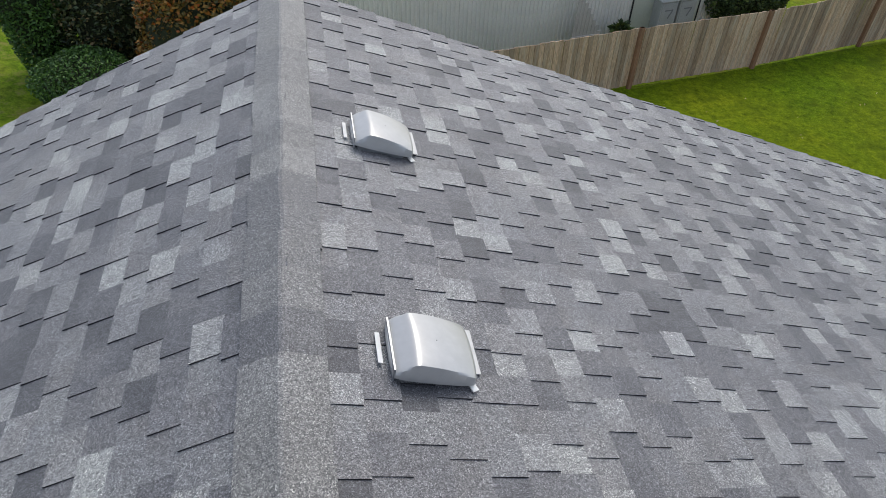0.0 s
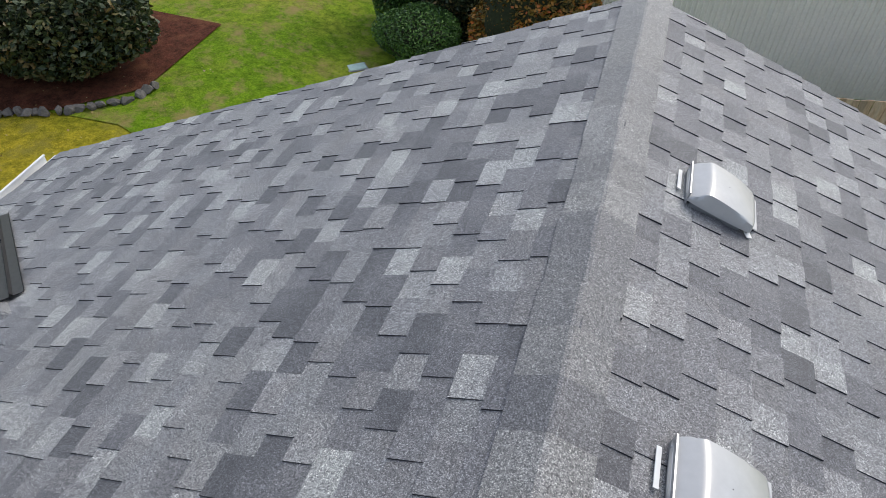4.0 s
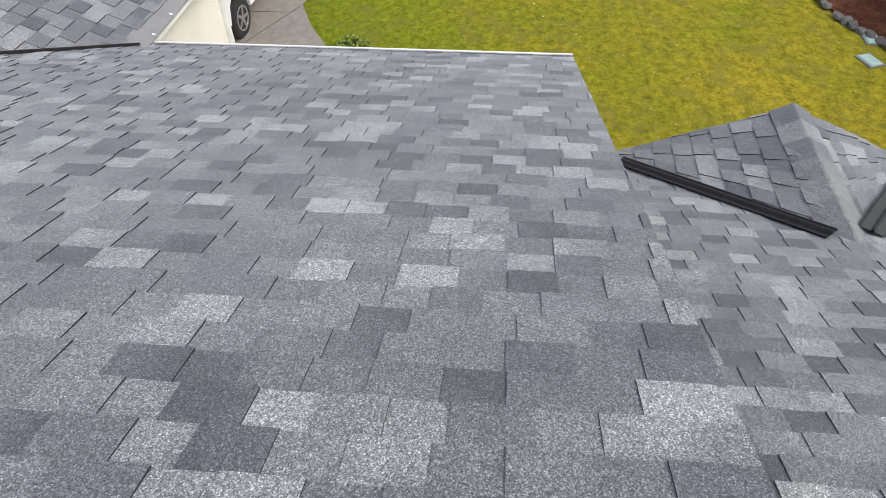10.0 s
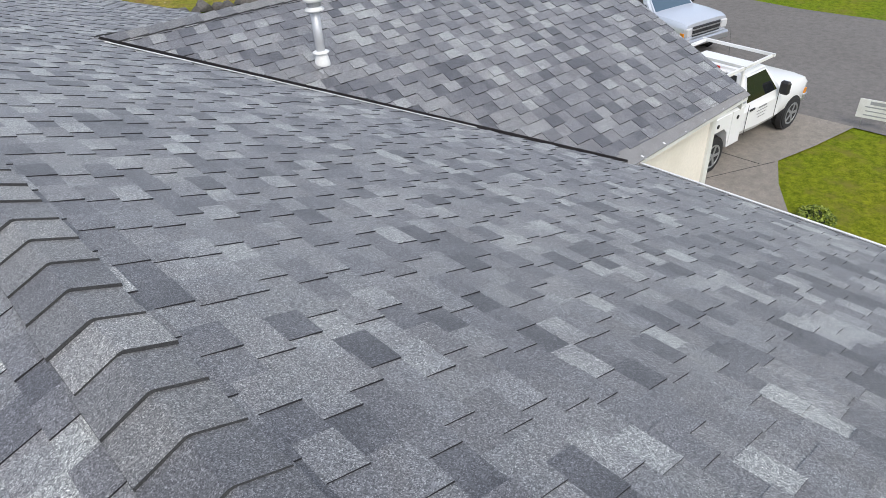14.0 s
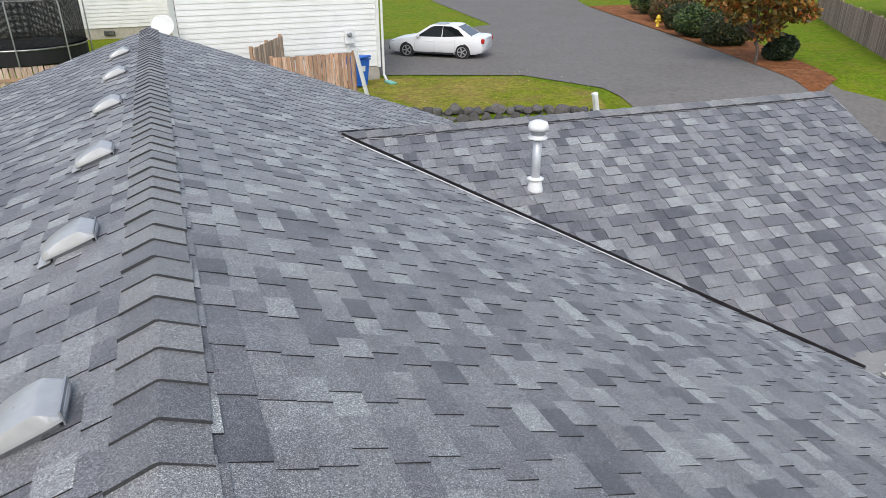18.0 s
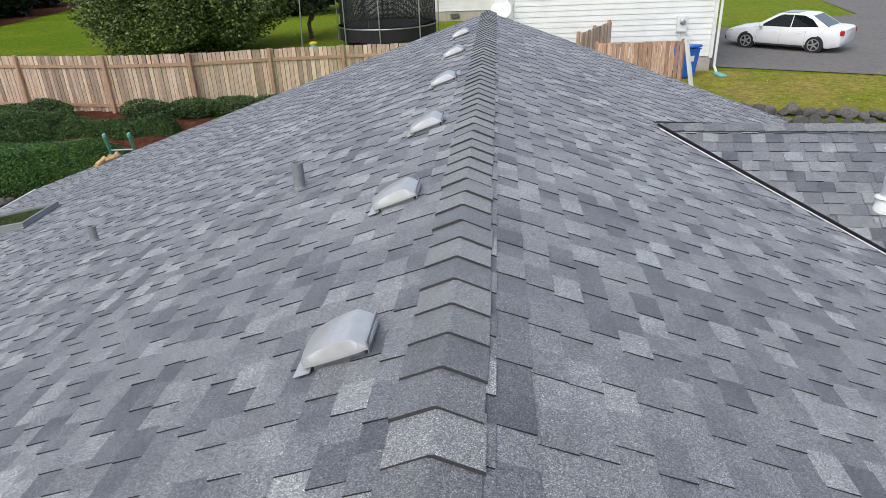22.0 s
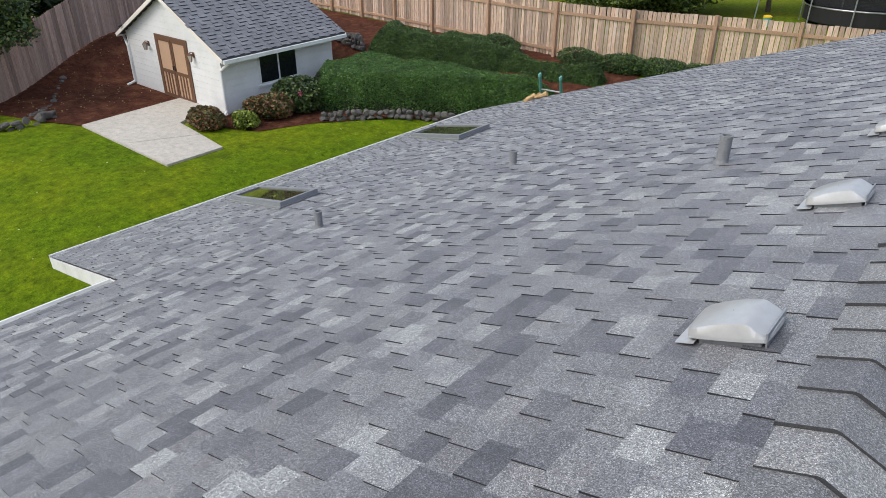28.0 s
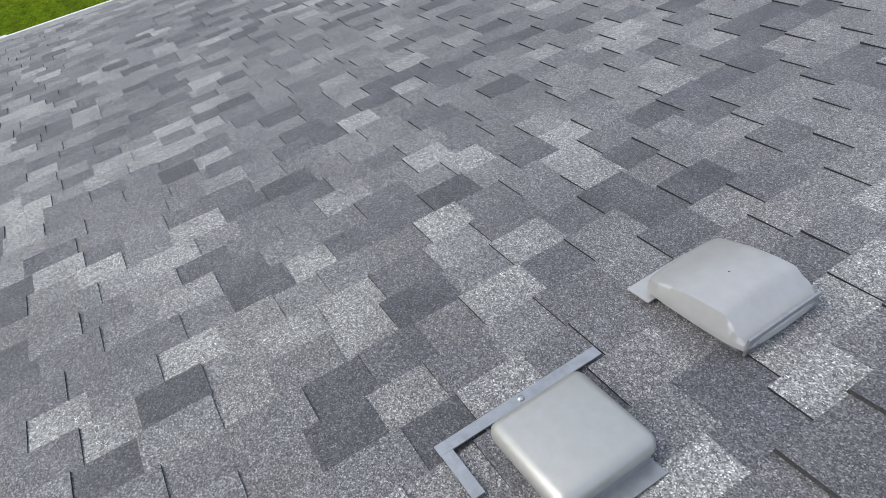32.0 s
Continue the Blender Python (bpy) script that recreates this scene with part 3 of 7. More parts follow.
# garage planes
roof_garage = roof_thing("roof_garage", "mottled grey asphalt shingle gable roof of the garage wing")
along = (Vector(GB) - Vector(GA)).normalized()
down = along.cross(Vector(GD) - Vector(GA)).normalized().cross(along)
cu, cs = (Vector(GC) - Vector(GA)).dot(along), (Vector(GC) - Vector(GA)).dot(down)
du, ds = (Vector(GD) - Vector(GA)).dot(along), (Vector(GD) - Vector(GA)).dot(down)
bu = (Vector(GB) - Vector(GA)).length
rows = []
for k in range(25):
    s0, s1 = k * E_GARAGE, (k + 1) * E_GARAGE
    rows.append((k, du * s0 / ds, du * s1 / ds, bu + (cu - bu) * s0 / cs + 0.01, bu + (cu - bu) * s1 / cs + 0.01))
shingles(roof_garage, GA, along, down, rows, lambda u, s: s > 2.0, 31, E_GARAGE, shear=-0.14)
plate("roof_deck", [GA, GB, GC, GD], 0.09, M_FELT, roof_garage, "dark felt-covered deck edge")
small_slope(roof_garage, GA, GB, HC, HD, 32, 0, 1.62)

# entry cross gable on the steeper plane
roof_gable = roof_thing("roof_gable", "small shingled cross gable roof over the entry")
CZ = 4.134
PEAK, TOPV = (-3.64, 1.715, CZ), (-2.42, 1.69, CZ)
FOOT_L, LOW_L = (-3.765, 0.71, CZ - 0.504), (-3.62, 0.70, CZ - 0.474)
FOOT_R, LOW_R = (-3.90, 2.79, CZ - 0.59), (-3.72, 2.71, CZ - 0.530)
small_slope(roof_gable, TOPV, PEAK, FOOT_L, LOW_L, 21, 400, 1.35)
small_slope(roof_gable, TOPV, PEAK, FOOT_R, LOW_R, 22, 400, 1.35)

# ---------- ridge caps ----------
def cap_mesh(half, slope_l, slope_r, length, name):
    """A bent cap tab: the butt at y = 0 stands proud, the tail slips under the next."""
    xs = (-half, -half * 0.5, -half * 0.05, half * 0.05, half * 0.5, half)
    bm = bmesh.new()
    rings = []
    for y, lift in ((0.0, 0.0215), (-length * 0.5, 0.015), (-length, 0.009)):
        ring = []
        for down in (0.0, 0.013):
            for x in xs:
                z = (slope_l if x < 0 else -slope_r) * x * 1.10 + 0.013 * half
                ring.append(bm.verts.new((x, y, z + lift - down)))
        rings.append(ring)
    n = len(xs)
    for a, b in zip(rings, rings[1:]):
        for i in range(n - 1):
            bm.faces.new((a[i], a[i + 1], b[i + 1], b[i]))
            bm.faces.new((a[n + i], b[n + i], b[n + i + 1], a[n + i + 1]))
        for i in (0, n - 1):
            bm.faces.new((a[i], b[i], b[n + i], a[n + i]))
    for i in range(n - 1):
        bm.faces.new((rings[0][i], rings[0][n + i], rings[0][n + i + 1], rings[0][i + 1]))
    bmesh.ops.recalc_face_normals(bm, faces=bm.faces)
    for f in bm.faces:
        f.material_index = 1 if f.normal.z < 0.5 else 0
    me = bpy.data.meshes.new(name)
    bm.to_mesh(me)
    bm.free()
    me.materials.append(M_CAP)
    me.materials.append(M_CAPEDGE)
    return me


CAP, CAP_NORTH = 0.1806, 0.177
main_ridge = tagged(new("main_ridge"), "row of bent grey shingle ridge caps along the main roof ridge", "roof ridge", "", "structure")
cap_main = cap_mesh(0.13, SF, SB, CAP + 0.05, "ridge_cap")
cap_north = cap_mesh(0.127, SA, SN, CAP_NORTH + 0.05, "ridge_cap")
rng = random.Random(5)
y = -1.925 + CAP * 13 - 0.01
while y > Y_FAR - 0.02:
    ob = new("ridge_cap", cap_main)
    ob.parent = main_ridge
    ob.matrix_basis = pose(rng.uniform(-0.005, 0.005), y, HR + 0.004, rng.uniform(-0.4, 0.4), 0, rng.uniform(-1.2, 1.2))
    y -= CAP
north_ridge = tagged(new("north_ridge"), "row of bent grey shingle ridge caps along the lower wing", "roof ridge", "", "structure")
y = north_edge(XN) + 0.04
while y > Y_SEAM + 0.05:
    ob = new("ridge_cap", cap_north)
    ob.parent = north_ridge
    ob.matrix_basis = pose(XN + rng.uniform(-0.004, 0.004), y, HN + 0.004, rng.uniform(-0.4, 0.4), 0, rng.uniform(-1.0, 1.0))
    y -= CAP_NORTH
garage_ridge = tagged(new("garage_ridge"), "row of bent grey shingle caps along the garage ridge", "roof ridge", "", "structure")
cap_garage = cap_mesh(0.13, 0.28, 0.28, 0.24, "ridge_cap")
turn = math.degrees(math.atan2(GB[1] - GA[1], GB[0] - GA[0])) + 90
for i in range(36):
    f = (i - 0.5) / 35
    if f < 1:
        ob = new("ridge_cap", cap_garage)
        ob.parent = garage_ridge
        ob.matrix_basis = pose(GA[0] + (GB[0] - GA[0]) * f, GA[1] + (GB[1] - GA[1]) * f, GA[2] + 0.004, 0, 0, turn + 180 + rng.uniform(-1.2, 1.2))
gable_ridge = tagged(new("gable_ridge"), "bent grey shingle caps along the entry gable ridge", "roof ridge", "", "structure")
cap_small = cap_mesh(0.127, 0.52, 0.52, 0.23, "ridge_cap")
x = PEAK[0] - 0.01
while x < TOPV[0] + 0.02:
    ob = new("ridge_cap", cap_small)
    ob.parent = gable_ridge
    ob.matrix_basis = pose(x, PEAK[1], CZ + 0.004, 0, 0, 90 + rng.uniform(-1, 1))
    x += 0.177


# ---------- valley flashings ----------
def strip(name, a, b, width, label, parent=None, up=0.02):
    """Folded valley metal with two raised hems and a centre rib."""
    a, b = Vector(a), Vector(b)
    d = (b - a).normalized()
    side = d.cross(Vector((0, 0, 1))).normalized()
    bm = bmesh.new()
    cols = [(-0.5, 0.012), (-0.44, 0.0), (-0.08, 0.0), (0.0, 0.022), (0.08, 0.0), (0.44, 0.0), (0.5, 0.012)]
    ends = []
    for p in (a, b):
        ends.append([bm.verts.new(p + side * width * c + Vector((0, 0, up + h))) for c, h in cols] +
                    [bm.verts.new(p + side * width * c + Vector((0, 0, up + h - 0.004))) for c, h in reversed(cols)])
    n = len(ends[0])
    for i in range(n):
        bm.faces.new((ends[0][i], ends[0][(i + 1) % n], ends[1][(i + 1) % n], ends[1][i]))
    bm.faces.new(ends[0])
    bm.faces.new(ends[1][::-1])
    ob = part(name, bm, M_DARKMETAL, parent)
    return tagged(ob, label, "flashing")


strip("valley_flashing", (-3.56, 0.69, north_z(-3.56) + 0.01), (-2.48, 1.61, north_z(-2.48)), 0.10, "dark bronze valley flashing beside the entry gable")
strip("valley_flashing", (-3.64, 2.65, north_z(-3.64) + 0.01), (-2.53, 1.83, north_z(-2.53) + 0.01), 0.135, "wide dark bronze valley flashing of the entry gable")
strip("valley_flashing", GD, (GX - 0.03, GY + 0.03, GA[2]), 0.032, "long dark valley flashing between main and garage roofs", up=0.012)
# light caught by the valley metal's edge, laid on as a tapering white strip
edge = []
for f, off in ((0.02, 0.045), (0.02, 0.085), (0.72, 0.062), (0.72, 0.045)):
    q = Vector((GX - 0.02, GY + 0.03, 0)).lerp(Vector((GD[0], GD[1], 0)), f) + Vector((0.71, 0.70, 0)) * off
    edge.append((q.x, q.y, HR + SF * q.x + 0.020))
tagged(plate("valley_edge", edge, 0.006, M_WHITE), "thin white strip as the glint on the valley metal edge", "flashing")
strip("valley_flashing", HD, (GX - 0.03, GY - 0.03, GA[2]), 0.06, "far dark valley flashing of the garage roof", up=0.012)


# ---------- gutters, fascia, walls ----------
def gutter(name, a, b, label, k=1.0):
    """White eave gutter: back, floor, front lip; the outlet side is open upward."""
    a, b = Vector(a), Vector(b)
    d = b - a
    t = thing(name, a, label, "gutter")
    ang = math.degrees(math.atan2(d.y, d.x))
    L = d.length
    bm = bmesh.new()
    put(bm, (L / 2, 0.02, -0.06 * k), (L, 0.012, 0.13 * k))
    put(bm, (L / 2, 0.02 - 0.06 * k, -0.122 * k), (L, 0.12 * k, 0.006))
    put(bm, (L / 2, 0.02 - 0.12 * k, -0.068 * k), (L, 0.006, 0.11 * k))
    put(bm, (L / 2, 0.026 - 0.12 * k, -0.012), (L, 0.018, 0.008))
    ob = part("trough", bm, M_WHITE, t)
    ob.matrix_basis = pose(0, 0, 0, 0, 0, ang)
    return t


zb, zb2, zf = HR - SB * X_BACK, HR - SB * X_BACK2, HR + SF * X_FRONT
gutter("gutter", (X_BACK + 0.02, step_edge(X_BACK) + 0.03, zb - 0.01), (X_BACK + 0.02, Y_SEAM, zb - 0.01), "white painted gutter along the back eave")
gutter("gutter", (X_BACK2 + 0.02, far_edge(X_BACK2), zb2 - 0.01), (X_BACK2 + 0.02, step_edge(X_BACK2), zb2 - 0.01), "white painted gutter along the long back eave")
gutter("gutter", (X_FRONT - 0.02, Y_SEAM, zf - 0.01), (X_FRONT - 0.02, GD[1], zf - 0.01), "white painted gutter along the front eave")
gutter("gutter", (X_NORTH + 0.02, Y_SEAM + 0.03, north_z(X_NORTH) - 0.01), (X_NORTH + 0.02, north_edge(X_NORTH), north_z(X_NORTH) - 0.01), "white painted gutter along the eave of the lower wing")
gutter("gutter", (XA1 - 0.03, north_edge(XA1), north_z(XA1) - 0.01), (eave_a(2.86) - 0.03, 2.86, north_z(eave_a(2.86)) - 0.01), "white gutter beside the entry gable")
gutter("gutter", (eave_a(0.70) - 0.03, 0.70, north_z(eave_a(0.70)) - 0.01), (XA0 - 0.03, Y_SEAM + 0.02, north_z(XA0) - 0.01), "short white gutter below the entry gable")
gutter("gutter", (GD[0], GD[1] + 0.02, GD[2] - 0.01), (GC[0], GC[1] + 0.02, GC[2] - 0.01), "slim white gutter along the garage eave", 0.4)
last = 25 * E_GARAGE - 0.03
near_edge, far_edge_g = Vector(GA) + along * (du * last / ds) + down * last, Vector(GA) + along * (bu + (cu - bu) * last / cs) + down * last
cover = [near_edge + Vector((0, 0, 0.006)), far_edge_g + Vector((0, 0, 0.006)), (GC[0], GC[1] + 0.070, GC[2] + 0.004), (GD[0], GD[1] + 0.070, GD[2] + 0.004)]
cover = tagged(plate("gutter_cover", cover, 0.006, M_GUTTERMESH), "grey mesh cover over the garage gutter", "gutter cover", "", "structure")
for i in range(6):
    f = (i + 0.5) / 6
    part("hanger", box((GD[0] + (GC[0] - GD[0]) * f, GD[1] + (GC[1] - GD[1]) * f + 0.046, GD[2] + 0.006), (0.022, 0.055, 0.006), (-15, 0, 0)), M_WHITE, cover)


def rake(a, b, label, off):
    """White sloping barge board under a roof edge."""
    a, b = Vector(a), Vector(b)
    o = Vector(off)
    bm = bmesh.new()
    v = [bm.verts.new(p) for p in (a - Vector((0, 0, 0.02)), b - Vector((0, 0, 0.02)), b - Vector((0, 0, 0.19)), a - Vector((0, 0, 0.19)))]
    w = [bm.verts.new(p.co + o) for p in v]
    bm.faces.new(v)
    bm.faces.new(w[::-1])
    for i in range(4):
        bm.faces.new((v[i], v[(i + 1) % 4], w[(i + 1) % 4], w[i]))
    tagged(part("barge_board", bm, M_WHITE), label, "barge board", "", "structure")


rake((X_BACK - 0.05, step_edge(X_BACK) + 0.006, zb + 0.01), (X_BACK2, step_edge(X_BACK2) + 0.006, zb2), "white barge board at the step in the back eave", (0, 0.025, 0))
rake((XN, north_edge(XN) + 0.004, HN), (X_NORTH, north_edge(X_NORTH) + 0.004, north_z(X_NORTH)), "white barge board on the end gable", (0, 0.025, 0))
rake((XN, north_edge(XN) + 0.004, HN), (XA1, north_edge(XA1) + 0.004, north_z(XA1)), "white barge board on the end gable", (0, 0.025, 0))
rake((0, Y_FAR - 0.004, HR), (X_BACK2, far_edge(X_BACK2) - 0.004, zb2), "white barge board on the far gable", (0, -0.025, 0))
rake((0, Y_FAR - 0.004, HR), (X_FRONT, Y_FAR - 0.004, zf), "white barge board on the far gable", (0, -0.025, 0))
rake((0, Y_SEAM - 0.075, HR - 0.10), (X_FRONT, Y_SEAM - 0.075, zf - 0.10), "white barge board under the step between the roofs", (0, 0.025, 0))
rake((GB[0] - 0.004, GB[1], GB[2]), (GC[0] - 0.004, GC[1], GC[2]), "white barge board on the garage gable", (-0.025, 0, 0))
rake((GB[0] - 0.004, GB[1], GB[2]), (HC[0] - 0.004, HC[1], HC[2]), "white barge board on the garage gable", (-0.025, 0, 0))


def wall(name, x0, y0, x1, y1, z_of, low, label, material=M_CREAM):
    """A house wall 0.14 m thick whose top follows the roof."""
    n = 12
    d = Vector((x1 - x0, y1 - y0, 0))
    s = d.cross(Vector((0, 0, 1))).normalized() * 0.14
    verts, faces = [], []
    for i in range(n + 1):
        p = Vector((x0, y0, 0)) + d * i / n
        for q in (p, p + s):
            verts += [(q.x, q.y, low), (q.x, q.y, z_of(p.x, p.y))]
    for i in range(n):
        a = 4 * i
        faces += [(a, a + 4, a + 5, a + 1), (a + 2, a + 3, a + 7, a + 6), (a + 1, a + 5, a + 7, a + 3), (a, a + 2, a + 6, a + 4)]
    faces += [(0, 1, 3, 2), (4 * n, 4 * n + 2, 4 * n + 3, 4 * n + 1)]
    return tagged(raw(name, verts, faces, material), label, "wall", "", "structure")


def under(x, y):
    """Underside of the main roof."""
    return (HR - SB * x if x > 0 else HR + SF * x) - 0.12


def under_north(x, y):
    return north_z(x) - 0.12


LOW = -1.6
wall("wall_north", -3.5, 3.30, 7.6, 3.30, under_north, LOW, "cream painted gable wall under the roof edge")
wall("wall_back_north", 7.6, 3.30, 7.6, 0.30, under_north, LOW, "cream painted back wall of the lower wing")
wall("wall_north_inner", 7.6, 0.44, 5.4, 0.44, under_north, LOW, "cream painted inner wall of the lower wing")
wall("wall_step_gable", 5.4, 0.17, -4.2, 0.17, under, LOW, "cream painted gable wall at the step between the roofs")
wall("wall_back_1", 5.4, 0.15, 5.4, -2.95, under, LOW, "cream painted back wall under the eave")
wall("wall_back_step", 5.4, -2.95, 9.6, -3.6, under, LOW, "cream painted wall at the step of the house")
wall("wall_back_2", 9.6, -3.6, 9.6, -13.3, under, LOW, "cream painted back wall under the long eave")
wall("wall_south", 9.6, -13.3, -4.2, -11.4, under, LOW, "cream painted far gable wall")
wall("wall_front_1", -4.2, -3.5, -4.2, 0.15, under, LOW, "cream painted front wall under the eave")
wall("wall_front_2", -3.5, 0.46, -3.5, 3.15, under_north, LOW, "cream painted entry wall")
wall("wall_garage_side", -6.55, -3.27, -4.2, -3.27, lambda x, y: GC[2] + 0.02, LOW, "cream painted garage side wall beside the driveway")
wall("wall_garage_front", -7.3, -10.2, -6.70, -3.45, lambda x, y: GA[2] - 0.14 - 0.30 * abs(y + 6.8), LOW, "cream painted garage gable wall")
tagged(part("wall_corner_trim", box((-6.56, -3.262, 1.1), (0.10, 0.04, 5.3)), M_WHITE), "white corner board of the garage wall", "trim", "", "structure")
wall("wall_garage_far", -4.2, -10.6, -7.3, -10.2, lambda x, y: HC[2] - 0.05, LOW, "cream painted far garage wall")


# ---------- things on the roof ----------
def on_back(x, y):
    """A pose on the back roof slope: local x down the slope, z off the roof."""
    return pose(x, y, HR - SB * x, 0, math.degrees(math.atan(SB)), 0)


def hood_mesh(w, l):
    """Pressed square cover: straight rim, sloping sides with soft creases, low crown."""
    nx, ny = 40, 40
    top = {}
    verts, faces = [], []
    for i in range(nx + 1):
        for j in range(ny + 1):
            a, b = i / nx * 2 - 1, j / ny * 2 - 1
            pull = 1 - 0.05 * (abs(a) * abs(b)) ** 5
            x, yy = l / 2 * a * pull * (1 + 0.03 * (1 - b * b)), w / 2 * b * pull * (1 + 0.03 * (1 - a * a))
            rim = 0.038
            crown = 0.050 + 0.032 * (1 - ((a + 0.52) / 1.52) ** 2) + 0.006 * (1 - b * b)
            planes = (crown, rim + 0.105 * (1 + a), rim + 0.40 * (1 - a), rim + 0.50 * (1 - abs(b)))
            h = -0.0028 * math.log(sum(math.exp(-q / 0.0028) for q in planes))
            top[i, j] = len(verts)
            verts.append((x, yy, h))
    for i in range(nx):
        for j in range(ny):
            faces.append((top[i, j], top[i + 1, j], top[i + 1, j + 1], top[i, j + 1]))
    rim = [top[i, 0] for i in range(nx + 1)] + [top[nx, j] for j in range(1, ny + 1)] + [top[i, ny] for i in range(nx - 1, -1, -1)] + [top[0, j] for j in range(ny - 1, 0, -1)]
    low, inner = [], []
    for r in rim:
        x, yy, h = verts[r]
        low.append(len(verts))
        verts.append((x * 1.012, yy * 1.012, h - 0.011))
    for r in rim:
        x, yy, h = verts[r]
        inner.append(len(verts))
        verts.append((x * 0.96, yy * 0.96, h - 0.009))
    n = len(rim)
    for i in range(n):
        k = (i + 1) % n
        faces.append((rim[i], rim[k], low[k], low[i]))
        faces.append((low[i], low[k], inner[k], inner[i]))
    faces.append(tuple(inner))
    return verts, faces


def slant_vent(x, y, label, first=None, turn=0.0):
    at = on_back(x, y) @ pose(0, 0, 0, 0, 0, turn)
    if first:
        return copy_thing(first, at)
    t = new("roof_vent")
    t.matrix_basis = at
    tagged(t, label, "roof vent", "slant-back roof vents along the ridge")
    v, f = hood_mesh(0.210, 0.25)
    hood = raw("hood", v, f, M_VENT, t)
    hood.data.shade_smooth()
    hood.data.set_sharp_from_angle(angle=radians(48))
    bm = bmesh.new()
    put(bm, (-0.006, 0, 0.022), (0.195, 0.185, 0.046), bevel=0.004)
    part("base_box", bm, M_PVC, t, "dark dull vent collar")
    part("collar_plate", box((-0.122, 0.0, 0.030), (0.005, 0.19, 0.05), (0, -12, 0)), M_FLASH, t, "metal collar plate with screws")
    part("flange", box((0.128, 0.035, 0.0145), (0.062, 0.17, 0.0025)), M_VENT, t, "flat metal flange on the shingles")
    for yy in (-0.07, 0.07):
        bm = lathe([(0.005, 0), (0.005, 0.002), (0.002, 0.004)], 8)
        s = part("screw", bm, M_FLASH, t)
        s.matrix_basis = pose(-0.125, yy, 0.030, 0, -90, 0)
    s = part("rivet", lathe([(0.0022, 0), (0.0015, 0.001)], 8), M_DARKMETAL, t)
    s.matrix_basis = pose(0.0, 0, 0.0838)
    return t


VENT = "galvanised slant-back roof vent with domed hood beside the ridge"
vent = slant_vent(0.392, -1.258, VENT)
for xx, yy in ((0.37, -2.43), (0.37, -3.83), (0.35, -5.28), (0.35, -6.88), (0.35, -8.47), (0.35, -10.03)):
    slant_vent(xx, yy, VENT, vent)
for xx, yy in ((0.665, 1.280), (0.648, 2.510)):
    other = copy_thing(vent, pose(xx, yy, north_z(xx), 0, math.degrees(math.atan(SN)), 0) @ Matrix.Scale(1.09, 4))
    part("flange_strip", box((-0.150, 0.01, 0.016), (0.014, 0.11, 0.003)), M_WHITE, other, "pale bare metal strip")
    part("flange_tip", box((0.122, -0.100, 0.016), (0.022, 0.028, 0.003), (0, 0, 25)), M_WHITE, other, "pale bare metal tip")

# square exhaust vent with a rounded cap
t = new("exhaust_vent")
t.matrix_basis = on_back(0.31, -0.79)
tagged(t, "grey square exhaust vent cap with rounded edges and metal flange", "roof vent")
bm = bmesh.new()
put(bm, (0, 0, 0.055), (0.205, 0.205, 0.05))
bmesh.ops.bevel(bm, geom=[e for e in bm.edges], offset=0.022, segments=4, affect="EDGES", profile=0.5)
top = max(v.co.z for v in bm.verts)
f = max(bm.faces, key=lambda q: q.calc_center_median().z)
bmesh.ops.poke(bm, faces=[f])
max(bm.verts, key=lambda v: -abs(v.co.x) - abs(v.co.y) + v.co.z * 10).co.z += 0.010
part("cap", bm, plain("grey_powder_coat", (0.50, 0.50, 0.47), 0.40, 0.55, 40, 5, 0.05, 0.03), t, smooth=True).data.set_sharp_from_angle(angle=radians(50))
part("collar", box((-0.01, 0, 0.02), (0.17, 0.17, 0.045)), M_FLASH, t)
flange = part("flange", box((0.152, 0.0, 0.0155), (0.026, 0.37, 0.0025)), M_FLASH, t, "narrow galvanised flange strip")
part("flange_return", box((0.085, 0.172, 0.0150), (0.108, 0.024, 0.0025)), M_FLASH, t)
part("flange_top", box((-0.105, -0.03, 0.015), (0.04, 0.12, 0.003)), M_FLASH, t)
s = part("screw", lathe([(0.007, 0), (0.007, 0.003), (0.003, 0.005)], 8), M_FLASH, t)
s.matrix_basis = pose(0.152, 0.0, 0.0165)


def soil_pipe(x, y, h, r):
    t = thing("vent_pipe", (x, y, HR - SB * x), "short grey plastic plumbing vent pipe with a collar", "vent pipe", "plumbing vent pipes")
    bm = lathe([(r, -0.05), (r, h), (r * 1.08, h), (r * 1.08, h + 0.012), (r * 0.75, h + 0.012), (r * 0.75, h - 0.06)], 16)
    part("pipe", bm, M_PVC, t, smooth=True).data.set_sharp_from_angle(angle=radians(40))
    o = part("boot", lathe([(r * 1.35, -0.03), (r * 1.25, 0.012), (r * 1.06, 0.03), (r * 1.02, 0.034)], 16), M_PVC, t, "rubber boot")
    return t


soil_pipe(1.24, -4.86, 0.19, 0.040)
soil_pipe(3.54, -5.79, 0.14, 0.037)
soil_pipe(4.45, -3.96, 0.16, 0.037)

# flue on the garage roof
M_FLUE = plain('flue_metal', (0.52, 0.53, 0.545), 0.4, 0.35, 30, 4, 0.06, 0.02)
fx, fy = -3.26, -5.77
t = thing("flue_pipe", (fx, fy, HR - 1.04), "white double-wall flue pipe with round cap and cone flashing", "flue pipe")
part("pipe", lathe([(0.043, -0.05), (0.043, 0.58)], 20), M_FLUE, t, smooth=True)
part("cone", lathe([(0.082, -0.02), (0.074, 0.05), (0.064, 0.10), (0.052, 0.135)], 20), M_WHITE, t, "white conical flashing", smooth=True)
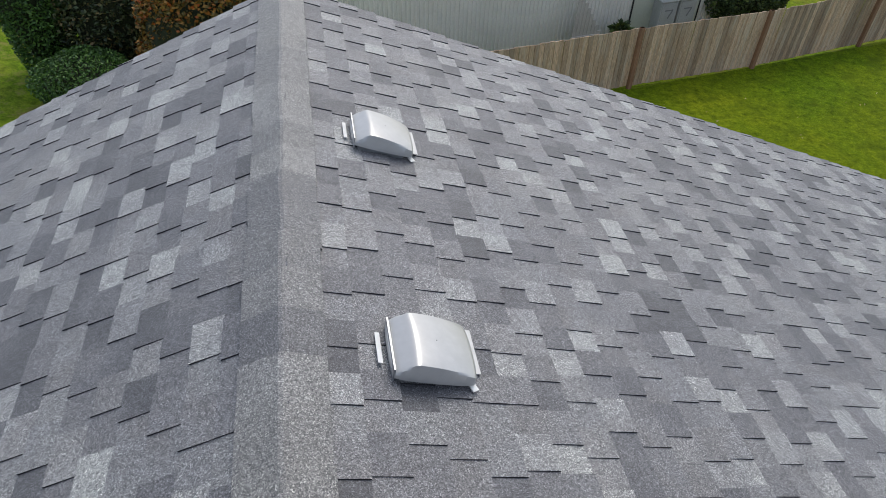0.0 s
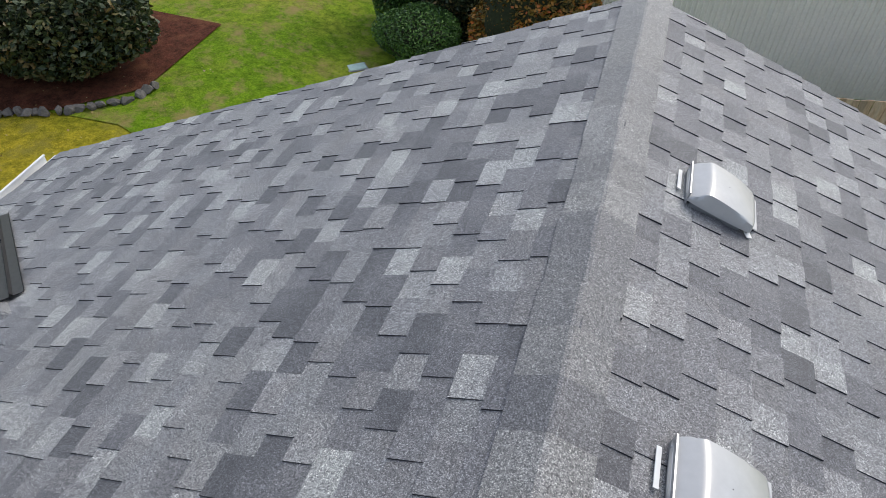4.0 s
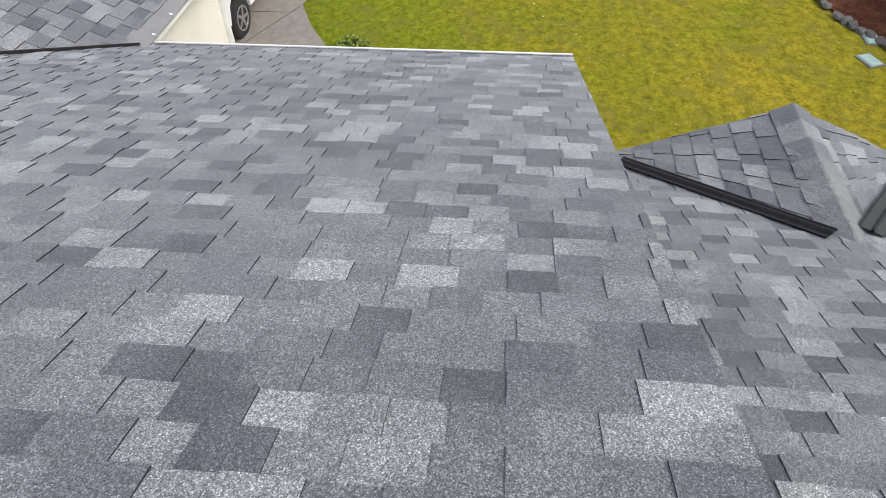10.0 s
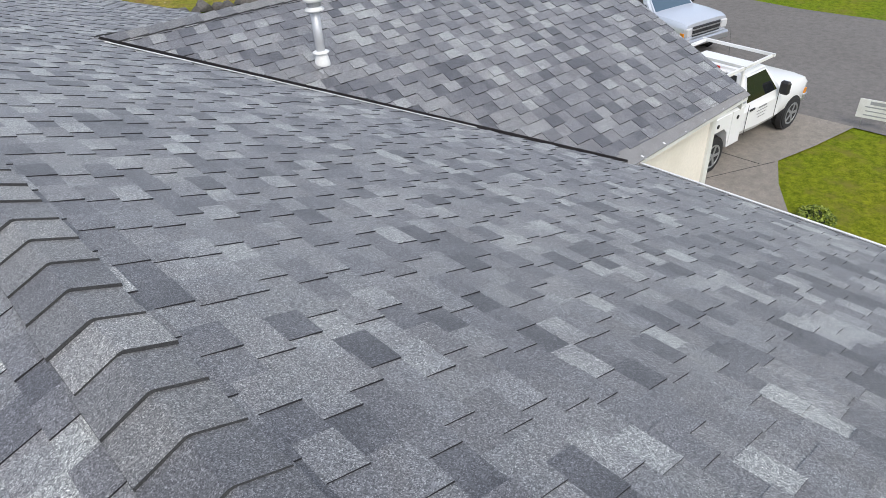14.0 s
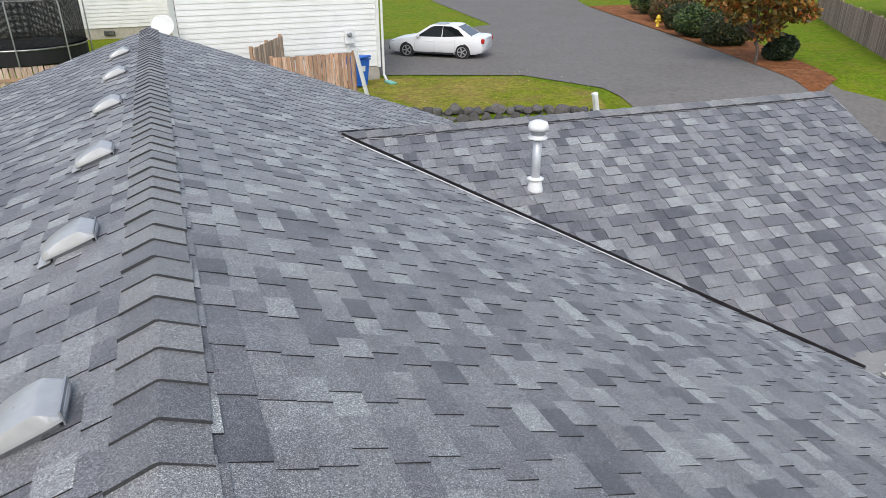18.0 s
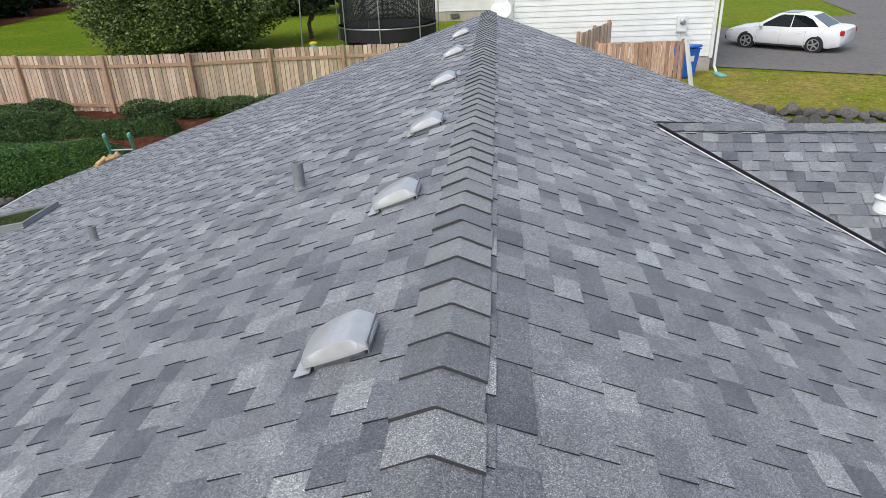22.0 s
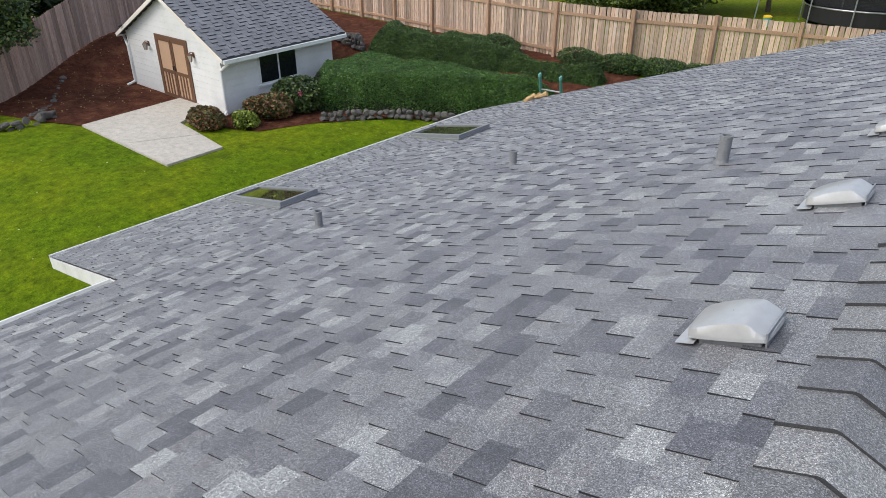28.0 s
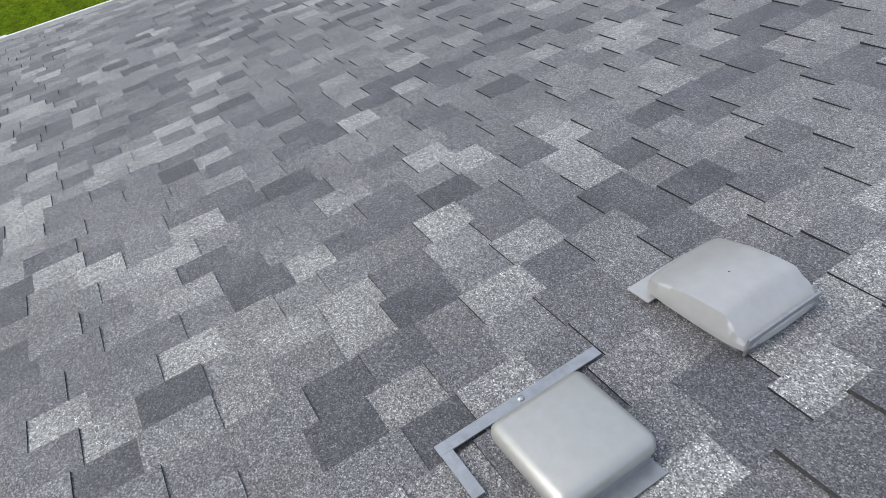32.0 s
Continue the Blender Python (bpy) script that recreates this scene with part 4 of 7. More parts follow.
part("flange", box((0.0, 0.10, 0.0), (0.21, 0.22, 0.004), (-16, 0, 0)), M_FLASH, t, "flat pale metal flange under the cone")
part("storm_collar", lathe([(0.082, 0.14), (0.084, 0.145), (0.050, 0.160)], 20), M_WHITE, t, smooth=True)
cap = part("cap", lathe([(0.088, 0.535), (0.096, 0.545), (0.060, 0.57), (0.060, 0.575)], 20), M_WHITE, t, "white louvred flue cap", smooth=True)
part("cap_band", lathe([(0.068, 0.575), (0.068, 0.625)], 20), M_FLASH, cap)
part("cap_top", lathe([(0.094, 0.62), (0.096, 0.650), (0.086, 0.685), (0.050, 0.702)], 20), M_WHITE, cap, smooth=True)
part("base_plate", box((0, 0.03, 0.016), (0.30, 0.34, 0.004)), M_FLASH, t).matrix_basis = pose(0, 0, 0, -15.5, 0, 0)


M_SKYFRAME = plain("grey_skylight_frame", (0.30, 0.31, 0.335), 0.45, 0.4)
# olive base colour stands in for trees mirrored in the pane
M_SKYGLASS = glass("skylight_olive_reflection", (0.075, 0.070, 0.035), 0.02)


def skylight(x0, y0, l, w, skew):
    """A low box on the slope: curb, four frame bars and a pane, laid out from its upper corner."""
    t = new("skylight")
    tagged(t, "low flat skylight with grey metal frame on the shingles", "skylight", "skylights near the back eave")

    def block(name, u0, u1, v0, v1, h0, h1, material, label=""):
        bm = bmesh.new()
        ring = [(u0, v0), (u1, v0), (u1, v1), (u0, v1)]
        lo, hi = ([bm.verts.new((x0 + u, y0 + skew * u - v, HR - SB * (x0 + u) + h)) for u, v in ring] for h in (h0, h1))
        bm.faces.new(lo)
        bm.faces.new(hi)
        for i in range(4):
            bm.faces.new((lo[i], lo[(i + 1) % 4], hi[(i + 1) % 4], hi[i]))
        part(name, bm, material, t, label)

    block("curb", -0.03, l + 0.03, -0.03, w + 0.03, -0.02, 0.03, M_FLASH, "grey metal flashing skirt")
    b = 0.09
    block("frame_bar", 0, b, 0, w, 0.0, 0.09, M_SKYFRAME)
    block("frame_bar", l - b, l, 0, w, 0.0, 0.09, M_SKYFRAME)
    block("frame_bar", b, l - b, 0, b * 0.7, 0.0, 0.09, M_SKYFRAME)
    block("frame_bar", b, l - b, w - b * 0.7, w, 0.0, 0.09, M_SKYFRAME)
    block("pane", b - 0.01, l - b + 0.01, b * 0.6, w - b * 0.6, 0.05, 0.07, M_SKYGLASS, "glass pane coloured with an olive reflection")


skylight(6.36, -4.88, 2.75, 0.60, -0.35)
skylight(6.36, -8.40, 2.75, 0.82, -0.66)


# ---------- ground ----------
M_LAWN = ground_material("back_lawn", [(0.25, (0.030, 0.072, 0.002)), (0.5, (0.098, 0.165, 0.004)), (0.75, (0.190, 0.265, 0.010))], (0.185, 0.215, 0.007), 24, 0.8, (0.070, 0.105, 0.005), 0.05)
M_PINK = leaf_material("hydrangea_petals", [(0.0, (0.20, 0.03, 0.05)), (0.6, (0.42, 0.06, 0.12)), (1.0, (0.50, 0.16, 0.20))])
M_RUST = leaf_material("rusty_hydrangea_leaves", [(0.0, (0.035, 0.050, 0.012)), (0.4, (0.110, 0.115, 0.025)), (0.75, (0.21, 0.105, 0.040)), (1.0, (0.28, 0.085, 0.050))])
M_LIME = leaf_material("lime_shrub_leaves", [(0.0, (0.08, 0.12, 0.012)), (0.6, (0.20, 0.26, 0.025)), (1.0, (0.34, 0.38, 0.05))])
M_LITTER = leaf_material("fallen_leaf", [(0.0, (0.22, 0.14, 0.04)), (0.5, (0.45, 0.34, 0.10)), (1.0, (0.60, 0.52, 0.30))])
M_LAUREL = leaf_material("laurel_leaves", [(0.0, (0.015, 0.030, 0.010)), (0.5, (0.040, 0.062, 0.018)), (0.85, (0.095, 0.100, 0.030)), (1.0, (0.19, 0.12, 0.04))])


def sheet(name, outline, lift, material, label, category, step=1.0, z_of=gz):
    """A sheet that follows the ground, inside an outline."""
    xs, ys = [p[0] for p in outline], [p[1] for p in outline]
    bm = bmesh.new()
    bm.faces.new([bm.verts.new((p[0], p[1], 0)) for p in outline])
    for axis, lo, hi in ((0, min(xs), max(xs)), (1, min(ys), max(ys))):
        v = lo + step
        while v < hi:
            no = (1, 0, 0) if axis == 0 else (0, 1, 0)
            co = (v, 0, 0) if axis == 0 else (0, v, 0)
            bmesh.ops.bisect_plane(bm, geom=bm.verts[:] + bm.edges[:] + bm.faces[:], plane_co=co, plane_no=no)
            v += step
    for v in bm.verts:
        v.co.z = z_of(v.co.x, v.co.y) + lift
    bmesh.ops.triangulate(bm, faces=bm.faces[:])
    ob = part(name, bm, material)
    for p in ob.data.polygons:
        if p.normal.z < 0:
            p.flip()
    return tagged(ob, label, category, "", "structure")


verts, faces, idx = [], [], {}
gx = [-400, -200, -120, -80] + [-60 + i * 1.0 for i in range(121)] + [90, 150, 300, 400]
gy = [-400, -200, -130, -100] + [-80 + i * 1.0 for i in range(111)] + [50, 90, 150, 300, 400]
for i, a in enumerate(gx):
    for j, b in enumerate(gy):
        idx[i, j] = len(verts)
        verts.append((a, b, gz(a, b)))
for i in range(len(gx) - 1):
    for j in range(len(gy) - 1):
        faces.append((idx[i, j], idx[i + 1, j], idx[i + 1, j + 1], idx[i, j + 1]))
tagged(raw("ground", verts, faces, M_GRASS), "green and yellowing mown lawn with bare patches", "lawn", "", "structure")
sheet("lawn_back", [(1.5, 2.0), (26, 2.0), (26, -7.0), (22.2, -7.4), (20.6, -8.1), (18.6, -10.1), (16.2, -11.2), (15.7, -12.7), (14.4, -14.4), (12.2, -16.5), (8, -17), (1.5, -17)], 0.02, M_LAWN, "bright green mown back lawn", "lawn")
sheet("lawn_north", [(-3, 2.0), (1.5, 2.0), (26, 2.0), (26, 15.6), (15, 14.8), (7.7, 13.4), (4.8, 15.8), (-3, 15.0)], 0.02, M_LAWN, "bright green mown side lawn", "lawn")
sheet("lawn_behind_fence", [(30, -26), (33, -36), (35.5, -42), (36.5, -48), (39, -62), (24, -62), (16, -40), (14, -25)], 0.02, M_LAWN, "bright green lawn behind the cedar fence", "lawn", 2.0)
M_DRYLAWN = ground_material("thin_dry_lawn", [(0.25, (0.080, 0.110, 0.006)), (0.5, (0.190, 0.225, 0.014)), (0.75, (0.330, 0.335, 0.040))], (0.360, 0.250, 0.085), 24, 0.8, (0.250, 0.155, 0.070), 0.05)
M_WORNLAWN = ground_material("worn_lawn", [(0.25, (0.045, 0.105, 0.004)), (0.5, (0.120, 0.215, 0.010)), (0.75, (0.235, 0.310, 0.022))], (0.300, 0.275, 0.045), 24, 0.8, (0.300, 0.215, 0.095), 0.05)
sheet("lawn_worn", [(-14, 8.8), (-9.2, 9.0), (-6.2, 8.0), (-3.2, 9.0), (-3.2, 15), (-3.0, 21), (-14, 24)], 0.02, M_WORNLAWN, "patchy lawn with yellow and bare brown spots", "lawn")
sheet("lawn_neighbour", [(-5.2, -21.2), (-7.5, -20.4), (-10.8, -19.8), (-13.6, -18.8), (-14.6, -21.2), (-13.4, -24.9), (-8.2, -26.6), (-6.2, -26.6)], 0.02, M_DRYLAWN, "thin yellowing lawn above the rock wall", "lawn")
sheet("road", [(-16.8, 40), (-16.8, -5), (-16.0, -14), (-14.6, -18.0), (-15.2, -21.5), (-13.7, -25), (-8.3, -27.4), (-8.3, -36), (-20.5, -42), (-24, -62), (-39, -62), (-33.7, -50.6), (-26.1, -28.1),
               (-24.2, -18.6), (-26.9, -16.2), (-26.5, -13.7), (-26.0, -9.4), (-26.8, 8), (-27.5, 40)], 0.03, M_ASPHALT, "worn grey asphalt street and neighbouring driveway", "road")
sheet("driveway", [(-16.8, -4.27), (-15.2, -4.57), (-14.0, -4.87), (-13.0, -4.42), (-12.2, -3.92), (-11, -3.12), (-9, -2.42), (-4.0, -2.1), (-4.0, -3.5), (-6.8, -3.5), (-7.4, -10.4), (-16.8, -10.4)], 0.045, M_AGGREGATE, "grey exposed aggregate concrete driveway", "driveway")
sheet("bark_bed", [(22.1, -7.5), (24.8, -6.6), (27, -6.5), (37, -19.5), (30, -23.9), (19, -22.4), (9, -21.2), (8, -17), (12.2, -16.8), (14.4, -14.6), (15.6, -12.9), (16.2, -11.3), (18.4, -10.3), (19.4, -11.4), (20.6, -8.2)], 0.03, M_BARK, "reddish bark mulch round the shed and hedges", "bark mulch")
sheet("thicket_bed", [(33.2, -36), (38, -27), (52, -27), (52, -72), (40.5, -72), (39.2, -62), (36.7, -48), (35.7, -42)], 0.025, M_BARK, "bark-covered soil under the evergreens", "bark mulch", 2.0)
sheet("front_bed", [(-20, 6.2), (-16.5, 6.6), (-14.8, 7.1), (-12.6, 8.2), (-10.7, 9.0), (-9.5, 10.3), (-9.6, 13.5), (-20, 14)], 0.05, M_BARK, "reddish bark mulch bed with stone edge", "bark mulch")
sheet("verge_bed", [(-22.5, -18.3), (-26.2, -28.2), (-33.8, -50.7), (-38, -50), (-29.5, -28), (-25, -19.5)], 0.05, M_FRESHBARK, "orange bark mulch strip along the street", "bark mulch")
# front driveway joints
joints = tagged(new("driveway_joint"), "dark sawn joints in the concrete driveway", "joint", "", "structure")
for a, b in (((-13.9, -4.9), (-10.2, -6.6)), ((-10.2, -6.6), (-10.2, -10.3)), ((-13.6, -5.1), (-13.6, -10.3))):
    d = Vector((b[0] - a[0], b[1] - a[1], 0))
    bm = box(((a[0] + b[0]) / 2, (a[1] + b[1]) / 2, gz(*a) + 0.047), (d.length, 0.012, 0.006), (0, 0, math.degrees(math.atan2(d.y, d.x))))
    part("joint", bm, M_BLACK, joints)
# path slabs in front of the shed
slab = tagged(new("shed_path"), "pale concrete slabs leading to the shed door", "path", "", "structure")
for q in (((15.55, -8.0), (18.0, -8.05), (17.1, -9.92), (15.67, -9.7)), ((18.03, -8.05), (20.6, -8.1), (21.2, -11.7), (19.5, -11.7), (18.6, -10.14), (17.13, -9.93))):
    plate("slab", [(x, y, 0.78) for x, y in q], 0.14, M_CONCRETE, slab)


# ---------- stones ----------
ROCKS = []
for seed in range(6):
    rng = random.Random(40 + seed)
    bm = bmesh.new()
    bmesh.ops.create_icosphere(bm, subdivisions=2, radius=0.5)
    axes = [Vector((rng.gauss(0, 1), rng.gauss(0, 1), rng.gauss(0, 1))).normalized() for _ in range(9)]
    for v in bm.verts:
        for a in axes:
            over = v.co.dot(a) - 0.30
            if over > 0:
                v.co -= a * over * 0.96
    me = bpy.data.meshes.new("stone")
    bm.to_mesh(me)
    bm.free()
    me.materials.append(M_STONE)
    ROCKS.append(me)


def stones(name, line, size, rows, label, seed, group="", sink=0.0):
    """A dry-laid row of stones along a line, stacked in rows."""
    rng = random.Random(seed)
    t = tagged(new(name), label, "stone wall", group)
    for r in range(rows):
        for a, b in zip(line, line[1:]):
            d = math.hypot(b[0] - a[0], b[1] - a[1])
            s = rng.random() * size
            while s < d:
                f = s / d
                w = size * rng.uniform(0.8, 1.35)
                x, y = a[0] + (b[0] - a[0]) * f + rng.uniform(-0.1, 0.1) * size, a[1] + (b[1] - a[1]) * f + rng.uniform(-0.1, 0.1) * size
                ob = new("stone", rng.choice(ROCKS))
                ob.parent = t
                h = size * rng.uniform(0.6, 1.0)
                ob.matrix_basis = pose(x, y, gz(x, y) - sink + h * 0.34 + r * size * 0.52, rng.uniform(-12, 12), rng.uniform(-12, 12), rng.uniform(0, 360)) @ Matrix.Diagonal((w, w * 0.85, h, 1))
                s += w * 0.66
    return t


stones("stone_wall", [(15.6, -13.2), (14.4, -14.6), (12.2, -16.7), (10.5, -17.3)], 0.29, 2, "low dry-stone wall at the foot of the hedge", 1)
stones("stone_wall", [(21.6, -18.9), (20.4, -18.7), (19.4, -18.6)], 0.32, 3, "grey stone retaining wall behind the hedge", 2)
stones("stone_wall", [(23.6, -5.4), (22.0, -6.4), (21.8, -7.2), (22.4, -8.1)], 0.36, 2, "grey boulders edging the bark mulch", 3, sink=0.12)
stones("stone_row", [(22.6, -7.2), (23.9, -8.6), (25.2, -9.2), (26.3, -10.0)], 0.30, 1, "scattered flat grey stones in the bark mulch", 8, sink=0.10)
stones("stone_wall", [(-16.8, 6.5), (-14.8, 7.0), (-12.6, 8.1), (-10.6, 8.9), (-9.5, 9.8), (-9.3, 10.6)], 0.28, 1, "row of grey stones edging the front bed", 4)
stones("rock_wall", [(-5.6, -21.0), (-7.5, -20.2), (-10.8, -19.6), (-13.6, -18.6)], 0.50, 2, "dark grey rock wall below the neighbouring lawn", 5, sink=0.28)
stones("rock_wall", [(-5.6, -20.5), (-7.5, -19.7), (-10.8, -19.1), (-13.4, -18.2)], 0.46, 2, "lower row of the dark rock wall", 6, sink=0.38)


# ---------- fences ----------
def fence(line, h, width, post_gap, board_mat, post_mat, label, seed, side=1, z_of=gz, gap=0.022, base=0.05, rails=(0.22, 0.92), proud=0.045):
    """Upright boards on rails; posts and rails stand on the given side."""
    rng = random.Random(seed)
    t = tagged(new("fence"), label, "fence")
    plank = box((0, 0, h / 2), (width - gap, 0.020, h))
    me = bpy.data.meshes.new("board")
    bmesh.ops.recalc_face_normals(plank, faces=plank.faces)
    plank.to_mesh(me)
    plank.free()
    me.materials.append(board_mat)
    for a, b in zip(line, line[1:]):
        a, b = Vector((*a, 0)), Vector((*b, 0))
        d = b - a
        L = d.length
        u = d / L
        n = Vector((-u.y, u.x, 0)) * side
        ang = math.degrees(math.atan2(u.y, u.x))
        k = max(1, round(L / width))
        for i in range(k):
            p = a + u * (i + 0.5) * L / k
            ob = new("board", me)
            ob.parent = t
            ob.matrix_basis = pose(p.x, p.y, z_of(p.x, p.y) + base + rng.uniform(-0.012, 0.012), rng.uniform(-0.5, 0.5), rng.uniform(-0.4, 0.4), ang + rng.uniform(-1.5, 1.5))
        m = max(1, round(L / post_gap))
        posts = [a + d * i / m for i in range(m + 1)]
        for p in posts:
            q = p + n * (proud + 0.05)
            part("post", box((q.x, q.y, z_of(q.x, q.y) + h / 2 + 0.03), (0.10, 0.10, h + 0.12), (0, 0, ang), 0.006), post_mat, t)
        for p, q in zip(posts, posts[1:]):
            for f in rails:
                za, zb_ = z_of(p.x, p.y) + h * f - 0.13, z_of(q.x, q.y) + h * f - 0.13
                c = (p + q) / 2 + n * proud * 0.7
                tilt = math.degrees(math.atan2(zb_ - za, (q - p).length))
                part("rail", box((c.x, c.y, (za + zb_) / 2), ((q - p).length, 0.045, 0.095), (0, -tilt, ang)), post_mat, t)
    return t


fence([(36.4, -24.6), (29.8, -23.9), (26.8, -23.6), (19.1, -22.4), (12.5, -21.4), (9.65, -21.4), (7.2, -21.9), (2.5, -22.4)], 1.80, 0.142, 2.75, M_CEDAR, M_POST, "new cedar board fence with posts and rails", 1, -1)
fence([(23.6, -4.0), (25.3, -7.6), (29.5, -14.1), (34, -20.5), (37, -25)], 1.85, 0.145, 2.6, M_OLDWOOD, M_OLDWOOD, "weathered grey-brown board fence beside the bark", 2, 1, rails=(0.2, 0.95), gap=0.006)
fence([(2.2, 12.5), (7.7, 13.55), (11.3, 14.1), (15.0, 14.93), (22, 16.4)], 1.46, 0.125, 5.4, M_SIDEWOOD, M_BROWNPOST, "weathered brown-grey board fence beside the side lawn", 3, -1, rails=(), gap=0.009, proud=0.0)
fence([(-29, -15.4), (-29.6, -20.4), (-37, -29), (-44, -37)], 1.6, 0.16, 2.4, M_OLDWOOD, M_OLDWOOD, "weathered fence across the street", 4, -1, gap=0.008)
fence([(-3.2, -22.0), (-5.86, -22.15)], 1.76, 0.14, 2.7, M_REDCEDAR, M_REDCEDAR, "cedar fence panel with capped top rail", 5, 1, rails=(1.06,))
fence([(-2.6, -22.2), (2.5, -22.4)], 1.72, 0.14, 2.5, M_CEDAR, M_POST, "cedar fence along the neighbouring yard", 6, 1)
fence([(-2.8, -23.0), (-4.2, -25.9)], 1.95, 0.14, 1.6, M_CEDAR, M_POST, "open cedar gate leaf with ragged top", 7, 1)
trim_board = tagged(part("trim_board", rod(bmesh.new(), (-5.88, -22.08, 3.56), (-6.30, -22.08, 1.62), 0.07, 0.07, 4), M_WHITE), "slanting white board at the end of the fence panel", "board")


# ---------- foliage ----------
def leaves(name, pts, size, material, parent, seed, long=1.6, label=""):
    """One mesh of many small folded leaves at the given places."""
    r = np.random.default_rng(seed)
    p = np.asarray(pts)
    n = len(p)
    a = r.normal(size=(n, 3))
    a[:, 2] *= 0.6
    a /= np.linalg.norm(a, axis=1)[:, None]
    b = np.cross(a, r.normal(size=(n, 3)))
    b /= np.linalg.norm(b, axis=1)[:, None]
    c = np.cross(a, b)
    s = (size * r.uniform(0.6, 1.3, n))[:, None]
    v = np.stack([p - a * s * long / 2, p + b * s / 2 + c * s * 0.12, p + a * s * long / 2, p - b * s / 2 + c * s * 0.12], 1).reshape(-1, 3)
    i = np.arange(n)[:, None] * 4
    ob = raw(name, v.tolist(), np.concatenate([i + [0, 1, 2], i + [0, 2, 3]], 1).reshape(-1, 3).tolist(), material, parent, label)
    return ob


def lumpy(r, n, radii, seed, inner=0.72, flat=0.0, lumps=14, depth=0.22):
    """Places scattered in the outer part of an uneven round crown."""
    d = r.normal(size=(n, 3))
    d /= np.linalg.norm(d, axis=1)[:, None]
    k = np.random.default_rng(seed).normal(size=(lumps, 3))
    k /= np.linalg.norm(k, axis=1)[:, None]
    swell = 1 - depth + depth * 1.6 * np.max(np.maximum(0, d @ k.T - 0.55) / 0.45, axis=1)
    rad = swell * (inner + (1 - inner) * r.random(n) ** 0.6)
    q = d * rad[:, None] * np.array(radii)
    if flat:
        q[:, 2] = np.minimum(q[:, 2], radii[2] * flat)
    return q


def core_mesh(radii, seed):
    bm = bmesh.new()
    bmesh.ops.create_icosphere(bm, subdivisions=3, radius=1)
    rng = random.Random(seed)
    ks = [Vector((rng.gauss(0, 1), rng.gauss(0, 1), rng.gauss(0, 1))).normalized() for _ in range(14)]
    for v in bm.verts:
        s = 0.60 + 0.22 * max(max(0, v.co.dot(k) - 0.55) / 0.45 for k in ks)
        v.co = Vector((v.co.x * radii[0] * s, v.co.y * radii[1] * s, v.co.z * radii[2] * s))
    return bm


def bush(name, x, y, radii, material, n, size, label, seed, category="shrub", z=None, blooms=None, group=""):
    """A shrub: twig core coloured dark for the shade inside, short stems and a shell of leaves."""
    r = np.random.default_rng(seed)
    z = gz(x, y) if z is None else z
    if size < 0.2:
        n, size = int(n * 2.6), size * 0.58
    t = thing(name, (x, y, z), label, category, group)
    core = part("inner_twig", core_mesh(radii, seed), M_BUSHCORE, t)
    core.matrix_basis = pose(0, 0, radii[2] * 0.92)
    pts = lumpy(r, n, radii, seed) + (0, 0, radii[2] * 0.92)
    pts = pts[pts[:, 2] > 0.02]
    leaves("foliage", pts, size, material, t, seed)
    bm = bmesh.new()
    for i in range(5):
        a = i * 1.256 + seed
        rod(bm, (0.06 * math.cos(a), 0.06 * math.sin(a), -0.05), (radii[0] * 0.5 * math.cos(a), radii[1] * 0.5 * math.sin(a), radii[2] * 0.9), 0.025, 0.012, 6)
    part("stems", bm, M_TRUNK, t)
    if blooms:
        rr = np.random.default_rng(seed + 1)
        c = lumpy(rr, blooms[1], radii, seed, 0.95) + (0, 0, radii[2] * 0.95)
        c = c[c[:, 2] > radii[2] * 0.8]
        for k, q in enumerate(c):
            leaves("flower_head", q + rr.normal(size=(60, 3)) * 0.05, 0.035, blooms[0], t, seed + 2 + k, 1.0)
    return t


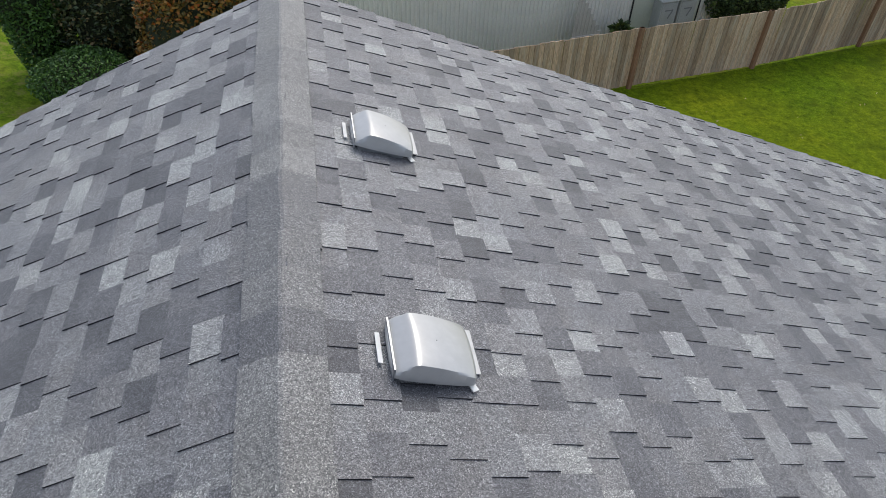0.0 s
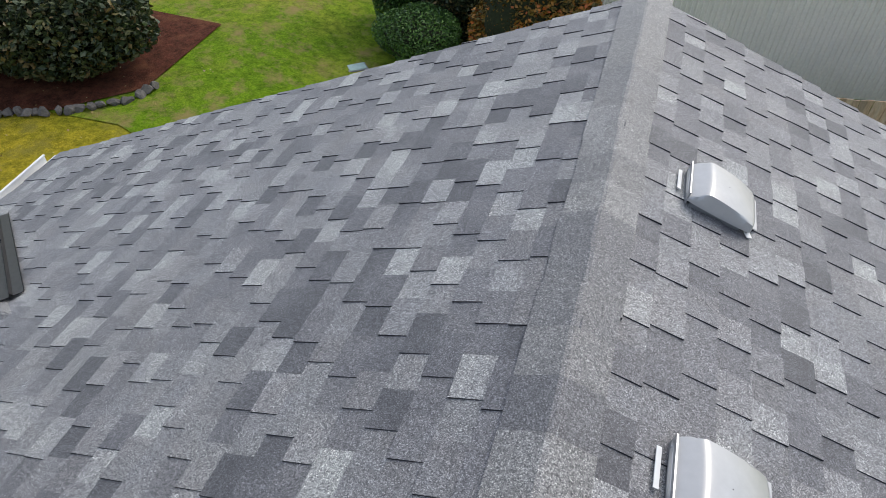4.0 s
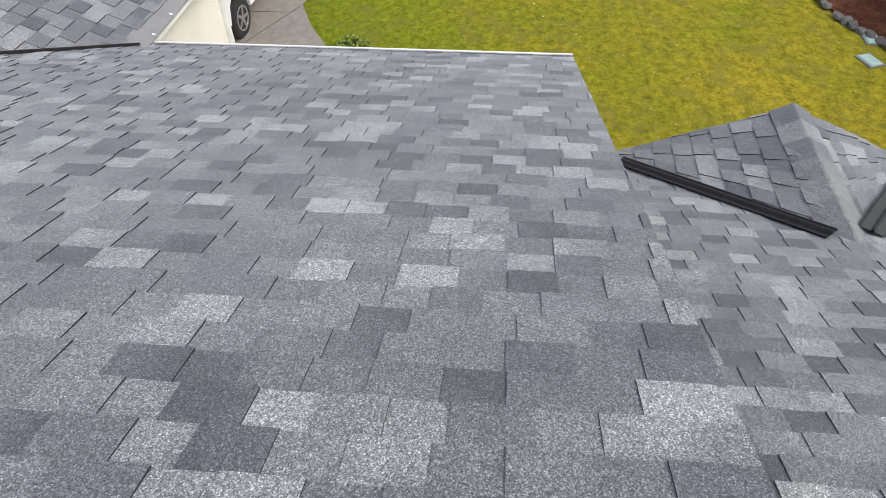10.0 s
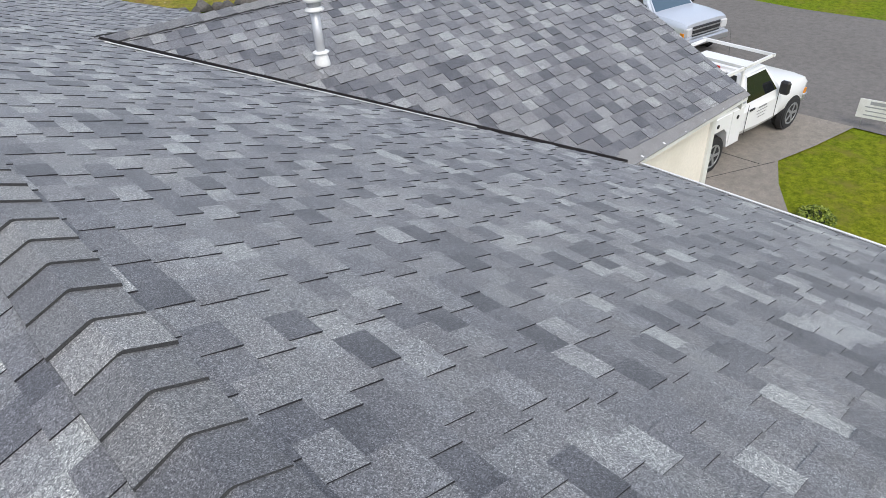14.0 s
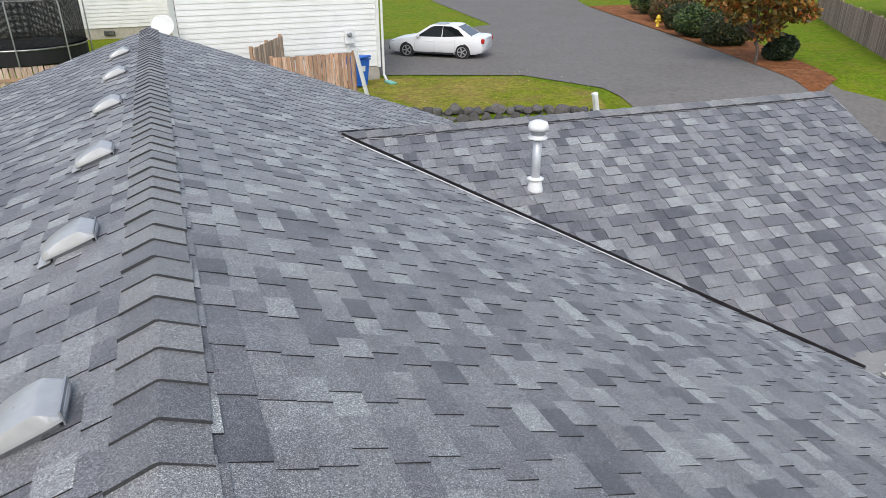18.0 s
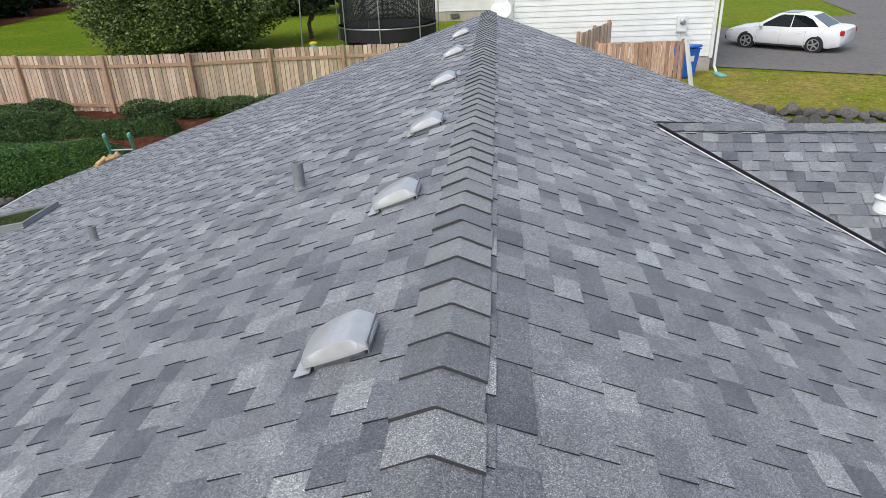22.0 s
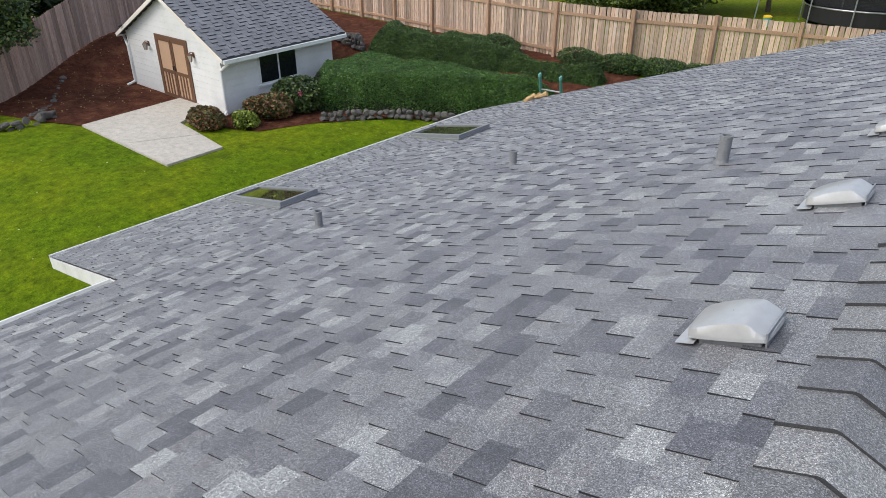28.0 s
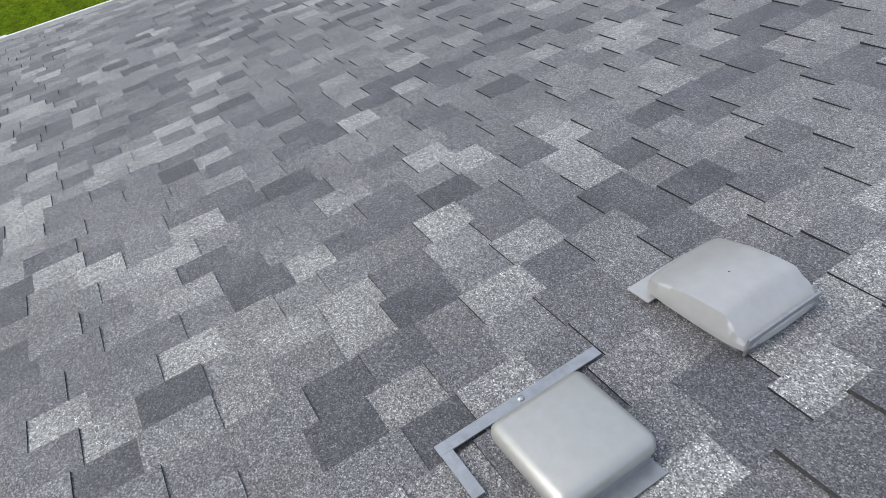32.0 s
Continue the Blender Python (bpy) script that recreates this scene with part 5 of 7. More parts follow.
def hedge(name, poly, z0, h, material, n, size, label, seed, lump=0.10):
    """A clipped hedge over a convex outline: rounded shoulders, uneven top, dense leaves, inner shade as a dark core.
    """
    r = np.random.default_rng(seed)
    P = np.array(poly)
    lo, hi = P.min(0) - 0.3, P.max(0) + 0.3
    edges = list(zip(P, np.roll(P, -1, 0)))
    turn = 1 if sum(a[0] * b[1] - a[1] * b[0] for a, b in edges) > 0 else -1

    def height(q):
        wob = 0.10 * np.sin(q[:, 0] * 3.1 + seed) * np.sin(q[:, 1] * 2.7 + 1)
        d = np.min([((b[0] - a[0]) * (q[:, 1] - a[1]) - (b[1] - a[1]) * (q[:, 0] - a[0])) * turn / np.linalg.norm(b - a) for a, b in edges], axis=0) + wob
        top = h + lump * (np.sin(q[:, 0] * 1.7 + seed * 2) * np.sin(q[:, 1] * 2.1 + seed) + 0.5 * np.sin(q[:, 0] * 4.3 + q[:, 1] * 3.7))
        return d, top * np.clip(d / 0.45, 0, 1) ** 0.38

    t = thing(name, (0, 0, 0), label, "hedge")
    xs, ys = np.arange(lo[0], hi[0] + 0.15, 0.15), np.arange(lo[1], hi[1] + 0.15, 0.15)
    g = np.array([(x, y) for x in xs for y in ys])
    d, top = height(g)
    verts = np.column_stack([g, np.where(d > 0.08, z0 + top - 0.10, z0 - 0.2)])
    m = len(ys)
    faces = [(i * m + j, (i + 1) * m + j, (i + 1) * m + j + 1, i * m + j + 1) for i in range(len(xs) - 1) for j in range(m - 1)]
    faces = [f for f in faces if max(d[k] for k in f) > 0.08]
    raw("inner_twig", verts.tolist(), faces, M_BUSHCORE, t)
    q = lo + r.random((n * 3, 2)) * (hi - lo)
    d, top = height(q)
    q, d, top = q[d > 0.02], d[d > 0.02], top[d > 0.02]
    shell = np.column_stack([q, z0 + top - 0.10 * r.random(len(q)) ** 2 + 0.05 * r.random(len(q)) ** 6])
    rim = d < 0.40
    fill = np.repeat(np.column_stack([q[rim], z0 + top[rim]]), 2, axis=0)
    fill[:, 2] = z0 + (fill[:, 2] - z0) * r.random(len(fill))
    near = np.repeat(d[rim], 2) < 0.16
    leaves("foliage", np.concatenate([shell, fill[near]]), size, material, t, seed)
    return t


def tree(name, x, y, h, trunk_h, radii, material, n, size, label, seed, z=None, r0=0.14, clumps=34):
    """A tree: tapered trunk, forking limbs, a crown of leaf clumps with gaps."""
    rng = random.Random(seed)
    r = np.random.default_rng(seed)
    z = gz(x, y) if z is None else z
    t = thing(name, (x, y, z), label, "tree")
    bm = bmesh.new()
    bend = Vector((rng.uniform(-0.1, 0.1), rng.uniform(-0.1, 0.1), trunk_h * 0.55))
    top = Vector((rng.uniform(-0.2, 0.2), rng.uniform(-0.2, 0.2), trunk_h))
    rod(bm, (0, 0, -0.15), bend, r0, r0 * 0.8)
    rod(bm, bend, top, r0 * 0.8, r0 * 0.6)
    centre = np.array((0, 0, h - radii[2]))
    heads = lumpy(r, clumps, radii, seed, 0.45) * 0.86 + centre
    for q in heads[:14]:
        mid = top.lerp(Vector(q), 0.5) + Vector((0, 0, -0.15))
        rod(bm, top - Vector((0, 0, rng.uniform(0, trunk_h * 0.3))), mid, r0 * 0.4, r0 * 0.25, 6)
        rod(bm, mid, Vector(q), r0 * 0.25, r0 * 0.08, 6)
    part("trunk", bm, M_TRUNK, t, "bark-covered trunk and limbs")
    per = max(8, n // clumps)
    spread = min(radii) * 0.34
    pts = np.concatenate([q + lumpy(r, per, (spread * 1.3, spread * 1.3, spread * 0.85), seed + i, 0.35) for i, q in enumerate(heads)])
    leaves("crown", pts, size, material, t, seed)
    return t


hedge("hedge", [(16.6, -13.8), (10.6, -17.8), (10.6, -18.6), (18.4, -17.9), (18.4, -15.3)], 0.7, 1.15, M_HEDGELIGHT, 120000, 0.034, "broad clipped green hedge above the low stone wall", 1, 0.05)
hedge("hedge", [(19.2, -18.4), (13.0, -18.6), (12.7, -20.2), (19.3, -20.4)], 1.15, 1.26, M_HEDGE, 72000, 0.036, "long dark green hedge before the cedar fence", 2, 0.11)
hedge("hedge", [(13.4, -18.75), (9.4, -18.85), (9.2, -19.6), (13.3, -19.9)], 1.15, 1.02, M_HEDGE, 36000, 0.036, "lower end of the dark hedge near the ladder", 5, 0.10)
for i, (x, y, rx) in enumerate(((14.6, -20.9, 0.9), (10.9, -20.55, 0.9), (9.5, -20.6, 0.8), (8.2, -20.8, 0.8), (6.9, -20.9, 0.8))):
    bush("groundcover", x, y, (rx, 0.45, 0.32), M_HEDGE, 1500, 0.07, "low green mound at the foot of the fence", 90 + i)
bush("hydrangea", 17.7, -10.5, (0.62, 0.5, 0.33), M_RUST, 1500, 0.11, "rust-tinged hydrangea bush beside the shed path", 3)
bush("hydrangea", 16.9, -11.3, (0.45, 0.4, 0.26), M_LIME, 500, 0.11, "yellow-green low shrub beside the shed", 4, z=0.68)
bush("hydrangea", 17.3, -12.5, (0.80, 0.7, 0.40), M_RUST, 2300, 0.12, "large hydrangea bush with rusty fading leaves", 5)
bush("hydrangea", 17.2, -13.6, (0.9, 0.8, 0.52), M_LEAF, 2000, 0.13, "green hydrangea bush with pink flower heads", 6, blooms=(M_PINK, 9))
bush("shrub", 17.4, -15.0, (0.6, 0.6, 0.62), M_DARKLEAF, 1300, 0.09, "small dark conical evergreen at the shed corner", 7)
tree("tree", 25.0, -7.2, 4.6, 1.5, (1.7, 1.7, 1.5), M_LEAF, 16000, 0.085, "small leafy green garden tree on the bark mulch", 8, r0=0.07)
bush("shrub", -11.9, -3.3, (0.50, 0.32, 0.16), M_LIME, 700, 0.08, "low yellow-green shrub beside the driveway", 9)
bush("shrub", -7.7, 4.9, (0.7, 0.6, 0.62), M_LIME, 1500, 0.10, "yellow-green shrub below the entry eave", 10)
bush("shrub", -7.2, 6.6, (1.3, 0.8, 0.62), M_LIME, 2600, 0.10, "spreading yellow-green shrub beside the lawn", 11)
bush("laurel", -13.0, 10.7, (3.3, 1.7, 1.3), M_LAUREL, 11000, 0.16, "large clipped laurel shrub in the front bed", 12)
bush("laurel", -18.0, 10.8, (2.4, 1.8, 1.25), M_LAUREL, 6000, 0.16, "large clipped laurel shrub in the front bed", 13)
bush("clipped_bush", -4.75, 14.3, (1.05, 0.95, 0.66), M_HEDGELIGHT, 4500, 0.075, "round clipped dark green bush", 14)
bush("cedar", -5.9, 15.9, (0.75, 0.75, 2.3), M_HEDGELIGHT, 6500, 0.09, "tall narrow columnar cedar", 15, "tree")
bush("shrub", -2.1, 14.3, (1.5, 0.7, 1.5), M_AUTUMN, 5200, 0.11, "autumn-toned shrub with orange and green leaves", 16)
bush("shrub", -4.0, 16.0, (1.5, 1.0, 1.6), M_LAUREL, 4600, 0.11, "brown and olive shrub behind the clipped bush", 17)
bush("shrub", -8.4, 19.5, (1.1, 0.9, 0.5), M_LIME, 1400, 0.09, "flower bed with yellow grasses", 18, blooms=(M_RED, 6))
bush("shrub", 12.6, 17.0, (1.25, 0.8, 0.85), M_LEAF, 4200, 0.09, "green shrub with small pink flowers beside the wall", 19, blooms=(M_PINK, 7))

# trees and shrubs behind the cedar fence
tree("tree", 15.2, -34.0, 5.6, 0.8, (5.2, 4.0, 3.0), M_TREELEAF, 80000, 0.105, "broad green leafy tree behind the cedar fence", 21, r0=0.13, clumps=70)
tree("tree", 10.2, -38.0, 6.0, 1.4, (2.6, 2.4, 2.3), M_DARKLEAF, 5000, 0.24, "dark tree beside the trampoline", 22)
for i, (x, y, rx, rz) in enumerate(((43.5, -57, 5, 3.2), (46, -50, 5, 3.4), (41.5, -49, 3.5, 2.6), (42, -42.5, 4, 2.8), (48, -43, 5, 3.4), (39.5, -37.5, 3, 2.4), (45, -36, 4, 2.8), (39, -31, 3, 2.2), (45.5, -66, 4.5, 3.4), (51, -59, 6, 4.0), (16, -52, 5, 3.0), (36.5, -28.2, 2.2, 1.9), (41, -27.5, 2.8, 2.4), (46, -30, 4.0, 3.0), (37.3, -33.5, 2.4, 2.0), (38, -14, 3.2, 2.6), (35.2, -8.6, 2.8, 2.4), (41, -19, 3.4, 2.8), (33.5, -3.5, 2.8, 2.4))):
    bush("conifer", x, y, (rx, rx * 0.7, rz), M_DARKLEAF, 5200, 0.38, "dark dense evergreen thicket behind the lawn", 30 + i, "conifer")
for i, (x, y) in enumerate(((30, -88), (50, -76), (54, -62), (60, -48), (56, -34), (18, -70), (8, -72), (-2, -74), (48, -22), (50, -8))):
    tree("conifer", x, y, 15, 2.5, (5.5, 5.5, 6.5), M_DARKLEAF, 6000, 0.55, "tall dark conifer far beyond the yards", 50 + i, r0=0.3)
tree("conifer", 41.5, -33.5, 8.5, 1.6, (3.4, 3.4, 3.6), M_DARKLEAF, 9000, 0.32, "tall dark evergreen behind the cedar fence", 47, r0=0.2, clumps=60)
# across the street
tree("tree", -24.6, -23.4, 4.6, 1.1, (2.2, 2.1, 1.65), M_AUTUMN, 6500, 0.17, "small tree turning orange beside the street", 61, r0=0.09)
for i, (x, y, rx, rz, m) in enumerate(((-27.6, -28.5, 1.4, 0.8, M_LAUREL), (-28.8, -31.6, 1.6, 0.9, M_LEAF), (-30.3, -34.8, 1.4, 0.8, M_LAUREL), (-32.5, -38.5, 1.8, 1.0, M_RUST), (-35, -43, 2.2, 1.2, M_LEAF), (-26.2, -23.6, 0.8, 0.6, M_DARKLEAF))):
    bush("shrub", x, y, (rx, rx * 0.8, rz), m, 2200, 0.16, "roadside shrub in the bark mulch strip", 70 + i)
for i, (x, y) in enumerate(((-47, -30), (-48, -44), (-52, -18), (-44, -56))):
    tree("tree", x, y, 9, 2.0, (4.2, 4.2, 3.6), M_DARKLEAF, 4500, 0.40, "dark tree behind the far fence", 80 + i, r0=0.2)


# fallen leaves on the grass
for x0, x1, y0, y1, n, sd in ((-16.5, -5, -2, 12, 420, 1), (4, 24, 3, 13, 200, 2), (11, 22, -16, -3, 120, 3), (-15, -8, -26, -20, 160, 4), (22, 30, -14, -7, 300, 5)):
    r = np.random.default_rng(200 + sd)
    p = np.column_stack([r.uniform(x0, x1, n), r.uniform(y0, y1, n)])
    pts = np.array([(x, y, gz(x, y) + 0.055) for x, y in p])
    ob = leaves("fallen_leaves", pts, 0.042, M_LITTER, None, 300 + sd, 1.2)
    tagged(ob, "scattered pale fallen leaves on the grass", "leaves", "", "stuff")

# ---------- garden shed ----------
def hexa(P, u0, u1, v0, v1, z0, z1):
    """A block between ground coordinates u and v of the mapping P and two heights."""
    bm = bmesh.new()
    lo = [bm.verts.new((*P(u, v), z0)) for u, v in ((u0, v0), (u1, v0), (u1, v1), (u0, v1))]
    hi = [bm.verts.new((*P(u, v), z1)) for u, v in ((u0, v0), (u1, v0), (u1, v1), (u0, v1))]
    bm.faces.new(lo[::-1])
    bm.faces.new(hi)
    for i in range(4):
        j = (i + 1) % 4
        bm.faces.new((lo[i], lo[j], hi[j], hi[i]))
    return bm


def solid(corners, thick):
    """A plank or sheet: outline corners extruded by a vector."""
    bm = bmesh.new()
    t = Vector(thick)
    a = [bm.verts.new(p) for p in corners]
    b = [bm.verts.new(Vector(p) + t) for p in corners]
    bm.faces.new(a)
    bm.faces.new(b[::-1])
    for i in range(len(a)):
        j = (i + 1) % len(a)
        bm.faces.new((a[i], a[j], b[j], b[i]))
    return bm


SZ, SW, SL, SH, SP = 0.70, 5.94, 5.0, 1.95, 3.35      # shed: floor, width, depth, eave and peak heights


def shed_at(u, v):
    return (18.36 + u + 0.12 * v, -11.65 - 0.02 * u - 0.99 * v)


shed = tagged(new("garden_shed"), "white lap-sided garden shed with brown double door and shingle roof", "shed")
for name, q in (("wall_front", (0, SW, 0, 0.1)), ("wall_rear", (0, SW, SL - 0.1, SL)), ("wall_side", (0, 0.1, 0.1, SL - 0.1)), ("wall_side", (SW - 0.1, SW, 0.1, SL - 0.1))):
    part(name, hexa(shed_at, *q, SZ - 0.3, SZ + SH), M_SIDING, shed)
for v in (0.0, SL - 0.1):
    a, b, c = (Vector((*shed_at(u, v), z)) for u, z in ((0, SZ + SH), (SW, SZ + SH), (SW / 2, SZ + SP)))
    part("gable", solid([a, b, c], (0.012, -0.099, 0)), M_SIDING, shed)
rows_n = 16
for i in range(rows_n):                        # lap boards on the front and on the side
    z = SZ + 0.05 + i * 0.205
    half = SW / 2 if z < SZ + SH - 0.1 else SW / 2 * max(0, (SP - (z - SZ) - 0.12) / (SP - SH))
    if half > 0.2:
        u0, u1 = SW / 2 - half + 0.02, SW / 2 + half - 0.02
        a, b = shed_at(u0, 0), shed_at(u1, 0)
        part("board", solid([(*a, z), (*b, z), (*b, z + 0.2), (*a, z + 0.2)], (0, 0.012, 0)), M_SIDING, shed)
    if z < SZ + SH - 0.15:
        a, b = shed_at(0, 0.03), shed_at(0, SL)
        part("board", solid([(*a, z), (*b, z), (*b, z + 0.2), (*a, z + 0.2)], (-0.012, 0, 0)), M_SIDING, shed)
for sgn in (1, -1):                            # roof planes
    ue = -0.45 if sgn > 0 else SW + 0.45
    ze = SZ + SH - 0.45 * (SP - SH) / (SW / 2)
    pts = [Vector((*shed_at(u, v), z)) for u, v, z in ((SW / 2, -0.22, SZ + SP), (SW / 2, SL + 0.35, SZ + SP), (ue, SL + 0.35, ze), (ue, -0.22, ze))]
    roof = part("roof", solid([p + Vector((0, 0, 0.12)) for p in pts], (0, 0, -0.10)), M_FELT, shed, "dark shingle roof plane")
    n = 20
    rng = random.Random(90 + sgn)
    vv, ff, edge_of = [], [], []
    tooth = True
    for k in range(n):
        f = -rng.uniform(0.0, 0.05)
        while f < 1:
            g = min(1.0, f + rng.uniform(0.030, 0.055))
            f = max(f, 0.0)
            tooth = not tooth
            th = 0.026 if tooth else 0.004
            edge_of += [0, 1, 1, 1] if tooth else [0, 0, 0, 0]
            c = [pts[0].lerp(pts[1], f).lerp(pts[3].lerp(pts[2], f), k / n), pts[0].lerp(pts[1], g).lerp(pts[3].lerp(pts[2], g), k / n),
                 pts[0].lerp(pts[1], g).lerp(pts[3].lerp(pts[2], g), (k + 1) / n), pts[0].lerp(pts[1], f).lerp(pts[3].lerp(pts[2], f), (k + 1) / n)]
            i = len(vv)
            up = Vector((0, 0, 0.125))
            vv += [tuple(c[0] + up), tuple(c[1] + up), tuple(c[2] + up + Vector((0, 0, th))), tuple(c[3] + up + Vector((0, 0, th))), tuple(c[3] + up), tuple(c[2] + up)]
            ff += [(i, i + 1, i + 2, i + 3), (i + 3, i + 2, i + 5, i + 4), (i, i + 3, i + 4), (i + 1, i + 5, i + 2)]
            f = g
    ob = raw("shingle_courses", vv, ff, M_SHEDROOF, roof)
    ob.data.materials.append(M_EDGE)
    ob.data.polygons.foreach_set("material_index", edge_of)
    tagged(ob, "dark grey shingle tabs in courses", "", "", "stuff")
    for v0, v1 in ((-0.24, -0.21), (SL + 0.34, SL + 0.37)):
        a, b = Vector((*shed_at(SW / 2, v0), SZ + SP + 0.10)), Vector((*shed_at(ue, v0), ze + 0.10))
        part("barge_board", solid([a, b, b - Vector((0, 0, 0.13)), a - Vector((0, 0, 0.13))], (0, -0.03, 0)), M_CREAM, shed, "cream barge board")
    uo = ue - 0.10 * sgn
    part("gutter", hexa(shed_at, min(ue, uo), max(ue, uo), -0.20, SL + 0.32, ze - 0.04, ze + 0.07), M_WHITE, shed, "white eave gutter")
    ud = 0.0 - 0.05 if sgn > 0 else SW + 0.05
    g = shed_at(ue, 0.05)
    w = shed_at(ud, -0.06)
    dp = tube([(*g, ze - 0.03), (*w, ze - 0.32), (*w, SZ + 0.15), (w[0] - 0.25 * sgn if sgn > 0 else w[0] + 0.02, w[1] + 0.3, SZ + 0.06)], 0.045, 8)
    part("downpipe", dp, M_WHITE, shed, "white downpipe")
for u in (0.0, SW):
    part("corner_trim", hexa(shed_at, u - 0.03, u + 0.05, -0.03, 0.06, SZ, SZ + SH), M_WHITE, shed)
# double door
D0, D1, DH = 1.92, 3.78, 1.98
for k, (a, b) in enumerate(((D0, (D0 + D1) / 2 - 0.01), ((D0 + D1) / 2 + 0.01, D1))):
    leaf = part("door", hexa(shed_at, a, b, -0.035, -0.02, SZ + 0.02, SZ + DH), M_TANDOOR, shed, "tan and brown shed door leaf")
    for u0, u1, z0, z1 in ((a, a + 0.09, 0.02, DH), (b - 0.09, b, 0.02, DH), (a + 0.09, b - 0.09, 0.02, 0.14), (a + 0.09, b - 0.09, 0.86, 0.97), (a + 0.09, b - 0.09, DH - 0.08, DH)):
        part("door_rail", hexa(shed_at, u0, u1, -0.055, -0.035, SZ + z0, SZ + z1), M_BROWN, leaf, "brown door rail")
    for i in range(3):
        u = a + 0.09 + (b - a - 0.18) * (i + 1) / 4
        part("door_slat", hexa(shed_at, u - 0.035, u + 0.035, -0.052, -0.035, SZ + 0.14, SZ + 0.86), M_BROWN, leaf, "brown door slat")
    part("door_handle", hexa(shed_at, (b - 0.06) if k == 0 else a + 0.03, (b - 0.03) if k == 0 else a + 0.06, -0.08, -0.055, SZ + 1.0, SZ + 1.15), M_BLACK, leaf, "black handle")
for u0, u1, z0, z1 in ((D0 - 0.10, D0, 0, DH + 0.10), (D1, D1 + 0.10, 0, DH + 0.10), (D0, D1, DH, DH + 0.10)):
    part("door_frame", hexa(shed_at, u0, u1, -0.05, -0.012, SZ + z0, SZ + z1), M_BROWN, shed, "brown door frame")
# side window with two panes
W0, W1, WZ0, WZ1 = 1.45, 3.2, 0.66, 1.68
win = part("window", hexa(shed_at, -0.03, 0.0, W0, W1, SZ + WZ0, SZ + WZ1), M_WHITE, shed, "white-framed two-pane window")
for v0, v1 in ((W0 + 0.07, (W0 + W1) / 2 - 0.03), ((W0 + W1) / 2 + 0.03, W1 - 0.07)):
    part("pane", hexa(shed_at, -0.038, -0.03, v0, v1, SZ + WZ0 + 0.07, SZ + WZ1 - 0.07), M_GLASS, win, "dark window pane")
    part("sash", hexa(shed_at, -0.044, -0.03, v0 - 0.03, v0, SZ + WZ0 + 0.04, SZ + WZ1 - 0.04), M_WHITE, win)
part("window_sill", hexa(shed_at, -0.07, -0.012, W0 - 0.06, W1 + 0.06, SZ + WZ0 - 0.06, SZ + WZ0), M_WHITE, win)


def lantern(x, y, z, label):
    t = thing("wall_lantern", (x, y, z), label, "wall lamp", "lanterns beside the shed door")
    part("back_plate", box((0, 0.01, 0.06), (0.10, 0.02, 0.16)), M_BROWN, t)
    bm = tube([(0, 0.02, 0.12), (0, 0.12, 0.16), (0, 0.14, 0.10)], 0.012, 6)
    part("arm", bm, M_BROWN, t)
    cage = part("cage", lathe([(0.045, -0.14), (0.085, 0.05), (0.09, 0.06)], 4), glass("lantern_glass", (0.5, 0.45, 0.38), 0.15), t, "glass lantern body")
    cage.matrix_basis = pose(0, 0.14, 0)
    lid = part("cap", lathe([(0.11, 0.06), (0.06, 0.11), (0.015, 0.14)], 4), M_BROWN, t, "bronze lantern cap")
    lid.matrix_basis = pose(0, 0.14, 0)
    for i in range(4):
        a = i * math.pi / 2
        part("bar", rod(bmesh.new(), (0.047 * math.cos(a), 0.14 + 0.047 * math.sin(a), -0.14), (0.09 * math.cos(a), 0.14 + 0.09 * math.sin(a), 0.06), 0.008, n=6), M_BROWN, t)
    return t


for u in (1.50, 4.42):
    p = shed_at(u, -0.014)
    lantern(p[0], p[1], SZ + 1.62, "bronze coach lantern on the shed wall")


# ---------- neighbouring white house ----------
NZ = 1.70
house = tagged(new("neighbour_house"), "white lap-sided neighbouring house on a concrete foundation", "house")


def sided_wall(a, b, z0, z1, out, n_board):
    """Wall with lap boards on its outer face, standing on a concrete footing."""
    A, B, o = Vector((*a, 0)), Vector((*b, 0)), Vector((*out, 0))
    part("wall", solid([A + Vector((0, 0, z0)), B + Vector((0, 0, z0)), B + Vector((0, 0, z1)), A + Vector((0, 0, z1))], -o * 0.2), M_SIDING, house)
    part("foundation", solid([A + o * -0.02 + Vector((0, 0, NZ - 0.4)), B + o * -0.02 + Vector((0, 0, NZ - 0.4)), B + o * -0.02 + Vector((0, 0, z0)), A + o * -0.02 + Vector((0, 0, z0))], -o * 0.18), M_CONCRETE, house, "concrete footing")
    h = (z1 - z0) / n_board
    for i in range(n_board):
        z = z0 + i * h
        vv = [A + Vector((0, 0, z)) + o * 0.030, B + Vector((0, 0, z)) + o * 0.030, B + Vector((0, 0, z + h)) + o * 0.006, A + Vector((0, 0, z + h)) + o * 0.006]
        bm = bmesh.new()
        f = [bm.verts.new(v) for v in vv]
        g = [bm.verts.new(A + Vector((0, 0, z))), bm.verts.new(B + Vector((0, 0, z)))]
        bm.faces.new(f)
        bm.faces.new((f[0], g[0], g[1], f[1]))
        part("board", bm, M_SIDING, house)


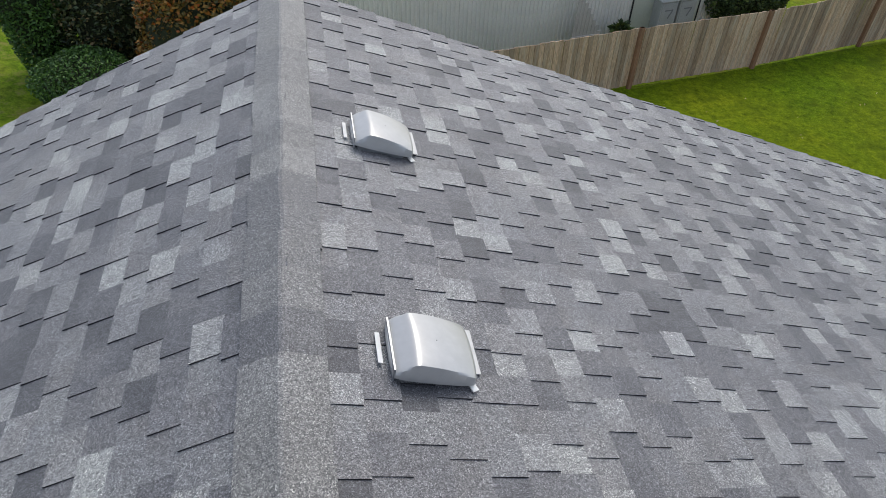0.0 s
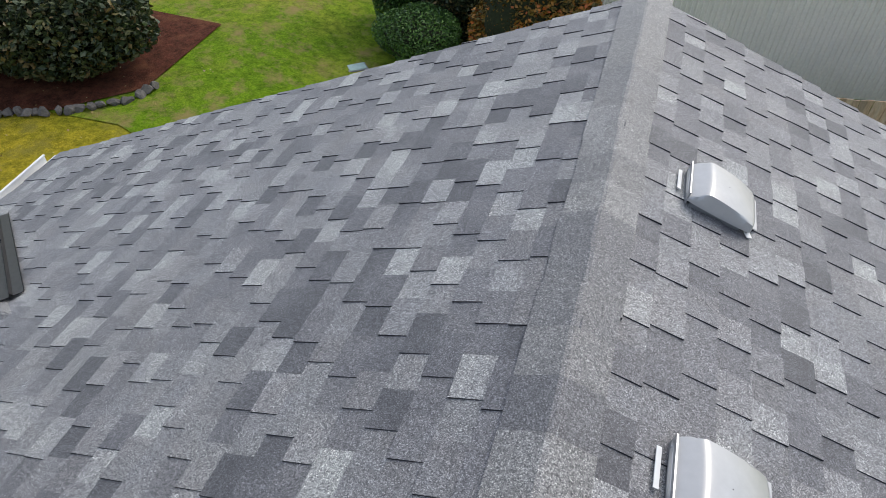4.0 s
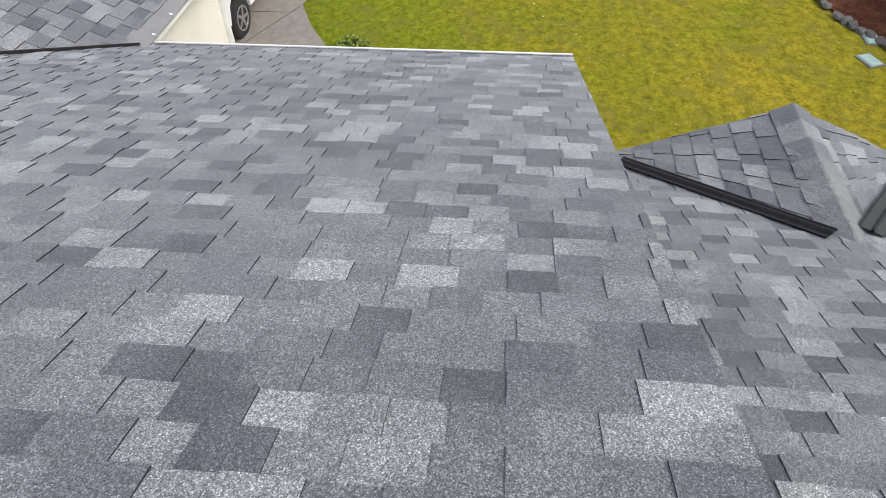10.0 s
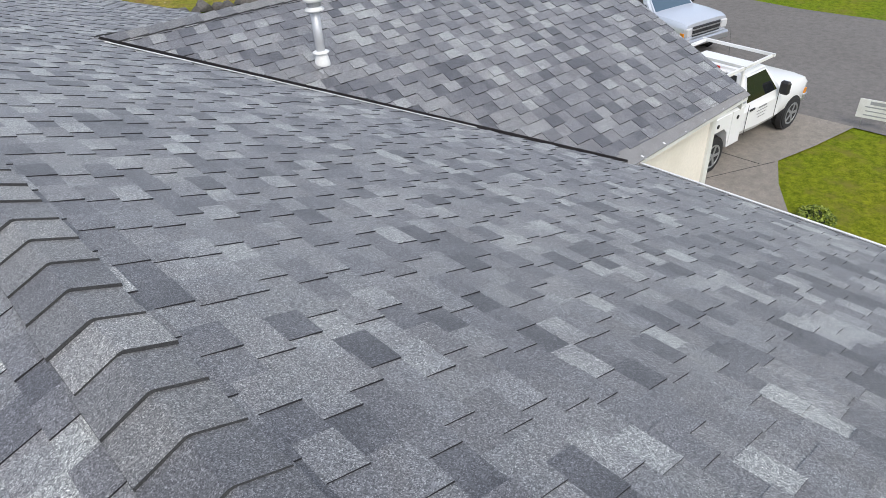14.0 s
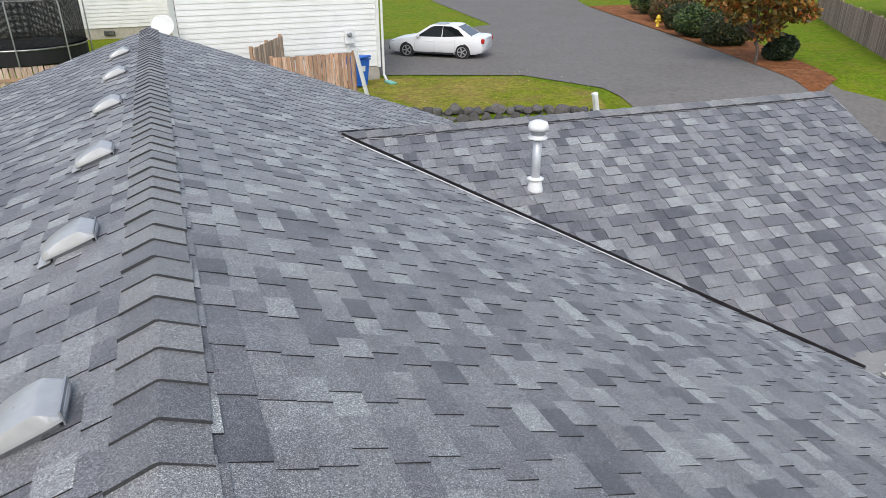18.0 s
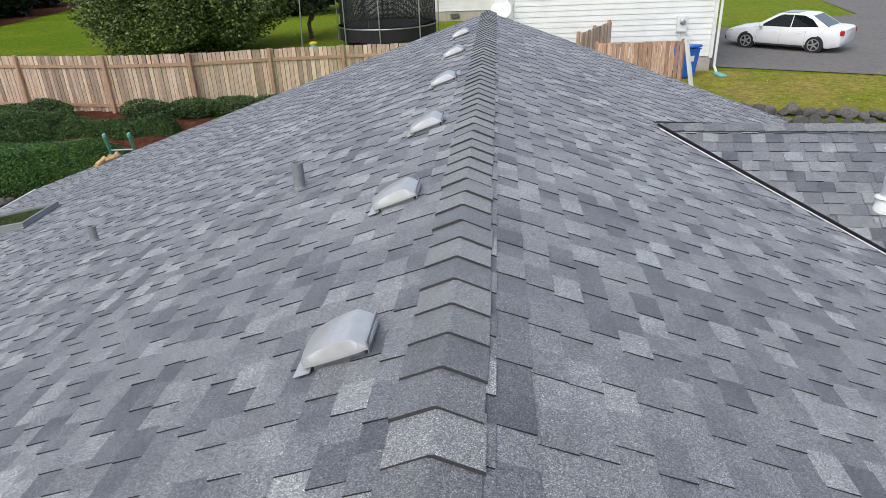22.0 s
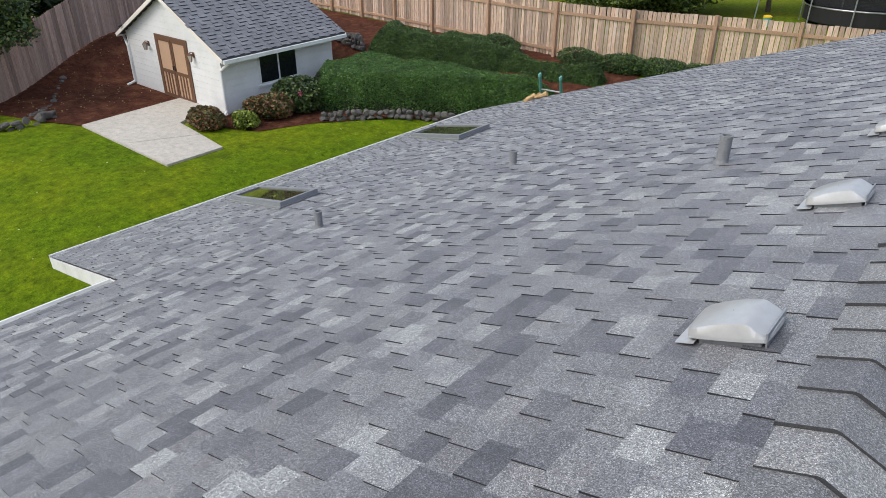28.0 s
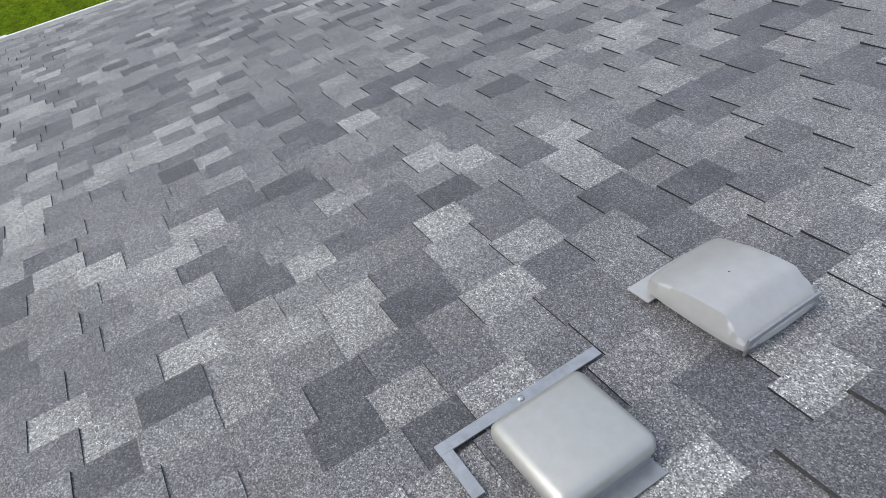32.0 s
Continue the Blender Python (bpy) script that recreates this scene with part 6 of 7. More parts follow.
sided_wall((-8.06, -26.7), (-0.72, -26.6), NZ + 0.55, NZ + 4.9, (0, 1), 22)
sided_wall((-8.06, -36.0), (-8.06, -26.7), NZ + 0.55, NZ + 4.9, (-1, 0), 22)
sided_wall((-0.72, -26.6), (-0.72, -44.0), NZ + 0.55, NZ + 4.9, (1, 0), 22)
sided_wall((-0.72, -44.0), (9.0, -44.0), NZ + 0.7, NZ + 5.2, (0, 1), 22)
part("corner_trim", box((-8.03, -26.64, NZ + 2.7), (0.12, 0.10, 4.4)), M_WHITE, house)
ob = part("roof", solid([(-8.6, -26.2, NZ + 4.75), (0.0, -26.1, NZ + 4.75), (0.0, -31.5, NZ + 6.6), (-8.6, -31.5, NZ + 6.6)], (0, 0, 0.14)), M_FELT, house, "dark shingle roof plane")
part("roof", solid([(-8.6, -36.8, NZ + 4.75), (0.0, -36.8, NZ + 4.75), (0.0, -31.5, NZ + 6.6), (-8.6, -31.5, NZ + 6.6)], (0, 0, 0.14)), M_FELT, house, "dark shingle roof plane")
dp = tube([(-8.2, -26.58, NZ + 4.7), (-8.2, -26.58, NZ + 0.2), (-8.1, -25.9, NZ + 0.08)], 0.05, 8)
part("downpipe", dp, M_WHITE, house, "white downpipe at the corner")
part("splash_block", box((-8.15, -25.6, NZ + 0.05), (0.28, 0.6, 0.08), (0, 0, 8), 0.02), M_TEAL, house, "green plastic splash block")
for x in (0.6, 2.6, 4.9):
    v = part("crawl_vent", box((x, -43.95, NZ + 0.42), (0.55, 0.05, 0.25)), M_BLACK, house, "dark crawlspace vent")
    for i in range(4):
        part("louvre", box((x, -43.92, NZ + 0.34 + i * 0.055), (0.5, 0.03, 0.018)), M_FLASH, v)
meter = thing("meter_box", (-6.84, -26.63, NZ + 1.75), "white electric meter box on the siding", "meter box")
part("box", box((0, 0.07, 0), (0.34, 0.14, 0.55), bevel=0.01), M_WHITE, meter)
d = part("dial", lathe([(0.10, 0), (0.10, 0.08), (0.06, 0.11)], 18), M_FLASH, meter, "round glass meter dial")
d.matrix_basis = pose(0, 0.14, 0.08, -90, 0, 0)
part("conduit", tube([(0.05, 0.06, -0.25), (0.05, 0.06, -1.3)], 0.025), M_WHITE, meter)
part("conduit", tube([(-0.10, 0.06, -0.25), (-0.45, 0.06, -0.55), (-0.55, 0.06, -1.2)], 0.012), M_WHITE, meter)
dish = thing("satellite_dish", (-0.25, -26.3, NZ + 2.3), "pale grey satellite dish on the house corner", "satellite dish")
bowl = part("bowl", lathe([(0.02, 0.0), (0.18, 0.03), (0.32, 0.09), (0.38, 0.13), (0.36, 0.12), (0.17, 0.05), (0.02, 0.02)], 24), M_WHITE, dish, smooth=True)
bowl.matrix_basis = pose(0, 0.25, 0.15, -62, 0, -12)
part("arm", tube([(0, 0.2, -0.05), (0.25, 0.75, -0.15), (0.25, 0.78, -0.05)], 0.018), M_FLASH, dish)
part("mast", tube([(0, 0, -0.5), (0, 0.1, -0.1), (0, 0.25, 0.12)], 0.025), M_FLASH, dish)
part("feed", box((0.25, 0.76, 0.0), (0.08, 0.12, 0.08), bevel=0.01), M_BLACK, dish)


def wheelie_bin(x, y, material, label, turn):
    t = thing("wheelie_bin", (x, y, NZ), label, "bin", "", turn)
    bm = bmesh.new()
    lo = [bm.verts.new((sx * 0.24, sy * 0.26, 0.06)) for sx, sy in ((-1, -1), (1, -1), (1, 1), (-1, 1))]
    hi = [bm.verts.new((sx * 0.31, sy * 0.36, 1.06)) for sx, sy in ((-1, -1), (1, -1), (1, 1), (-1, 1))]
    bm.faces.new(lo[::-1])
    bm.faces.new(hi)
    for i in range(4):
        bm.faces.new((lo[i], lo[(i + 1) % 4], hi[(i + 1) % 4], hi[i]))
    bmesh.ops.bevel(bm, geom=bm.edges[:], offset=0.03, segments=2, affect="EDGES")
    part("body", bm, material, t)
    part("lid", box((0, 0.02, 1.12), (0.66, 0.80, 0.09), (4, 0, 0), 0.03), material, t)
    part("rim", box((0, 0, 1.04), (0.66, 0.76, 0.05), bevel=0.01), material, t)
    part("sticker", box((0.05, 0.325, 0.72), (0.22, 0.006, 0.20), (-5.5, 0, 0)), M_WHITE, t, "white label sticker")
    for sx in (-1, 1):
        w = part("wheel", lathe([(0.13, -0.03), (0.13, 0.03)], 16), M_TYRE, t)
        w.matrix_basis = pose(sx * 0.27, -0.24, 0.13, 0, 90, 0)
        h = part("hub", lathe([(0.05, -0.04), (0.05, 0.04)], 10), M_FLASH, w)
    part("handle", tube([(-0.25, -0.40, 1.08), (0.25, -0.40, 1.08)], 0.018), material, t)
    return t


wheelie_bin(-6.85, -25.5, M_BLUE, "blue plastic wheelie bin beside the siding", 30)
wheelie_bin(-5.4, -25.6, plain("grey_bin_plastic", (0.19, 0.21, 0.22), 0.5), "grey wheelie bin behind the cedar fence", 10)
post = thing("marker_post", (-12.8, -18.4, gz(-12.8, -18.4)), "leaning white plastic marker post", "post")
part("stake", box((0, 0, 0.45), (0.16, 0.14, 0.95), (0, 14, 10), 0.012), M_WHITE, post)
part("cap", box((0.11, 0.0, 0.93), (0.18, 0.16, 0.05), (0, 14, 10), 0.01), M_WHITE, post)


# ---------- vehicles ----------
def loft(rings):
    bm = bmesh.new()
    rs = [[bm.verts.new(p) for p in r] for r in rings]
    n = len(rs[0])
    for a, b in zip(rs, rs[1:]):
        for i in range(n):
            bm.faces.new((a[i], a[(i + 1) % n], b[(i + 1) % n], b[i]))
    bm.faces.new(rs[0])
    bm.faces.new(rs[-1])
    return bm


def body_rings(stations):
    """Cross-sections along x: (x, half width, low, shoulder, top)."""
    out = []
    for x, w, z0, z1, z2 in stations:
        out.append([(x, -w * 0.90, z0), (x, -w, z0 + 0.14), (x, -w, z1), (x, -w * 0.93, z2 - 0.02), (x, -w * 0.6, z2 + 0.015), (x, w * 0.6, z2 + 0.015), (x, w * 0.93, z2 - 0.02), (x, w, z1), (x, w, z0 + 0.14), (x, w * 0.90, z0)])
    return out


def cabin_faces(x0, x1, x2, x3, wl, wh, zl, zh):
    """Corners of a cabin: base from x0 to x3, roof from x1 to x2 (front is +x)."""
    return {"base": [(x0, -wl, zl), (x3, -wl, zl), (x3, wl, zl), (x0, wl, zl)], "roof": [(x1, -wh, zh), (x2, -wh, zh), (x2, wh, zh), (x1, wh, zh)]}


def on_face(q, u, v):
    a, b, c, d = (Vector(p) for p in q)
    return a.lerp(b, u).lerp(d.lerp(c, u), v)


def pane(parent, q, poly, label, material=None, off=0.006):
    a, b, c, d = (Vector(p) for p in q)
    n = (b - a).cross(d - a).normalized()
    part("window_pane", solid([on_face(q, u, v) - n * 0.004 for u, v in poly], n * (off + 0.004)), material or M_GLASS, parent, label)


def wheel(t, x, y, r, w, rim=M_RIM):
    s = 1 if y > 0 else -1
    arch = part("wheel_arch", lathe([(r * 1.16, -0.10), (r * 1.10, 0.006)], 26), M_BLACK, t, "dark wheel arch")
    arch.matrix_basis = pose(x, y, r * 1.02, -90 * s, 0, 0)
    k = part("wheel", lathe([(r * 0.7, -w), (r * 0.96, -w), (r, -w + 0.03), (r, -0.02), (r * 0.95, 0.025), (r * 0.68, 0.03)], 26), M_TYRE, t, "black tyre")
    k.matrix_basis = pose(x, y, r, -90 * s, 0, 0)
    hub = part("rim", lathe([(r * 0.70, 0.0), (r * 0.70, 0.036), (r * 0.60, 0.036), (r * 0.55, 0.0)], 26), rim, k, "alloy wheel rim")
    for i in range(5):
        a = i * 2 * math.pi / 5
        bm = box((r * 0.32, 0, 0.022), (r * 0.56, r * 0.17, 0.03))
        sp = part("spoke", bm, rim, k)
        sp.matrix_basis = pose(0, 0, 0, 0, 0, math.degrees(a))
    part("hub_cap", lathe([(r * 0.15, 0.0), (r * 0.15, 0.03), (r * 0.10, 0.04)], 14), rim, k)


def sedan(rear, front, z, paint, label):
    """A saloon car standing with its wheels at the two ground points on its near side."""
    f, r = Vector((*front, 0)), Vector((*rear, 0))
    d = (f - r).normalized()
    n = Vector((-d.y, d.x, 0))
    if n.y < 0:
        n = -n
    base, W = (f - r).length, 0.90
    k = base / 2.70
    mid = (f + r) / 2 - n * W * k
    t = new("car")
    ang = math.degrees(math.atan2(d.y, d.x))
    t.matrix_basis = pose(mid.x, mid.y, z, 0, 0, ang) @ Matrix.Scale(k, 4)
    tagged(t, label, "car")
    st = [(-2.36, 0.66, 0.42, 0.70, 0.92), (-2.26, 0.80, 0.30, 0.74, 1.00), (-1.9, 0.89, 0.22, 0.80, 1.02), (-1.0, 0.92, 0.20, 0.80, 0.98), (0, 0.92, 0.20, 0.78, 0.95), (0.9, 0.92, 0.20, 0.76, 0.93), (1.5, 0.90, 0.20, 0.72, 0.88), (2.0, 0.84, 0.22, 0.66, 0.80), (2.28, 0.72, 0.28, 0.58, 0.70), (2.38, 0.58, 0.34, 0.52, 0.60)]
    part("body", loft(body_rings(st)), paint, t, smooth=True).data.set_sharp_from_angle(angle=radians(40))
    zl, zh = 0.90, 1.46
    c = cabin_faces(-1.92, -0.98, 0.22, 1.16, 0.87, 0.64, zl, zh)
    bm = bmesh.new()
    lo = [bm.verts.new(p) for p in c["base"]]
    hi = [bm.verts.new(p) for p in c["roof"]]
    bm.faces.new(hi)
    for i in range(4):
        bm.faces.new((lo[i], lo[(i + 1) % 4], hi[(i + 1) % 4], hi[i]))
    bmesh.ops.bevel(bm, geom=[e for e in bm.edges if not e.is_boundary], offset=0.05, segments=3, affect="EDGES")
    part("roof", bm, paint, t, smooth=True).data.set_sharp_from_angle(angle=radians(35))
    B, R = c["base"], c["roof"]
    for q, s in (((B[0], B[1], R[1], R[0]), 1), ((B[2], B[3], R[3], R[2]), -1)):
        e = (lambda u: u) if s > 0 else (lambda u: 1 - u)
        order = 1 if s > 0 else -1
        pane(t, q, [(e(u), v) for u, v in ((0.12, 0.20), (0.50, 0.10), (0.50, 0.92), (0.22, 0.90), (0.10, 0.66))][::order], "dark side window")
        pane(t, q, [(e(u), v) for u, v in ((0.515, 0.10), (0.93, 0.08), (0.88, 0.80), (0.80, 0.92), (0.515, 0.92))][::order], "dark side window")
    pane(t, (B[1], B[2], R[2], R[1]), ((0.08, 0.08), (0.92, 0.08), (0.92, 0.92), (0.08, 0.92)), "sloping windscreen", glass("windscreen", (0.06, 0.10, 0.12), 0.03))
    pane(t, (B[3], B[0], R[0], R[3]), ((0.08, 0.12), (0.92, 0.12), (0.92, 0.90), (0.08, 0.90)), "sloping rear window")
    part("sunroof", box((-0.15, 0, zh + 0.004), (0.55, 0.80, 0.012)), M_GLASS, t, "dark sunroof pane")
    for y in (-0.90, 0.90):
        wheel(t, 1.35, y, 0.33, 0.2)
        wheel(t, -1.35, y, 0.33, 0.2)
        part("mirror", box((0.78, y * 1.07, 0.98), (0.13, 0.17, 0.12), bevel=0.03), paint, t)
        part("sill", box((0, y * 1.015, 0.24), (1.9, 0.02, 0.07)), M_BLACK, t, "dark lower sill")
        for x in (0.22, -0.72):
            part("door_handle", box((x, y * 1.028, 0.76), (0.17, 0.02, 0.035), bevel=0.008), paint, t)
        for x in (0.95, 0.0, -0.98):
            part("door_gap", box((x, y * 1.022, 0.55), (0.005, 0.006, 0.60)), M_BLACK, t)
        part("headlight", box((2.10, y * 0.74, 0.66), (0.36, 0.20, 0.13), (0, 12, -22 if y > 0 else 22), 0.03), glass("headlight", (0.5, 0.5, 0.5), 0.1), t, "clear headlight")
        part("tail_light", box((-2.27, y * 0.80, 0.82), (0.16, 0.22, 0.20), (0, 0, 18 if y > 0 else -18), 0.03), M_RED, t, "red tail light")
    part("grille", box((2.33, 0, 0.57), (0.12, 0.96, 0.17), bevel=0.01), M_BLACK, t, "black grille")
    part("lower_grille", box((2.36, 0, 0.36), (0.10, 1.1, 0.14), bevel=0.01), M_BLACK, t, "black lower grille")
    part("number_plate", box((2.41, 0, 0.46), (0.02, 0.32, 0.10)), M_WHITE, t)
    return t


sedan((-13.05, -29.8), (-10.95, -31.6), NZ, M_CARPAINT, "white four-door saloon car parked on the driveway")


def pickup_front(t, paint, L0, W, hood_z, grille):
    """Bonnet, wings, bumper, lamps and grille ahead of the cab, which ends at x = 0."""
    st = [(-0.1, W, 0.45, hood_z - 0.12, hood_z), (L0 * 0.45, W, 0.45, hood_z - 0.14, hood_z - 0.02), (L0 * 0.85, W * 0.98, 0.48, hood_z - 0.16, hood_z - 0.06), (L0, W * 0.92, 0.52, hood_z - 0.22, hood_z - 0.12)]
    part("bonnet", loft(body_rings(st)), paint, t, smooth=True).data.set_sharp_from_angle(angle=radians(40))
    part("grille", box((L0 + 0.005, 0, hood_z - 0.36), (0.06, W * 1.25, 0.30), bevel=0.02), M_BLACK, t, "black grille")
    for i in range(2):
        part("grille_bar", box((L0 + 0.04, 0, hood_z - 0.29 - 0.14 * i), (0.03, W * 1.3, 0.035)), grille, t, "bright grille bar")
    part("badge", prism([(-0.10, 0), (-0.02, 0.03), (0.02, 0.03), (0.10, 0), (0.02, -0.03), (-0.02, -0.03)], 0.02), M_BLACK, t, "plain emblem").matrix_basis = pose(L0 + 0.06, 0, hood_z - 0.36, 0, 0, 90)
    part("bumper", box((L0 + 0.06, 0, 0.56), (0.22, W * 1.9, 0.24), bevel=0.05), grille, t, "front bumper")
    for s in (-1, 1):
        part("headlight", box((L0 - 0.04, s * W * 0.80, hood_z - 0.35), (0.18, 0.26, 0.26), (0, 0, -14 * s), 0.03), glass("headlight_clear", (0.55, 0.55, 0.55), 0.1), t, "clear headlight")
        part("indicator", box((L0 - 0.10, s * W * 0.955, hood_z - 0.42), (0.12, 0.05, 0.12)), plain("amber_lens", (0.7, 0.25, 0.02), 0.2, 0, 20, 3, 0.1, 0.0), t, "amber indicator")


def cab_of(t, x0, x1, x2, x3, W, zl, zh, paint, doors):
    c = cabin_faces(x0, x1, x2, x3, W, W * 0.78, zl, zh)
    bm = bmesh.new()
    lo = [bm.verts.new(p) for p in c["base"]]
    hi = [bm.verts.new(p) for p in c["roof"]]
    bm.faces.new(hi)
    for i in range(4):
        bm.faces.new((lo[i], lo[(i + 1) % 4], hi[(i + 1) % 4], hi[i]))
    bmesh.ops.bevel(bm, geom=[e for e in bm.edges if not e.is_boundary], offset=0.07, segments=3, affect="EDGES")
    part("cab_roof", bm, paint, t, smooth=True).data.set_sharp_from_angle(angle=radians(35))
    B, R = c["base"], c["roof"]
    for q, s in (((B[0], B[1], R[1], R[0]), 1), ((B[2], B[3], R[3], R[2]), -1)):
        for i in range(doors):
            u0, u1 = 0.08 + 0.80 * i / doors, 0.08 + 0.80 * (i + 1) / doors - 0.03
            p = [(u0, 0.08), (u1, 0.08), (u1, 0.84), (u0, 0.84)]
            pane(t, q, p if s > 0 else [(1 - u, v) for u, v in p][::-1], "dark side window")
    pane(t, (B[1], B[2], R[2], R[1]), ((0.07, 0.06), (0.93, 0.06), (0.93, 0.90), (0.07, 0.90)), "sloping windscreen", glass("blue_windscreen", (0.06, 0.10, 0.14), 0.03))
    pane(t, (B[3], B[0], R[0], R[3]), ((0.12, 0.15), (0.88, 0.15), (0.88, 0.86), (0.12, 0.86)), "dark rear cab window")
    for s in (-1, 1):
        part("mirror", box((x3 - 0.28, s * (W + 0.16), zl + 0.12), (0.12, 0.22, 0.30), bevel=0.04), M_BLACK, t, "black door mirror")


def place_vehicle(name, rear, front, wheelbase, x_rear, half, z, label):
    f, r = Vector((*front, 0)), Vector((*rear, 0))
    d = (f - r).normalized()
    n = Vector((-d.y, d.x, 0))
    if n.dot(Vector((5, 5, 0))) < 0:
        n = -n
    k = (f - r).length / wheelbase
    o = r - d * x_rear * k - n * half * k
    t = new(name)
    t.matrix_basis = pose(o.x, o.y, z, 0, 0, math.degrees(math.atan2(d.y, d.x))) @ Matrix.Scale(k, 4)
    return tagged(t, label, "pickup truck"), (1 if Vector((-d.y, d.x, 0)).dot(n) > 0 else -1)


# white utility pickup with service body and ladder rack; x = 0 at the cab's front
truck, near = place_vehicle("pickup_truck", (-12.54, -5.74), (-15.77, -5.44), 3.17, -2.55, 0.96, gz(-14, -5.5) + 0.05, "white utility pickup with service body and ladder rack")
pickup_front(truck, M_CARPAINT, 1.25, 0.95, 1.18, M_FLASH)
part("cab", loft(body_rings([(-1.55, 0.94, 0.45, 1.0, 1.16), (-0.8, 0.96, 0.42, 1.0, 1.17), (-0.05, 0.96, 0.42, 1.0, 1.18)])), M_CARPAINT, truck, "white painted cab")
cab_of(truck, -1.58, -1.42, -0.62, 0.02, 0.93, 1.14, 1.80, M_CARPAINT, 1)
part("frame", box((-2.0, 0, 0.50), (3.6, 0.9, 0.16)), M_BLACK, truck, "dark chassis")
part("bed_floor", box((-2.75, 0, 0.78), (2.3, 1.1, 0.06)), M_FLASH, truck)
part("third_brake_light", box((-1.47, 0, 1.80), (0.06, 0.34, 0.06), bevel=0.012), M_RED, truck, "red brake light strip")
part("aerial", rod(bmesh.new(), (0.55, -0.75 * near, 1.15), (0.45, -0.80 * near, 2.0), 0.006, 0.003, 6), M_BLACK, truck)
for s in (-1, 1):
    cab_in = [(-3.90, 1.28), (-1.62, 1.28), (-1.62, 0.42), (-2.08, 0.42), (-2.16, 0.80), (-2.30, 0.92), (-2.80, 0.92), (-2.95, 0.80), (-3.03, 0.45), (-3.90, 0.45)]
    sb = part("service_box", prism(cab_in, 0.40, 0.01), M_CARPAINT, truck, "white steel tool compartment")
    sb.matrix_basis = pose(0, s * 0.78, 0)
    part("box_lid", box((-2.76, s * 0.78, 1.295), (2.28, 0.42, 0.03), bevel=0.006), M_FLASH, truck, "grey metal compartment lid")
    for x0, x1, z0 in ((-3.86, -3.10, 0.52), (-3.04, -2.12, 0.96), (-2.08, -1.66, 0.48)):
        dr = part("compartment_door", box(((x0 + x1) / 2, s * 0.987, (z0 + 1.22) / 2), (x1 - x0 - 0.03, 0.018, 1.22 - z0), bevel=0.005), M_CARPAINT, truck)
        lk = part("latch", lathe([(0.045, 0), (0.045, 0.012), (0.02, 0.02)], 12), M_BLACK, dr, "black paddle latch")
        lk.matrix_basis = pose((x0 + x1) / 2, s * 0.995, 1.05, -90 * s, 0, 0)
    part("door_gap", box((-1.42, s * 0.965, 0.82), (0.012, 0.008, 0.68)), M_BLACK, truck)
    part("door_gap", box((-0.22, s * 0.965, 0.82), (0.012, 0.008, 0.68)), M_BLACK, truck)
    part("door_handle", box((-1.25, s * 0.972, 1.02), (0.18, 0.03, 0.05), bevel=0.01), M_BLACK, truck, "black door handle")
    # faded lettering on the door as plain bars
    for i, w in enumerate((0.40, 0.55, 0.46, 0.36)):
        part("lettering_bar", box((-0.82, s * 0.966, 0.98 - 0.075 * i), (w * 0.8, 0.006, 0.012 if i else 0.035)), M_PVC, truck, "plain dark lettering bar")
    for x in (0.62, -2.55):
        wheel(truck, x, s * 0.95, 0.37, 0.24, M_FLASH)
    # ladder rack
    for x, zt in ((-3.75, 1.28), (-1.66, 1.28)):
        part("rack_post", box((x, s * 0.80, 1.62), (0.05, 0.05, 0.68)), M_WHITE, truck)
    part("rack_rail", box((-2.35, s * 0.80, 1.98), (3.6, 0.05, 0.06)), M_WHITE, truck, "white steel rack rail")
for x in (-3.95, -1.66, -0.58):
    part("rack_bar", box((x, 0, 2.0), (0.05, 1.72, 0.06)), M_WHITE, truck, "white steel cross bar")
part("tailgate", box((-3.86, 0, 1.0), (0.05, 1.15, 0.45)), M_CARPAINT, truck)
part("rear_bumper", box((-4.0, 0, 0.55), (0.2, 1.8, 0.16), bevel=0.02), M_BLACK, truck)

# silver-blue crew cab pickup at the kerb
crew, near2 = place_vehicle("pickup_truck", (-19.10, -13.70), (-18.40, -10.15), 3.65, -2.75, 0.98, -0.36, "silver-blue crew cab pickup parked on the street")
pickup_front(crew, M_SILVER, 1.35, 0.98, 1.22, M_RIM)
part("cab", loft(body_rings([(-2.0, 0.97, 0.45, 1.04, 1.20), (-1.0, 0.99, 0.42, 1.04, 1.21), (-0.05, 0.99, 0.42, 1.04, 1.22)])), M_SILVER, crew, "silver painted cab")
cab_of(crew, -2.05, -1.8, -0.60, 0.08, 0.95, 1.18, 1.86, M_SILVER, 2)
part("sunroof", box((-1.2, 0, 1.866), (0.7, 0.9, 0.012)), M_GLASS, crew, "dark sunroof pane")
for s in (-1, 1):
    part("bed_side", loft(body_rings([(-3.9, 0.98, 0.5, 1.1, 1.22), (-2.02, 0.98, 0.45, 1.1, 1.22)])), M_SILVER, crew) if s > 0 else part("bed_liner", box((-2.95, 0, 1.24), (1.7, 1.55, 0.02)), M_BLACK, crew, "black bed cover")
    for x in (0.68, -2.75):
        wheel(crew, x, s * 0.97, 0.40, 0.26)
    part("door_handle", box((-0.75, s * 1.0, 1.02), (0.18, 0.03, 0.05), bevel=0.01), M_RIM, crew)
    part("roof_rail", box((-1.2, s * 0.68, 1.88), (1.1, 0.04, 0.04)), M_BLACK, crew)


